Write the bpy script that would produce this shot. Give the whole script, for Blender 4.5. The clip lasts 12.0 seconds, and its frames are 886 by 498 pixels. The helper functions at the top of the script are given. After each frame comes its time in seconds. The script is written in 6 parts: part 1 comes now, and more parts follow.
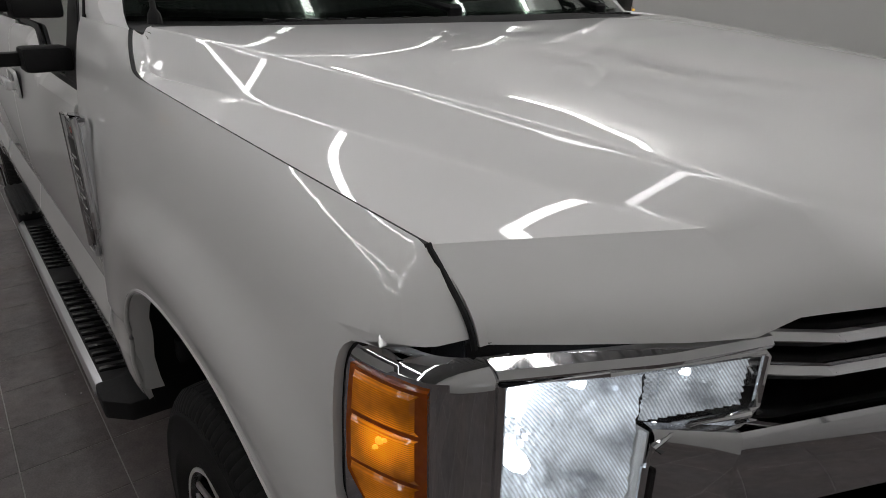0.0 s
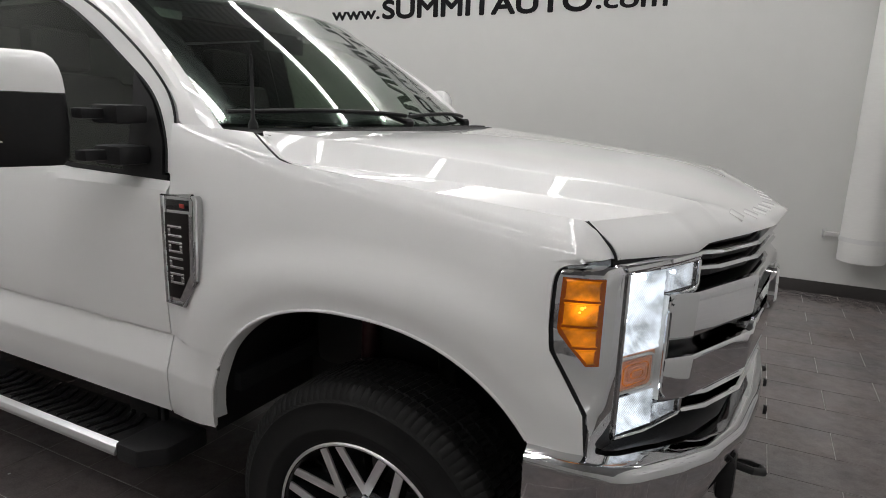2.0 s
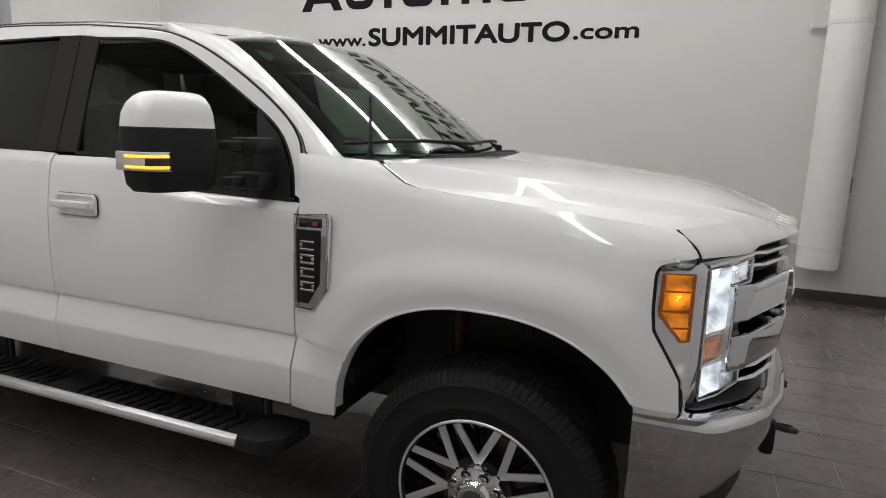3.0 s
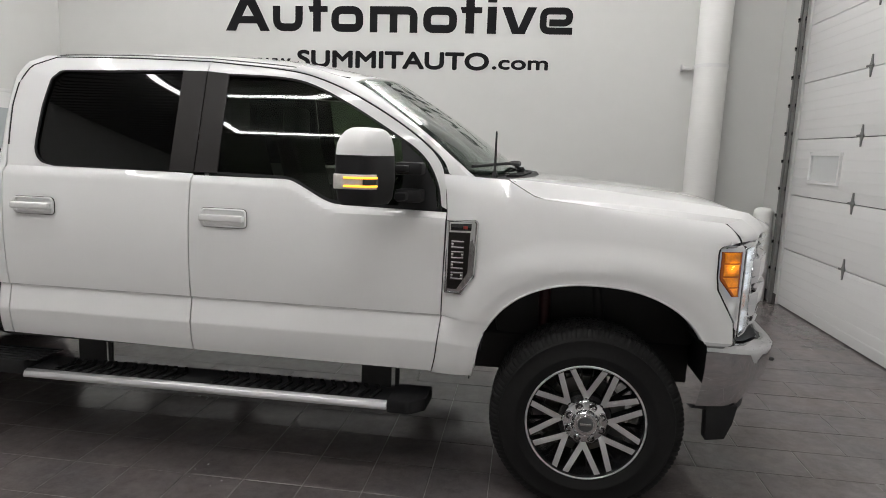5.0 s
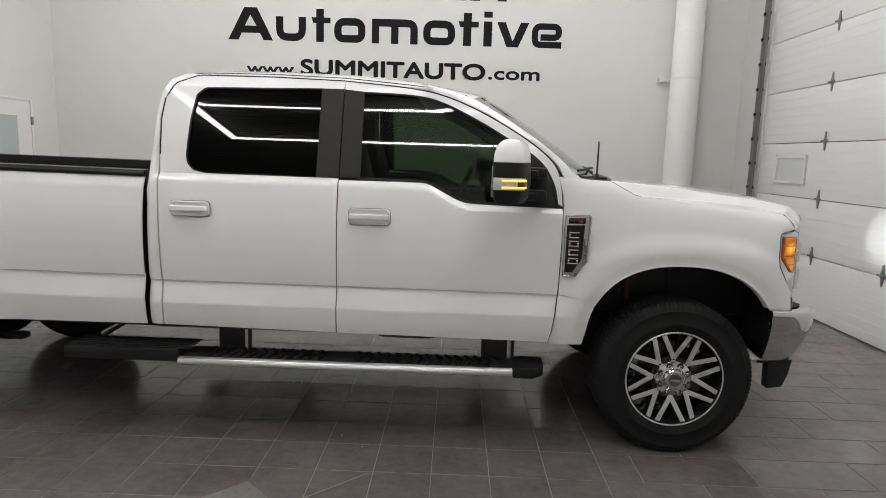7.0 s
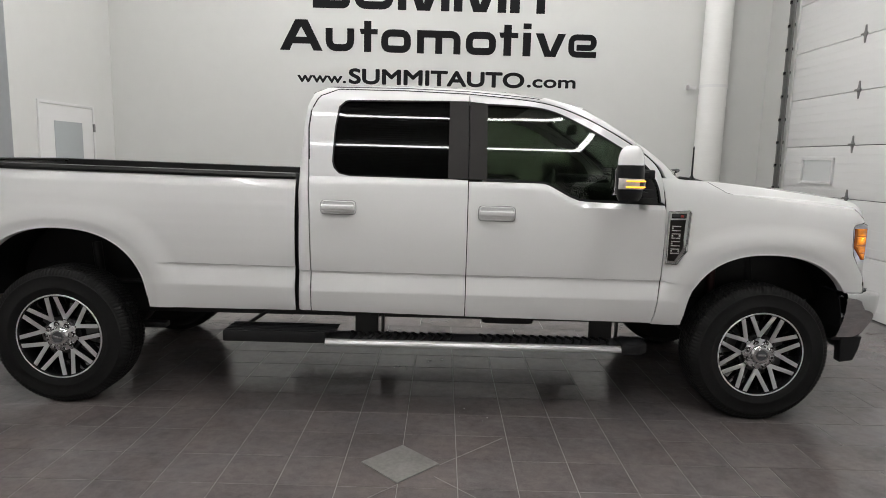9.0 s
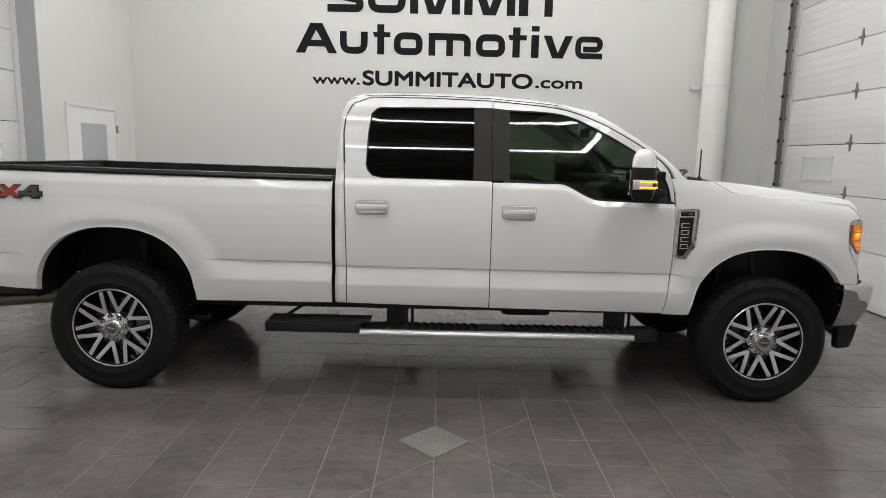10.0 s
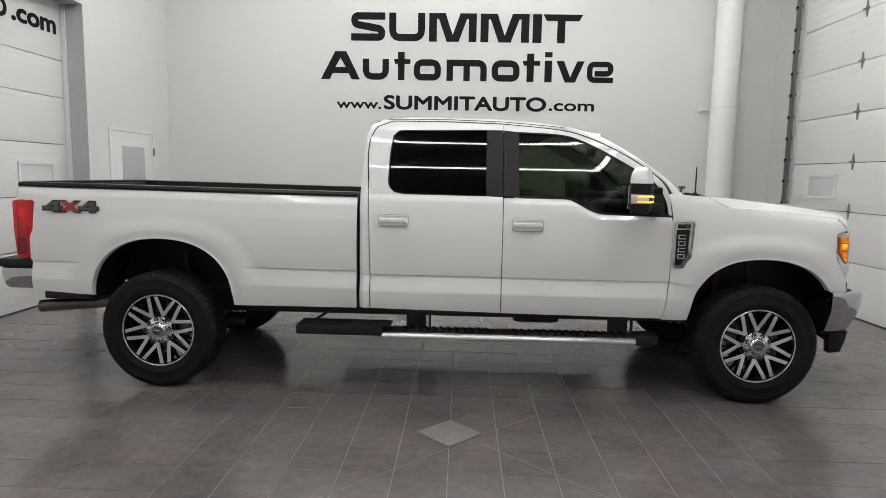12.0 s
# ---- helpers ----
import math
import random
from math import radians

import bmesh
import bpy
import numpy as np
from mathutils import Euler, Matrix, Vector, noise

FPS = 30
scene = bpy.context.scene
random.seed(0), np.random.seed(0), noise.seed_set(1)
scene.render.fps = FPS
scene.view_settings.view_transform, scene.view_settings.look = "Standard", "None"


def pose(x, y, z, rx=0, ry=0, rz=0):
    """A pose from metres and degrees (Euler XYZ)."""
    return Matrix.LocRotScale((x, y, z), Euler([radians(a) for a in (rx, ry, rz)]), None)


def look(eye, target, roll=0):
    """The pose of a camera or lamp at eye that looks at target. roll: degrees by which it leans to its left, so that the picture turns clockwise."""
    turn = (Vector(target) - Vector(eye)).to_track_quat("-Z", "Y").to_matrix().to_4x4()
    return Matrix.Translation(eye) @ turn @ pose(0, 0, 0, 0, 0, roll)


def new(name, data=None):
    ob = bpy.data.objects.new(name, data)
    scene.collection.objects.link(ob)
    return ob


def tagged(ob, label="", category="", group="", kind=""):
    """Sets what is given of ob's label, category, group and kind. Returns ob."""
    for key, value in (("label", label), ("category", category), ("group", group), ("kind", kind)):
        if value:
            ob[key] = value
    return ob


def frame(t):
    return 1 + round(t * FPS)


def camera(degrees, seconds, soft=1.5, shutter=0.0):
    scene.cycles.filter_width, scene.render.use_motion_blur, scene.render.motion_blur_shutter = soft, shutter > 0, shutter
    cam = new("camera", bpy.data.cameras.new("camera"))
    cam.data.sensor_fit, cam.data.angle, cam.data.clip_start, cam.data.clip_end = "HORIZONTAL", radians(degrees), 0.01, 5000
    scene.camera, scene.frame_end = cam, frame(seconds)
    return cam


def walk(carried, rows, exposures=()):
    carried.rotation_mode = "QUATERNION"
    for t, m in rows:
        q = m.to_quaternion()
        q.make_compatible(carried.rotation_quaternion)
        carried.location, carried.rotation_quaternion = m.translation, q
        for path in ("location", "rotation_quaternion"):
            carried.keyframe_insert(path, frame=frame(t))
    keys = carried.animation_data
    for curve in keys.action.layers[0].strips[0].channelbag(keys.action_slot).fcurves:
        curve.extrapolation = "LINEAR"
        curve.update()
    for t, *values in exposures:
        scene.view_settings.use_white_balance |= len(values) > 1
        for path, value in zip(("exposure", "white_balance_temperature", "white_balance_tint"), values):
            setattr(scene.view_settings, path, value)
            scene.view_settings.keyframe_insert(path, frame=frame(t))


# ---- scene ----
cam = camera(71.0, 12.0, 0.9)
PATH = [
    (0, (0.977, -1.221, 1.593), (-0.471, -0.068, 0.834), 0.3),
    (0.5, (1.055, -1.491, 1.613), (-0.189, -0.095, 0.903), 1.5),
    (1, (1.051, -1.76, 1.628), (0.029, -0.146, 1.038), 2.2),
    (1.5, (0.984, -2.068, 1.626), (0.059, -0.366, 1.132), 2.1),
    (2, (0.865, -2.242, 1.602), (-0.008, -0.495, 1.17), 1.9),
    (2.5, (0.709, -2.444, 1.615), (-0.088, -0.654, 1.216), 1.9),
    (3, (0.579, -2.757, 1.629), (-0.153, -0.933, 1.259), 1.7),
    (3.2, (0.529, -2.891, 1.647), (-0.188, -1.06, 1.283), 1.6),
    (4.8, (-0.234, -3.638, 1.65), (-0.537, -1.687, 1.327), 2.1),
    (5, (-0.325, -3.723, 1.652), (-0.581, -1.765, 1.336), 2.1),
    (5.5, (-0.583, -3.835, 1.612), (-0.752, -1.866, 1.304), 2.0),
    (6, (-0.829, -3.934, 1.634), (-0.912, -1.959, 1.328), 2.0),
    (6.5, (-1.055, -4.16, 1.638), (-1.099, -2.183, 1.337), 1.9),
    (7, (-1.258, -4.333, 1.644), (-1.292, -2.356, 1.344), 1.8),
    (7.5, (-1.496, -4.442, 1.642), (-1.519, -2.465, 1.341), 1.8),
    (9.3, (-2.119, -4.873, 1.624), (-2.113, -2.894, 1.338), 1.5),
    (9.5, (-2.156, -4.917, 1.657), (-2.153, -2.94, 1.356), 1.4),
    (10, (-2.226, -5.109, 1.667), (-2.221, -3.132, 1.367), 1.3),
    (10.5, (-2.243, -5.269, 1.672), (-2.258, -3.292, 1.369), 1.2),
    (11, (-2.203, -5.322, 1.685), (-2.262, -3.345, 1.385), 1.2),
    (11.5, (-2.197, -5.405, 1.672), (-2.258, -3.421, 1.425), 1.2),
    (12, (-2.196, -5.501, 1.643), (-2.254, -3.515, 1.409), 1.1),
]
EXPOSURE = [(0, -0.55, 6520, 11.0), (1, -0.28, 6520, 11.5), (1.5, 0.2, 6520, 10.5), (2.5, 0.33, 6540, 10.0), (5, 0.54, 6540, 9.8), (7.5, 0.56, 6550, 9.4), (9.5, 0.58, 6550, 9.0),
            (11, 0.6, 6550, 8.6), (12, 0.58, 6550, 8.6)]
walk(cam, [(t, look(eye, target, roll)) for t, eye, target, roll in PATH], EXPOSURE)

# ---- world and lights ----
world = bpy.data.worlds.new("world")
world.use_nodes = True
world.node_tree.nodes["Background"].inputs[0].default_value = (0.5, 0.55, 0.6, 1)
world.node_tree.nodes["Background"].inputs[1].default_value = 0.02
scene.world = world
CEIL = 5.2            # underside of the ceiling deck
STRIP_WATTS = 17.0    # emission strength of the ceiling light strips
# ceiling light strips: x0, x1, y0, y1
STRIPS = [(-4.65, 0.05, y - 0.05, y + 0.05) for y in (-6.05, -4.10, -1.85, 4.46)] + [(-6.7, x, y - 0.05, y + 0.05) for x, y in ((0.9, 0.45), (2.3, 2.85))]
STRIPS += [(x - 0.05, x + 0.05, y0, y1) for x in (-4.70, 0.10) for y0, y1 in ((-6.1, 0.38), (0.52, 2.78))]


# ---- materials ----
def material(name, colour, rough=0.5, metal=0.0, coat=0.0, coat_rough=0.03, grain=0.0, scale=40.0, bump=0.0,
             bump_scale=200.0, rough_var=0.0, spec=0.5, stretch=(1, 1, 1)):
    """A surface with variation at two scales, fine relief and uneven gloss."""
    m = bpy.data.materials.new(name)
    m.use_nodes = True
    nt = m.node_tree
    b = nt.nodes["Principled BSDF"]
    b.inputs["Base Color"].default_value = (*colour, 1)
    b.inputs["Roughness"].default_value = rough
    b.inputs["Metallic"].default_value = metal
    b.inputs["Coat Weight"].default_value = coat
    b.inputs["Coat Roughness"].default_value = coat_rough
    b.inputs["Specular IOR Level"].default_value = spec
    if grain or bump or rough_var:
        tc = nt.nodes.new("ShaderNodeTexCoord")
        mp = nt.nodes.new("ShaderNodeMapping")
        mp.inputs["Scale"].default_value = stretch
        nt.links.new(tc.outputs["Object"], mp.inputs[0])
        big, fine = nt.nodes.new("ShaderNodeTexNoise"), nt.nodes.new("ShaderNodeTexNoise")
        big.inputs["Scale"].default_value, fine.inputs["Scale"].default_value = scale / 12, scale
        for n in (big, fine):
            n.inputs["Detail"].default_value = 5
            nt.links.new(mp.outputs[0], n.inputs["Vector"])
        mix = nt.nodes.new("ShaderNodeMath")
        mix.operation = "ADD"
        nt.links.new(big.outputs[0], mix.inputs[0])
        nt.links.new(fine.outputs[0], mix.inputs[1])
        if grain:
            mr = nt.nodes.new("ShaderNodeMapRange")
            mr.inputs[1].default_value, mr.inputs[2].default_value = 0.6, 1.4
            mr.inputs[3].default_value, mr.inputs[4].default_value = 1 - grain, 1 + grain
            nt.links.new(mix.outputs[0], mr.inputs[0])
            vm = nt.nodes.new("ShaderNodeVectorMath")
            vm.operation = "SCALE"
            vm.inputs[0].default_value = colour
            nt.links.new(mr.outputs[0], vm.inputs["Scale"])
            nt.links.new(vm.outputs[0], b.inputs["Base Color"])
        if rough_var:
            mr = nt.nodes.new("ShaderNodeMapRange")
            mr.inputs[1].default_value, mr.inputs[2].default_value = 0.6, 1.4
            mr.inputs[3].default_value, mr.inputs[4].default_value = rough - rough_var, rough + rough_var
            nt.links.new(mix.outputs[0], mr.inputs[0])
            nt.links.new(mr.outputs[0], b.inputs["Roughness"])
        if bump:
            bn = nt.nodes.new("ShaderNodeTexNoise")
            bn.inputs["Scale"].default_value = bump_scale
            nt.links.new(mp.outputs[0], bn.inputs["Vector"])
            bp = nt.nodes.new("ShaderNodeBump")
            bp.inputs["Strength"].default_value = bump
            bp.inputs["Distance"].default_value = 0.002
            nt.links.new(bn.outputs[0], bp.inputs["Height"])
            nt.links.new(bp.outputs[0], b.inputs["Normal"])
    return m


def glass(name, tint, gloss=1.0):
    """A thin pane: tinted see-through with a real Fresnel reflection."""
    m = bpy.data.materials.new(name)
    m.use_nodes = True
    nt = m.node_tree
    nt.nodes.remove(nt.nodes["Principled BSDF"])
    out = nt.nodes["Material Output"]
    tr, gl, mx, fr, pw, ma = (nt.nodes.new(k) for k in ("ShaderNodeBsdfTransparent", "ShaderNodeBsdfGlossy", "ShaderNodeMixShader", "ShaderNodeLayerWeight", "ShaderNodeMath", "ShaderNodeMath"))
    tr.inputs[0].default_value = (*tint, 1)
    gl.inputs["Color"].default_value = (gloss, gloss, gloss, 1)
    gl.inputs["Roughness"].default_value = 0.0
    fr.inputs["Blend"].default_value = 0.5
    pw.operation, pw.inputs[1].default_value = "POWER", 5.0
    ma.operation, ma.inputs[1].default_value, ma.inputs[2].default_value = "MULTIPLY_ADD", 0.95, 0.04
    nt.links.new(fr.outputs["Facing"], pw.inputs[0])
    nt.links.new(pw.outputs[0], ma.inputs[0])
    nt.links.new(ma.outputs[0], mx.inputs[0])
    nt.links.new(tr.outputs[0], mx.inputs[1])
    nt.links.new(gl.outputs[0], mx.inputs[2])
    nt.links.new(mx.outputs[0], out.inputs[0])
    return m


def lit(name, colour, power):
    m = bpy.data.materials.new(name)
    m.use_nodes = True
    b = m.node_tree.nodes["Principled BSDF"]
    b.inputs["Base Color"].default_value = (*colour, 1)
    b.inputs["Emission Color"].default_value = (*colour, 1)
    b.inputs["Emission Strength"].default_value = power
    return m


def tile_surface(name, colour):
    """Cloudy matt-glazed porcelain: broad clouds, fine speckle, a tone for each piece, uneven gloss."""
    m = bpy.data.materials.new(name)
    m.use_nodes = True
    nt = m.node_tree
    b = nt.nodes["Principled BSDF"]
    geo, info = nt.nodes.new("ShaderNodeNewGeometry"), nt.nodes.new("ShaderNodeObjectInfo")
    cloud, speck = nt.nodes.new("ShaderNodeTexNoise"), nt.nodes.new("ShaderNodeTexNoise")
    cloud.inputs["Scale"].default_value, cloud.inputs["Detail"].default_value, cloud.inputs["Roughness"].default_value = 2.6, 5, 0.6
    speck.inputs["Scale"].default_value, speck.inputs["Detail"].default_value = 150, 2
    for n in (cloud, speck):
        nt.links.new(geo.outputs["Position"], n.inputs["Vector"])
    stain = nt.nodes.new("ShaderNodeTexNoise")
    stain.inputs["Scale"].default_value, stain.inputs["Detail"].default_value, stain.inputs["Roughness"].default_value = 14, 8, 0.75
    nt.links.new(geo.outputs["Position"], stain.inputs["Vector"])
    acc = None
    for src, gain in ((cloud.outputs[0], 0.80), (speck.outputs[0], 0.60), (stain.outputs[0], 1.10), (info.outputs["Random"], 0.14)):
        ma = nt.nodes.new("ShaderNodeMath")
        ma.operation = "MULTIPLY_ADD"
        ma.inputs[1].default_value = gain
        nt.links.new(src, ma.inputs[0])
        if acc is None:
            ma.inputs[2].default_value = -0.32
        else:
            nt.links.new(acc, ma.inputs[2])
        acc = ma.outputs[0]
    # grey and brown drift through the clay
    hue, ramp = nt.nodes.new("ShaderNodeMix"), nt.nodes.new("ShaderNodeMapRange")
    hue.data_type = "RGBA"
    ramp.inputs[1].default_value, ramp.inputs[2].default_value = 0.38, 0.62
    nt.links.new(cloud.outputs["Color"], ramp.inputs[0])
    nt.links.new(ramp.outputs[0], hue.inputs["Factor"])
    hue.inputs["A"].default_value = (colour[0] * 0.96, colour[1] * 0.98, colour[2] * 1.0, 1)
    hue.inputs["B"].default_value = (colour[0] * 1.05, colour[1] * 1.0, colour[2] * 0.97, 1)
    vm = nt.nodes.new("ShaderNodeVectorMath")
    vm.operation = "SCALE"
    nt.links.new(hue.outputs["Result"], vm.inputs[0])
    nt.links.new(acc, vm.inputs["Scale"])
    nt.links.new(vm.outputs[0], b.inputs["Base Color"])
    mr = nt.nodes.new("ShaderNodeMapRange")
    mr.inputs[1].default_value, mr.inputs[2].default_value, mr.inputs[3].default_value, mr.inputs[4].default_value = 0.3, 0.7, 0.13, 0.20
    nt.links.new(cloud.outputs[0], mr.inputs[0])
    nt.links.new(mr.outputs[0], b.inputs["Roughness"])
    bp = nt.nodes.new("ShaderNodeBump")
    bp.inputs["Strength"].default_value, bp.inputs["Distance"].default_value = 0.25, 0.0006
    nt.links.new(speck.outputs[0], bp.inputs["Height"])
    nt.links.new(bp.outputs[0], b.inputs["Normal"])
    return m


def glow_lens(name, colour, power, rough, tone=0.5, ribs="Z", rib_scale=60, metal=0.0, spots=()):
    """Moulded lens optics whose glow, prism ribs and uneven brightness are set in the emission."""
    m = lit(name, colour, power)
    nt = m.node_tree
    b = nt.nodes["Principled BSDF"]
    b.inputs["Base Color"].default_value = (*[c * tone for c in colour], 1)
    b.inputs["Roughness"].default_value, b.inputs["Coat Weight"].default_value = rough, 0.7
    tc = nt.nodes.new("ShaderNodeTexCoord")
    wv, ns, vo = nt.nodes.new("ShaderNodeTexWave"), nt.nodes.new("ShaderNodeTexNoise"), nt.nodes.new("ShaderNodeTexVoronoi")
    wv.bands_direction = ribs
    wv.inputs["Scale"].default_value, wv.inputs["Distortion"].default_value = rib_scale, 0.6
    b.inputs["Metallic"].default_value = metal
    ns.inputs["Scale"].default_value, ns.inputs["Detail"].default_value = 22, 6
    vo.inputs["Scale"].default_value = 38
    for n in (wv, ns, vo):
        nt.links.new(tc.outputs["Object"], n.inputs["Vector"])
    mr, mul, mul2 = nt.nodes.new("ShaderNodeMapRange"), nt.nodes.new("ShaderNodeMath"), nt.nodes.new("ShaderNodeMath")
    mr.inputs[1].default_value, mr.inputs[2].default_value, mr.inputs[3].default_value, mr.inputs[4].default_value = 0.36, 0.66, 0.10, 2.4
    nt.links.new(ns.outputs[0], mr.inputs[0])
    mul.operation, mul2.operation = "MULTIPLY_ADD", "MULTIPLY"
    mul.inputs[1].default_value, mul.inputs[2].default_value = 0.7, 0.45
    nt.links.new(wv.outputs["Fac"], mul.inputs[0])
    nt.links.new(mul.outputs[0], mul2.inputs[0])
    nt.links.new(mr.outputs[0], mul2.inputs[1])
    # bright spots painted into the emission, as if a lamp sat at each
    for at, r, gain in spots:
        ab, di, fall, add = nt.nodes.new("ShaderNodeVectorMath"), nt.nodes.new("ShaderNodeVectorMath"), nt.nodes.new("ShaderNodeMapRange"), nt.nodes.new("ShaderNodeMath")
        ab.operation, di.operation, add.operation = "ABSOLUTE", "DISTANCE", "MULTIPLY_ADD"
        nt.links.new(tc.outputs["Object"], ab.inputs[0])
        nt.links.new(ab.outputs[0], di.inputs[0])
        di.inputs[1].default_value = at
        fall.interpolation_type = "SMOOTHERSTEP"
        fall.inputs[1].default_value, fall.inputs[2].default_value, fall.inputs[3].default_value, fall.inputs[4].default_value = 0.0, r, gain, 0.0
        nt.links.new(di.outputs["Value"], fall.inputs[0])
        add.inputs[2].default_value = 0.0
        nt.links.new(fall.outputs[0], add.inputs[0])
        nt.links.new(mul.outputs[0], add.inputs[1])
        nt.links.new(mul2.outputs[0], add.inputs[2])
        mul2 = add
    mul3 = nt.nodes.new("ShaderNodeMath")
    mul3.operation = "MULTIPLY"
    mul3.inputs[1].default_value = power
    nt.links.new(mul2.outputs[0], mul3.inputs[0])
    nt.links.new(mul3.outputs[0], b.inputs["Emission Strength"])
    bp = nt.nodes.new("ShaderNodeBump")
    bp.inputs["Strength"].default_value, bp.inputs["Distance"].default_value = 0.6, 0.004
    nt.links.new(vo.outputs["Distance"], bp.inputs["Height"])
    nt.links.new(bp.outputs[0], b.inputs["Normal"])
    return m


PAINT = material("white_car_paint", (0.84, 0.84, 0.835), 0.45, coat=1.0, coat_rough=0.004, spec=0.3, rough_var=0.04, scale=30)
WALL = material("white_wall_paint", (0.64, 0.643, 0.625), 0.6, grain=0.02, scale=6, bump=0.06, bump_scale=160)
DOORP = material("white_door_steel", (0.70, 0.70, 0.695), 0.4, grain=0.02, scale=10, bump=0.15, bump_scale=60, stretch=(1, 0.15, 3))
REVEAL = material("grey_metal_jamb", (0.42, 0.44, 0.45), 0.45, grain=0.05, scale=12)
DECK = material("grey_ceiling_deck", (0.30, 0.30, 0.30), 0.6, grain=0.06, scale=10)
TILE = tile_surface("dark_floor_tile", (0.150, 0.134, 0.133))
DIAMOND = material("grey_inlay_tile", (0.185, 0.176, 0.168), 0.5, grain=0.3, scale=45, bump=0.3, bump_scale=70)
GROUT = material("pale_grout", (0.262, 0.245, 0.236), 0.8, grain=0.3, scale=60, bump=0.3)
BASEB = material("dark_rubber_skirting", (0.05, 0.046, 0.044), 0.5, grain=0.1, scale=20)
SIGN = material("black_sign_vinyl", (0.010, 0.010, 0.011), 0.7, grain=0.05, scale=10, spec=0.12)
RUBBER = material("tyre_rubber", (0.011, 0.011, 0.011), 0.66, spec=0.22, grain=0.2, scale=60, bump=0.3, bump_scale=300)
BLACK = material("black_moulded_plastic", (0.013, 0.013, 0.014), 0.55, spec=0.3, grain=0.15, scale=80, bump=0.35, bump_scale=700)
GLOSSB = material("gloss_black_plastic", (0.012, 0.012, 0.013), 0.12, coat=0.5)
SATIN = material("satin_dark_trim", (0.013, 0.0108, 0.0100), 0.38, spec=0.26, grain=0.05, scale=50)
LINER = material("black_bed_liner", (0.009, 0.009, 0.009), 0.42, spec=0.3, grain=0.2, scale=120, bump=0.4, bump_scale=400)
HUBC = material("satin_hub_chrome", (0.72, 0.72, 0.73), 0.16, metal=1.0, rough_var=0.03, scale=30)
CHROME = material("chrome", (0.62, 0.62, 0.63), 0.04, metal=1.0, rough_var=0.02, scale=20)
ALLOY = material("machined_alloy", (0.90, 0.90, 0.91), 0.44, metal=1.0, grain=0.04, scale=90)
DARKALLOY = material("dark_painted_alloy", (0.010, 0.010, 0.011), 0.25, metal=0.0, grain=0.1, scale=50)
ALU = material("brushed_aluminium", (0.72, 0.72, 0.73), 0.36, metal=1.0, grain=0.05, scale=60, stretch=(0.05, 1, 1))
STEEL = material("worn_exhaust_steel", (0.20, 0.17, 0.145), 0.38, metal=1.0, grain=0.25, scale=30, rough_var=0.1)
FRAMEB = material("black_chassis_paint", (0.012, 0.012, 0.012), 0.5, grain=0.3, scale=25)
DISC = material("brake_disc_steel", (0.16, 0.155, 0.15), 0.35, metal=1.0, grain=0.1, scale=50)
CABIN = material("dark_cabin_trim", (0.03, 0.031, 0.033), 0.7, grain=0.1, scale=60, bump=0.3)
SEATM = material("dark_leather", (0.028, 0.027, 0.027), 0.45, grain=0.1, scale=70, bump=0.4, bump_scale=250)
# red lens with a faint glow and two bright spots set in its emission
REDL = glow_lens("glowing_red_lens", (0.55, 0.004, 0.012), 0.10, 0.05, 0.8, "Z", 60, 0.0, (((5.46, 0.99, 1.31), 0.05, 5.0), ((5.46, 0.99, 1.10), 0.03, 2.0)))
REDD = material("deep_red_lens", (0.16, 0.002, 0.006), 0.08, coat=0.8, grain=0.3, scale=60)
GREYB = material("grey_badge", (0.10, 0.105, 0.11), 0.35, metal=0.4, grain=0.1, scale=90)
SHOCKR = material("red_painted_steel", (0.05, 0.004, 0.006), 0.45, grain=0.2, scale=40)
REDB = material("red_badge", (0.40, 0.05, 0.04), 0.4, grain=0.1, scale=90)
ZINC = material("galvanised_steel", (0.22, 0.22, 0.215), 0.45, metal=0.7, grain=0.2, scale=60)
PIPEW = material("white_wrapped_pipe", (0.76, 0.76, 0.74), 0.5, grain=0.03, scale=14, bump=0.35, bump_scale=22, stretch=(1, 1, 6))
CLEAR = glass("clear_lens", (0.96, 0.97, 0.98))
WINDSH = glass("windscreen_glass", (0.64, 0.70, 0.66))
FRONTG = glass("light_tint_glass", (0.46, 0.51, 0.44))
PRIVACY = glass("privacy_glass", (0.08, 0.083, 0.088))
PEACH = material("pale_amber_lens", (0.88, 0.42, 0.25), 0.1, coat=0.8, grain=0.2, scale=90, bump=0.4, bump_scale=140)
CLEAR2 = material("milky_clear_lens", (0.62, 0.62, 0.60), 0.12, coat=0.8, grain=0.15, scale=120)
CRUMB = material("pale_dirt", (0.42, 0.41, 0.40), 0.8, grain=0.3, scale=200)
YELLOW = material("yellow_plastic", (0.55, 0.40, 0.04), 0.5, grain=0.1, scale=60)
PAPER = material("pale_paper", (0.55, 0.62, 0.55), 0.7, grain=0.2, scale=120)
# reflector surfaces emit themselves, standing in for light thrown back from the bulbs
OPTIC = glow_lens("self_glowing_headlamp_optic", (0.88, 0.94, 1.0), 0.44, 0.12, 0.8, "DIAGONAL", 95, 0.6, (((0.645, 0.86, 1.22), 0.09, 3.2), ((0.645, 0.855, 0.925), 0.07, 2.4)))
OPTIC2 = glow_lens("self_glowing_arm_optic", (0.88, 0.94, 1.0), 0.30, 0.14, 0.7, "DIAGONAL", 120, 0.7)
AMBERL = glow_lens("lit_amber_lens", (0.92, 0.27, 0.004), 0.24, 0.10, 0.45, "Z", 130, 0.0, (((0.566, 0.965, 1.198), 0.045, 4.5),))
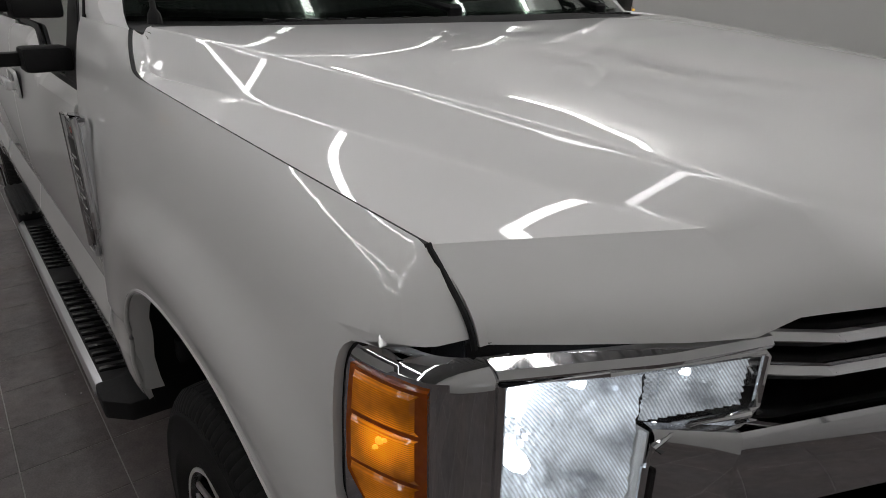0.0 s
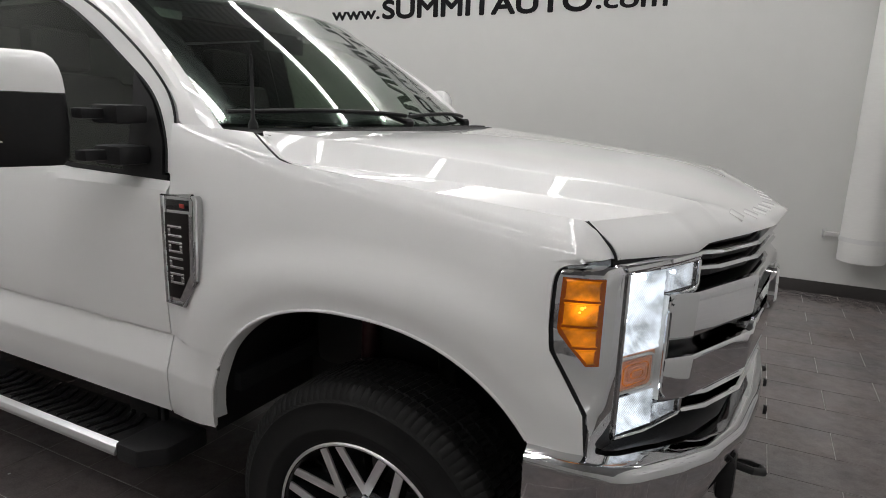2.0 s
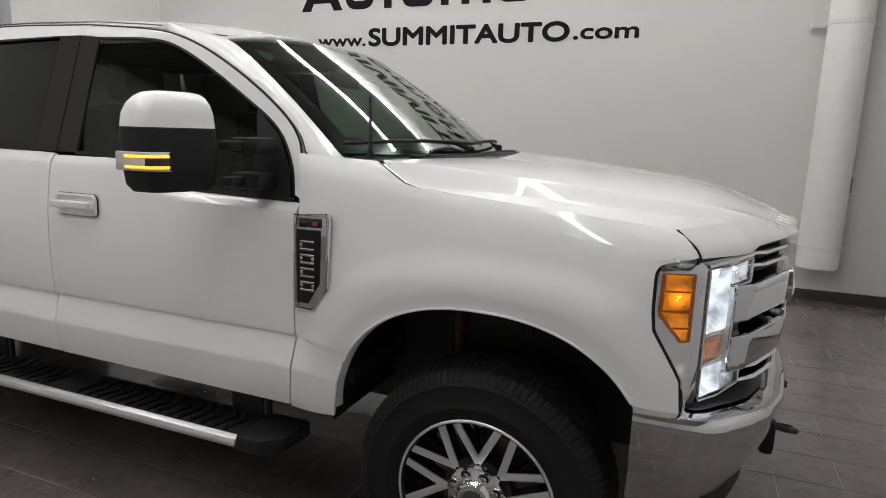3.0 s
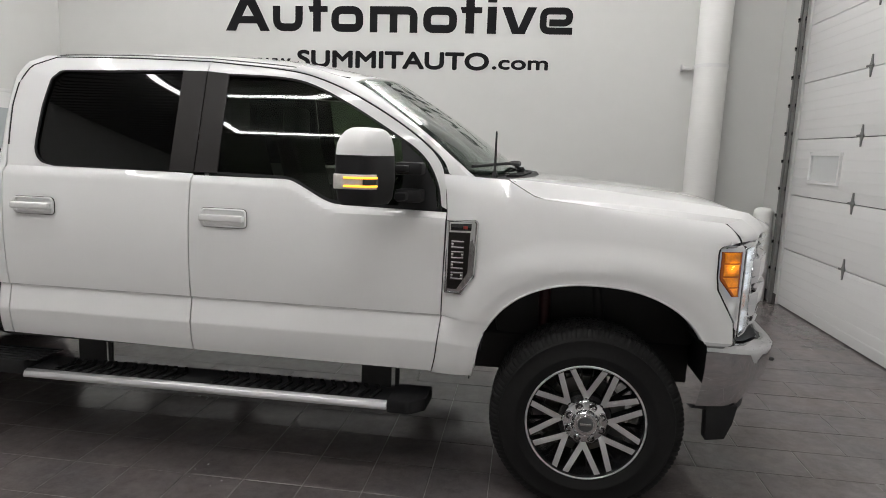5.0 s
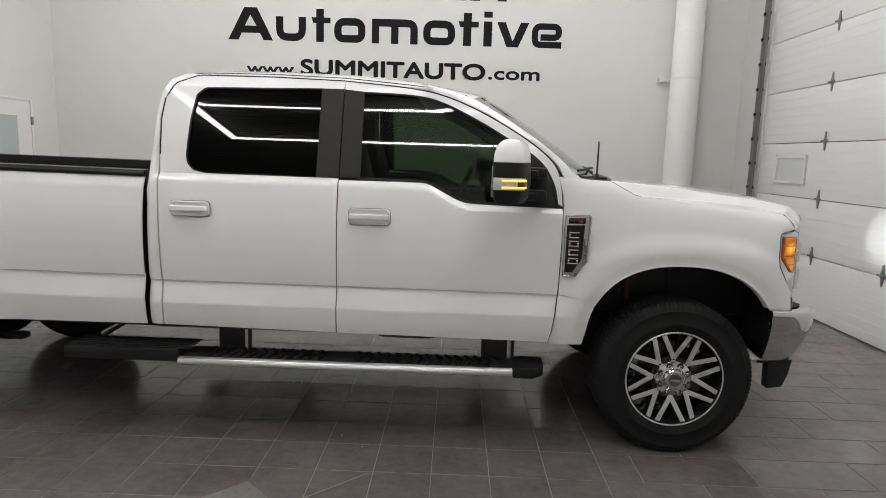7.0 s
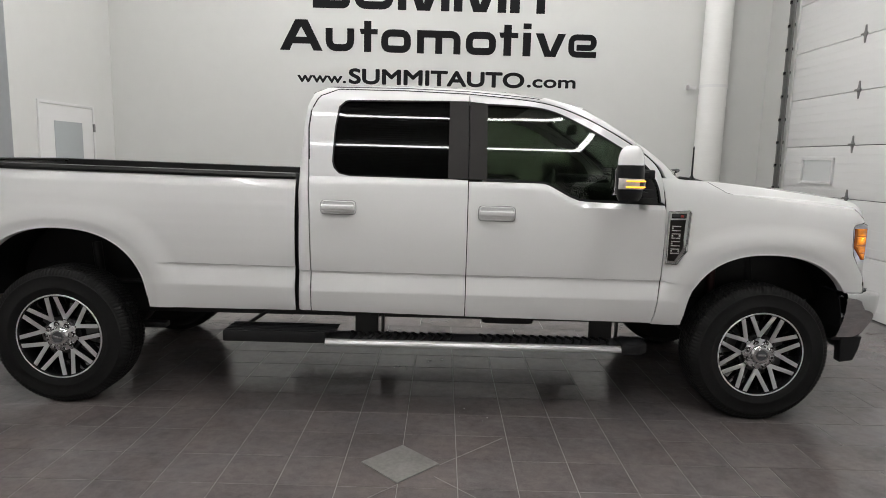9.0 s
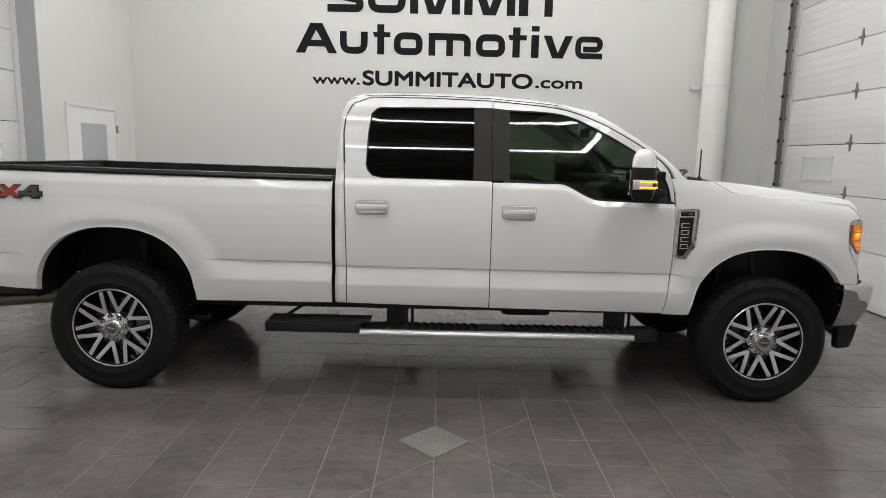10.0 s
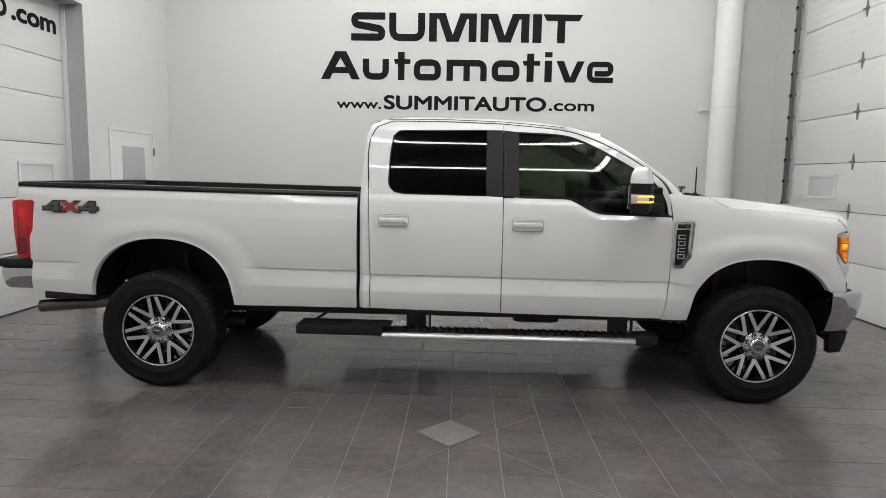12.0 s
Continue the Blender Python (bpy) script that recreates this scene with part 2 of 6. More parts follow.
AMBERD = material("deep_amber_lens", (0.36, 0.075, 0.003), 0.15, coat=0.6, grain=0.25, scale=90, bump=0.4, bump_scale=160)
LED = lit("strip_light", (1.0, 0.985, 0.98), STRIP_WATTS)
LAMP = lit("white_led", (0.92, 0.96, 1.0), 14.0)
AMBERON = lit("amber_bulb", (1.0, 0.44, 0.035), 1.35)


# ---- building helpers ----
def pl(*pairs):
    xs, ys = zip(*pairs)
    return lambda x: np.interp(x, xs, ys)


def part(name, data, mat, parent, label="", sharp=35):
    """Links a bmesh, or (verts, faces), as one mesh object under a thing or a part."""
    me = bpy.data.meshes.new(name)
    if isinstance(data, tuple):
        me.from_pydata([tuple(map(float, v)) for v in data[0]], [], [tuple(map(int, f)) for f in data[1]])
    else:
        data.to_mesh(me)
        data.free()
    me.materials.append(mat)
    me.shade_smooth()
    me.set_sharp_from_angle(angle=radians(sharp))
    ob = new(name, me)
    ob.parent = parent
    if label:
        ob["label"] = label
    return ob


def empty(name, label, category, at=(0, 0, 0), group="", kind=""):
    ob = new(name)
    ob.location = at
    return tagged(ob, label, category, group, kind)


def merge(bm, me_bm):
    """Adds one bmesh to another."""
    me = bpy.data.meshes.new("tmp")
    me_bm.to_mesh(me)
    me_bm.free()
    bm.from_mesh(me)
    bpy.data.meshes.remove(me)
    return bm


def block(x0, x1, y0, y1, z0, z1, bevel=0.0, m=None, seg=2):
    bm = bmesh.new()
    bmesh.ops.create_cube(bm, size=1)
    for v in bm.verts:
        v.co = Vector((x0 + (v.co.x + 0.5) * (x1 - x0), y0 + (v.co.y + 0.5) * (y1 - y0), z0 + (v.co.z + 0.5) * (z1 - z0)))
    if bevel:
        bmesh.ops.bevel(bm, geom=bm.edges[:], offset=bevel, segments=seg, affect="EDGES", profile=0.6)
    if m is not None:
        bm.transform(m)
    return bm


def blocks(rows, bevel=0.0):
    bm = bmesh.new()
    for r in rows:
        merge(bm, block(*r, bevel=bevel))
    return bm


def lathe(profile, n=48, axis="y", closed=False):
    """Turns (radius, along) pairs round an axis."""
    bm = bmesh.new()
    rings = []
    for r, a in profile:
        ring = []
        for k in range(n):
            t = 2 * math.pi * k / n
            c, s_ = r * math.cos(t), r * math.sin(t)
            ring.append(bm.verts.new({"y": (c, a, s_), "z": (c, s_, a), "x": (a, c, s_)}[axis]))
        rings.append(ring)
    pairs = list(zip(rings, rings[1:])) + ([(rings[-1], rings[0])] if closed else [])
    for a, b in pairs:
        for k in range(n):
            bm.faces.new((a[k], a[(k + 1) % n], b[(k + 1) % n], b[k]))
    if not closed:
        for ring in (rings[0], rings[-1]):
            if (ring[0].co - ring[n // 2].co).length > 1e-4:
                bm.faces.new(ring)
    bmesh.ops.remove_doubles(bm, verts=bm.verts, dist=1e-5)
    bmesh.ops.recalc_face_normals(bm, faces=bm.faces)
    return bm


def sheet(P, out=None, thick=0.0):
    """A surface from a grid of points, facing along out; thick > 0 gives it depth to the back."""
    P = np.asarray(P, float)
    n, m = P.shape[:2]
    bm = bmesh.new()
    vs = [[bm.verts.new(P[i, j]) for j in range(m)] for i in range(n)]
    for i in range(n - 1):
        for j in range(m - 1):
            q = [vs[i][j], vs[i + 1][j], vs[i + 1][j + 1], vs[i][j + 1]]
            bm.faces.new(q)
    bmesh.ops.remove_doubles(bm, verts=bm.verts, dist=2e-4)
    bmesh.ops.dissolve_degenerate(bm, edges=bm.edges, dist=1e-4)
    bm.normal_update()
    if out is not None:
        tot = Vector()
        for f in bm.faces:
            tot += f.normal * f.calc_area()
        if tot.dot(Vector(out)) < 0:
            bmesh.ops.reverse_faces(bm, faces=bm.faces)
    if thick:
        bm.normal_update()
        old, edge = list(bm.faces), [e for e in bm.edges if len(e.link_faces) == 1]
        low = {v: bm.verts.new(v.co - v.normal * thick) for v in list(bm.verts)}
        for f in old:
            bm.faces.new([low[v] for v in reversed(f.verts)])
        for e in edge:
            f = e.link_faces[0]
            lp = next(l for l in f.loops if l.edge == e)
            a, b = lp.vert, lp.link_loop_next.vert
            bm.faces.new((b, a, low[a], low[b]))
    return bm


def tube(points, r, n=10, caps=True):
    """A round bar along a run of points."""
    pts = [Vector(p) for p in points]
    bm = bmesh.new()
    rings = []
    for i, p in enumerate(pts):
        d = (pts[min(i + 1, len(pts) - 1)] - pts[max(i - 1, 0)]).normalized()
        a = d.cross(Vector((0, 0, 1)) if abs(d.z) < 0.9 else Vector((1, 0, 0))).normalized()
        b = d.cross(a)
        rr = r[i] if isinstance(r, (list, tuple)) else r
        rings.append([bm.verts.new(p + rr * (math.cos(2 * math.pi * k / n) * a + math.sin(2 * math.pi * k / n) * b)) for k in range(n)])
    for a, b in zip(rings, rings[1:]):
        for k in range(n):
            bm.faces.new((a[k], a[(k + 1) % n], b[(k + 1) % n], b[k]))
    if caps:
        bm.faces.new(rings[0])
        bm.faces.new(rings[-1])
    bmesh.ops.recalc_face_normals(bm, faces=bm.faces)
    return bm


def prism(outline, d0, d1, plane="xz", bevel=0.0):
    """An outline in a plane, given depth from d0 to d1 across it."""
    bm = bmesh.new()

    def put(p, d):
        return {"xz": (p[0], d, p[1]), "yz": (d, p[0], p[1]), "xy": (p[0], p[1], d)}[plane]
    a = [bm.verts.new(put(p, d0)) for p in outline]
    b = [bm.verts.new(put(p, d1)) for p in outline]
    bm.faces.new(a)
    bm.faces.new(b[::-1])
    for k in range(len(outline)):
        bm.faces.new((a[k], b[k], b[(k + 1) % len(outline)], a[(k + 1) % len(outline)]))
    bmesh.ops.recalc_face_normals(bm, faces=bm.faces)
    if bevel:
        bmesh.ops.bevel(bm, geom=bm.edges[:], offset=bevel, segments=2, affect="EDGES", profile=0.6)
    return bm


def loose(name, bm, mat, label, category, kind="", group="", sharp=35):
    return tagged(part(name, bm, mat, None, sharp=sharp), label, category, group, kind)


# ---- the room ----
XL, XR, YB, YF = -6.97, 2.64, 4.58, -9.6     # left wall, right wall, back wall, wall behind the camera
DY0, DY1, DTOP = -1.35, 2.37, 3.68           # left overhead door opening
RY0, RY1, RTOP = -0.2, 3.86, 4.35            # right overhead door opening
floor = loose("floor", block(XL - 0.8, XR + 0.3, YF - 0.2, YB + 0.2, -0.2, -0.0022), GROUT, "dark grey porcelain tile floor with pale grout", "floor", "structure")
loose("wall_north", block(XL - 0.8, XR + 0.3, YB, YB + 0.2, -0.2, CEIL + 0.4), WALL, "smooth white painted wall carrying a black sign", "wall", "structure")
loose("wall_south", block(XL - 0.8, XR + 0.3, YF - 0.2, YF, -0.2, CEIL + 0.4), WALL, "plain white painted wall", "wall", "structure")
loose("wall_west", blocks([(XL - 0.43, XL, DY1, YB, -0.1, CEIL + 0.3), (XL - 0.43, XL, YF, DY0, -0.1, CEIL + 0.3), (XL - 0.43, XL, DY0, DY1, DTOP, CEIL + 0.3)]),
      WALL, "white painted wall with a tall recessed doorway", "wall", "structure")
loose("wall_east", blocks([(XR, XR + 0.2, RY1, YB, -0.1, CEIL + 0.3), (XR, XR + 0.2, YF, RY0, -0.1, CEIL + 0.3), (XR, XR + 0.2, RY0, RY1, RTOP, CEIL + 0.3)]),
      WALL, "white painted wall with a tall overhead door", "wall", "structure")


def ceiling_deck():
    ys = []
    z = []
    y = YF
    while y < YB:
        for dy, zz in ((0.0, 0.0), (0.09, 0.0), (0.11, 0.05), (0.13, 0.05)):
            ys.append(y + dy)
            z.append(CEIL + zz)
        y += 0.15
    P = [[(x, a, b) for a, b in zip(ys, z)] for x in (XL, XR)]
    bm = sheet(P, (0, 0, -1))
    merge(bm, block(XL - 0.5, XR + 0.3, YF - 0.1, YB + 0.1, CEIL + 0.12, CEIL + 0.3))
    return bm


loose("ceiling", ceiling_deck(), DECK, "ribbed grey metal deck ceiling", "ceiling", "structure", sharp=20)
for x0, x1, y0, y1 in STRIPS:
    lamp = empty("ceiling_light", "long slim white light strip on the ceiling", "light", ((x0 + x1) / 2, (y0 + y1) / 2, CEIL), "ceiling light strips")
    hx, hy = (x1 - x0) / 2, (y1 - y0) / 2
    part("housing", block(-hx - 0.01, hx + 0.01, -hy - 0.01, hy + 0.01, -0.05, 0.06, 0.004), DOORP, lamp)
    part("diffuser", block(-hx, hx, -hy, hy, -0.08, -0.052, 0.004), LED, lamp, "glowing white diffuser")

loose("baseboard", block(XL, XL + 0.012, 4.08, YB - 0.014, -0.006, 0.115, 0.003), BASEB, "dark rubber skirting", "skirting", "structure")
loose("baseboard", block(XL, XL + 0.012, DY1, 2.80, -0.006, 0.115, 0.003), BASEB, "dark rubber skirting", "skirting", "structure")
loose("baseboard", block(XL, XR, YB - 0.014, YB, -0.006, 0.12, 0.003), BASEB, "dark brown rubber skirting along the back wall", "skirting", "structure")
loose("baseboard", block(XR - 0.012, XR, RY1, YB - 0.014, -0.006, 0.12, 0.003), BASEB, "dark rubber skirting", "skirting", "structure")


def overhead_door(name, x, y0, y1, seams, top, face, label):
    """A sectional door: ribbed steel sections with thin gaps; face is the side that shows."""
    d = empty(name, label, "overhead door", (x, (y0 + y1) / 2, 0), kind="structure")
    zs = [0.01, *seams, top]
    h = (y1 - y0) / 2
    for a, b in zip(zs, zs[1:]):
        bm = block(-0.025, 0.025, -h, h, a + 0.004, b - 0.004, 0.004)
        k = a + 0.1
        while k < b - 0.05:
            merge(bm, block(face * 0.024, face * 0.0255, -h + 0.02, h - 0.02, k, k + 0.012, 0.001))
            k += 0.1
        part("door_section", bm, DOORP, d)
    return d


right_seams = (0.665, 1.285, 1.905, 2.52, 3.135, 3.75)
door_r = overhead_door("door_1", XR + 0.05, RY0, RY1, right_seams, RTOP, -1, "white ribbed steel sectional overhead door, closed")
door_l = overhead_door("door_2", XL - 0.30, DY0 - 0.1, DY1 + 0.1, (0.686, 1.309, 1.942, 2.517, 2.975), DTOP, 1, "white sectional overhead door with black lettering, closed")


def hinge(parent, y, z):
    bm = prism([(-0.008, -0.10), (0.008, -0.10), (0.020, -0.03), (0.040, 0.0), (0.020, 0.03), (0.008, 0.10), (-0.008, 0.10), (-0.020, 0.03), (-0.040, 0), (-0.020, -0.03)], -0.035, -0.025, "yz", 0.002)
    merge(bm, tube([(-0.042, -0.05, 0), (-0.042, 0.05, 0)], 0.011, 8))
    bm.transform(Matrix.Translation((0, y, z)))
    part("hinge", bm, ZINC, parent)


mid = (RY0 + RY1) / 2
for z in right_seams:
    for y in (2.47, 1.32, 0.17):
        hinge(door_r, y - mid, z + 0.01)


def door_window(parent, y0, y1, z0, z1, face):
    bm = blocks([(face * 0.026, face * 0.045, y0, y1, z1 - 0.03, z1), (face * 0.026, face * 0.045, y0, y1, z0, z0 + 0.03),
                 (face * 0.026, face * 0.045, y0, y0 + 0.03, z0 + 0.03, z1 - 0.03), (face * 0.026, face * 0.045, y1 - 0.03, y1, z0 + 0.03, z1 - 0.03)], 0.004)
    f = part("window_frame", bm, DOORP, parent)
    part("pane", block(face * 0.026, face * 0.031, y0 + 0.03, y1 - 0.03, z0 + 0.03, z1 - 0.03), material("frosted_pane", (0.64, 0.66, 0.66), 0.15, coat=0.5), f, "pale frosted pane")


door_window(door_r, 2.77 - mid, 3.43 - mid, 1.44, 1.76, -1)
lm = (DY0 + DY1) / 2
door_window(door_l, 1.445 - lm, 2.06 - lm, 1.37, 1.713, 1)

# vertical track of the right door
track = empty("door_track", "galvanised vertical track with bolted brackets", "door track", (XR - 0.06, RY1 + 0.03, 0))
part("rail", blocks([(-0.03, 0.0, -0.065, -0.06, 0.02, 4.6), (-0.03, -0.026, -0.065, -0.02, 0.02, 4.6), (-0.03, 0.0, -0.022, -0.018, 0.02, 4.6)]), ZINC, track)
part("angle", blocks([(0.0, 0.058, 0.045, 0.05, 0.02, 4.6), (0.0, 0.004, 0.045, 0.09, 0.02, 4.6)]), ZINC, track)
for k in range(14):
    z = 0.4 + 0.31 * k
    bm = block(-0.02, 0.02, -0.05, 0.075, z, z + 0.04, 0.003)
    merge(bm, tube([(-0.035, 0.03, z + 0.025), (-0.015, 0.03, z + 0.025)], 0.012, 6))
    part("bracket", bm, DARKALLOY, track)

# reveal of the left opening
rv = empty("door_jamb", "grey metal lined door reveal", "door jamb", (XL, DY1, 0), kind="structure")
part("jamb_plate", block(-0.272, 0.004, -0.008, -0.003, 0, DTOP), REVEAL, rv)
part("head_plate", block(-0.272, 0.004, DY0 - DY1, -0.01, DTOP - 0.008, DTOP - 0.003), REVEAL, rv)
part("stop_angle", block(-0.270, -0.215, -0.03, -0.009, 0, DTOP - 0.01, 0.003), DOORP, rv)

# white hinged door in the left wall
sd = empty("door_3", "white steel door with a pale vision pane, closed", "door", (XL, 3.43, 0), kind="structure")
part("door_leaf", block(0.001, 0.012, -0.57, 0.57, 0.01, 2.17, 0.003), DOORP, sd)
part("frame", blocks([(0.0, 0.02, -0.61, -0.575, 0, 2.215), (0.0, 0.02, 0.575, 0.61, 0, 2.215), (0.0, 0.02, -0.575, 0.575, 2.178, 2.215)], 0.002), DOORP, sd)
part("pane", block(0.012, 0.016, -0.30, 0.31, 1.05, 1.975, 0.002), material("grey_pane", (0.42, 0.45, 0.46), 0.12), sd, "grey vision pane")
for z in (1.92, 1.1, 0.3):
    part("hinge", block(0.012, 0.035, 0.565, 0.60, z - 0.055, z + 0.055, 0.004), ZINC, sd)


# ---- sign on the back wall ----
def words(body, x0, x1, z0, z1, depth, bold, plane_y):
    """Lettering fitted to a box, x0 to x1 and z0 to z1, on a wall facing the room; bold, in metres, thickens the strokes."""
    cu = bpy.data.curves.new("letters", "FONT")
    cu.body, cu.extrude, cu.resolution_u = body, 0.01, 6
    ob = bpy.data.objects.new("letters", cu)
    scene.collection.objects.link(ob)
    me = bpy.data.meshes.new_from_object(ob.evaluated_get(bpy.context.evaluated_depsgraph_get()))
    bpy.data.objects.remove(ob)
    co = np.array([v.co[:] for v in me.vertices])
    lo, hi = co.min(0), co.max(0)
    full = bmesh.new()
    shifts = [(0, 0)] if not bold else [(bold * math.cos(t), bold * math.sin(t)) for t in np.linspace(0, 2 * math.pi, 9)[:-1]]
    for k, (dx, dz) in enumerate(shifts):
        bm = bmesh.new()
        bm.from_mesh(me)
        for v in bm.verts:
            f = (v.co - Vector(lo))
            v.co = Vector((x0 + bold + dx + f.x / (hi[0] - lo[0]) * (x1 - x0 - 2 * bold), plane_y - f.z / (hi[2] - lo[2]) * (depth + 0.0003 * k), z0 + bold + dz + f.y / (hi[1] - lo[1]) * (z1 - z0 - 2 * bold)))
        bmesh.ops.recalc_face_normals(bm, faces=bm.faces)
        merge(full, bm)
    bpy.data.meshes.remove(me)
    return full


def bend(path, r, n=6):
    """A run of points with its inner corners rounded to radius r."""
    pts = [Vector(p) for p in path]
    run = [pts[0]]
    for a, b, c in zip(pts, pts[1:], pts[2:]):
        ra = min(r, (a - b).length * 0.5, (c - b).length * 0.5)
        p, q = b + (a - b).normalized() * ra, b + (c - b).normalized() * ra
        run += [p * (1 - t) ** 2 + b * 2 * t * (1 - t) + q * t * t for t in np.linspace(0, 1, n)]
    return run + [pts[-1]]


def ribbon(path, half, r, closed=False):
    """A flat stroke of one width along a path: quads as outlines."""
    pts = bend(path, r)
    left, right = [], []
    for k, p in enumerate(pts):
        a, b = pts[max(k - 1, 0)], pts[min(k + 1, len(pts) - 1)]
        if closed and k in (0, len(pts) - 1):
            a, b = pts[-2], pts[1]
        d = (b - a).normalized()
        nrm = Vector((-d.y, d.x))
        left.append(p + nrm * half)
        right.append(p - nrm * half)
    return [[left[k], left[k + 1], right[k + 1], right[k]] for k in range(len(pts) - 1)]


def glyph(ch, w, h, st):
    """Outlines of one wide square-shouldered letter, w by h metres, with strokes st wide."""
    m = st / 2

    def scaled(*pts):
        return [Vector((x * w, z * h)) for x, z in pts]
    if ch == "S":
        return ribbon([(w, h - m), (m, h - m), (m, h * 0.585), (w - m, h * 0.415), (w - m, m), (0, m)], m, st * 0.9)
    if ch in "Uu":
        return ribbon([(m, h), (m, m), (w - m, m), (w - m, h)], m, st * 1.1)
    if ch == "M":
        return [scaled((0, 0), (0.165, 0), (0.165, 0.80), (0.0, 1.0)), scaled((0.0, 1.0), (0.165, 0.80), (0.205, 0.80), (0.375, 0), (0.5, 0), (0.5, 0.235), (0.345, 1)),
                scaled((0.5, 0), (0.625, 0), (0.795, 0.80), (0.835, 0.80), (1, 1), (0.655, 1), (0.5, 0.235)), scaled((0.835, 0), (1, 0), (1, 1), (0.835, 0.80))]
    if ch == "I":
        return [scaled((0, 0), (1, 0), (1, 1), (0, 1))]
    if ch == "T":
        return [scaled((0, 1), (0.09, 0.77), (0.36, 0.77), (0.56, 0.77), (0.91, 0.77), (1, 1)), scaled((0.36, 0), (0.56, 0), (0.56, 0.77), (0.36, 0.77))]
    if ch == "A":
        return [scaled((0, 0), (0.23, 0), (0.30, 0.22), (0.375, 0.44), (0.5, 0.77), (0.5, 1), (0.365, 1)), scaled((1, 0), (0.65, 1), (0.5, 1), (0.5, 0.77), (0.635, 0.44), (0.71, 0.22), (0.79, 0)),
                scaled((0.30, 0.22), (0.71, 0.22), (0.635, 0.44), (0.375, 0.44))]
    if ch == "t":
        return [scaled((0.25, 0), (0.65, 0), (0.65, 1), (0.25, 1)), scaled((0, 0.745), (0.08, 0.575), (0.25, 0.575), (0.25, 0.745)), scaled((0.65, 0.575), (1, 0.575), (1, 0.745), (0.65, 0.745))]
    if ch == "o":
        return ribbon([(w / 2, m), (w - m, m), (w - m, h - m), (m, h - m), (m, m), (w / 2, m)], m, st * 1.0, True)
    if ch == "m":
        return [scaled((0, 0), (st / w, 0), (st / w, 1), (0, 1))] + ribbon([(st, h - m), (w - m, h - m), (w - m, 0)], m, st * 0.9) + [scaled((0.5 - m / w, 0), (0.5 + m / w, 0), (0.5 + m / w, 1 - st / h), (0.5 - m / w, 1 - st / h))]
    if ch == "i":
        return [scaled((0, 0), (1, 0), (1, 0.72), (0, 0.72)), scaled((0, 0.83), (1, 0.83), (1, 1), (0, 1))]
    if ch == "v":
        return [scaled((0, 1), (0.27, 1), (0.5, 0.24), (0.5, 0), (0.32, 0)), scaled((0.5, 0.24), (0.74, 1), (1, 1), (0.68, 0), (0.5, 0))]
    t = st * 0.42                                   # the e: a bowl with a thin bar
    return ribbon([(w * 0.30, h * 0.43), (w - m, h * 0.43), (w - m, h - t), (m, h - t), (m, t), (w * 0.98, t)], t, st * 0.8)


def sign_letter(ch, x0, x1, z0, z1, st):
    bm = bmesh.new()
    for k, poly in enumerate(glyph(ch, x1 - x0, z1 - z0, st)):
        merge(bm, prism([(x0 + p.x, z0 + p.y) for p in poly], SY, SY - 0.003 - 0.00015 * (k % 2), "xz"))
    return bm


sign = empty("wall_sign", "black lettering on the white wall, three lines", "sign", (-2.2, YB, 3.4))
SY = YB - 0.001
off = Matrix.Translation((2.2, -YB, -3.4))
LETTERS = [(c, x0, x1, 3.738, 4.172, 0.112) for c, x0, x1 in (("S", -4.005, -3.465), ("U", -3.404, -2.838), ("M", -2.775, -2.029), ("M", -1.967, -1.207), ("I", -1.154, -1.013), ("T", -0.994, -0.375))]
LETTERS += [(c, x0, x1, 3.139, z1, 0.102) for c, x0, x1, z1 in (("A", -4.487, -3.863, 3.573), ("u", -3.819, -3.403, 3.464), ("t", -3.326, -3.062, 3.575), ("o", -3.010, -2.577, 3.467), ("m", -2.488, -1.853, 3.467),
                                                                ("o", -1.778, -1.337, 3.467), ("t", -1.295, -1.017, 3.575), ("i", -0.946, -0.830, 3.600), ("v", -0.764, -0.323, 3.467), ("e", -0.290, 0.138, 3.467))]
for ch, x0, x1, z0, z1, st in LETTERS:
    bm = sign_letter(ch, x0, x1, z0, z1, st)
    bm.transform(off)
    part("letter", bm, SIGN, sign, sharp=20)
for body, x0, x1, z0, z1, bold in (("www.", -4.235, -3.52, 2.685, 2.79, 0.006), ("SUMMITAUTO", -3.48, -0.90, 2.678, 2.905, 0.011), (".com", -0.86, -0.145, 2.695, 2.82, 0.007)):
    bm = words(body, x0, x1, z0, z1, 0.003, bold, SY)
    bm.transform(off)
    part("lettering", bm, SIGN, sign)
lettering = empty("door_lettering", "black lettering across the white overhead door", "lettering", (XL - 0.273, 1.8, 3.35))
for body, y0, y1, z0, z1 in (("O", 1.19, 1.42, 3.272, 3.49), (".com", 1.49, 2.25, 3.275, 3.435)):
    bm = words(body, 0, y1 - y0, z0 - 3.35, z1 - 3.35, 0.006, 0.010, 0)
    bm.transform(Matrix.Translation((0, y0 - 1.8, 0)) @ pose(0, 0, 0, 0, 0, 90))
    part("letters", bm, SIGN, lettering)

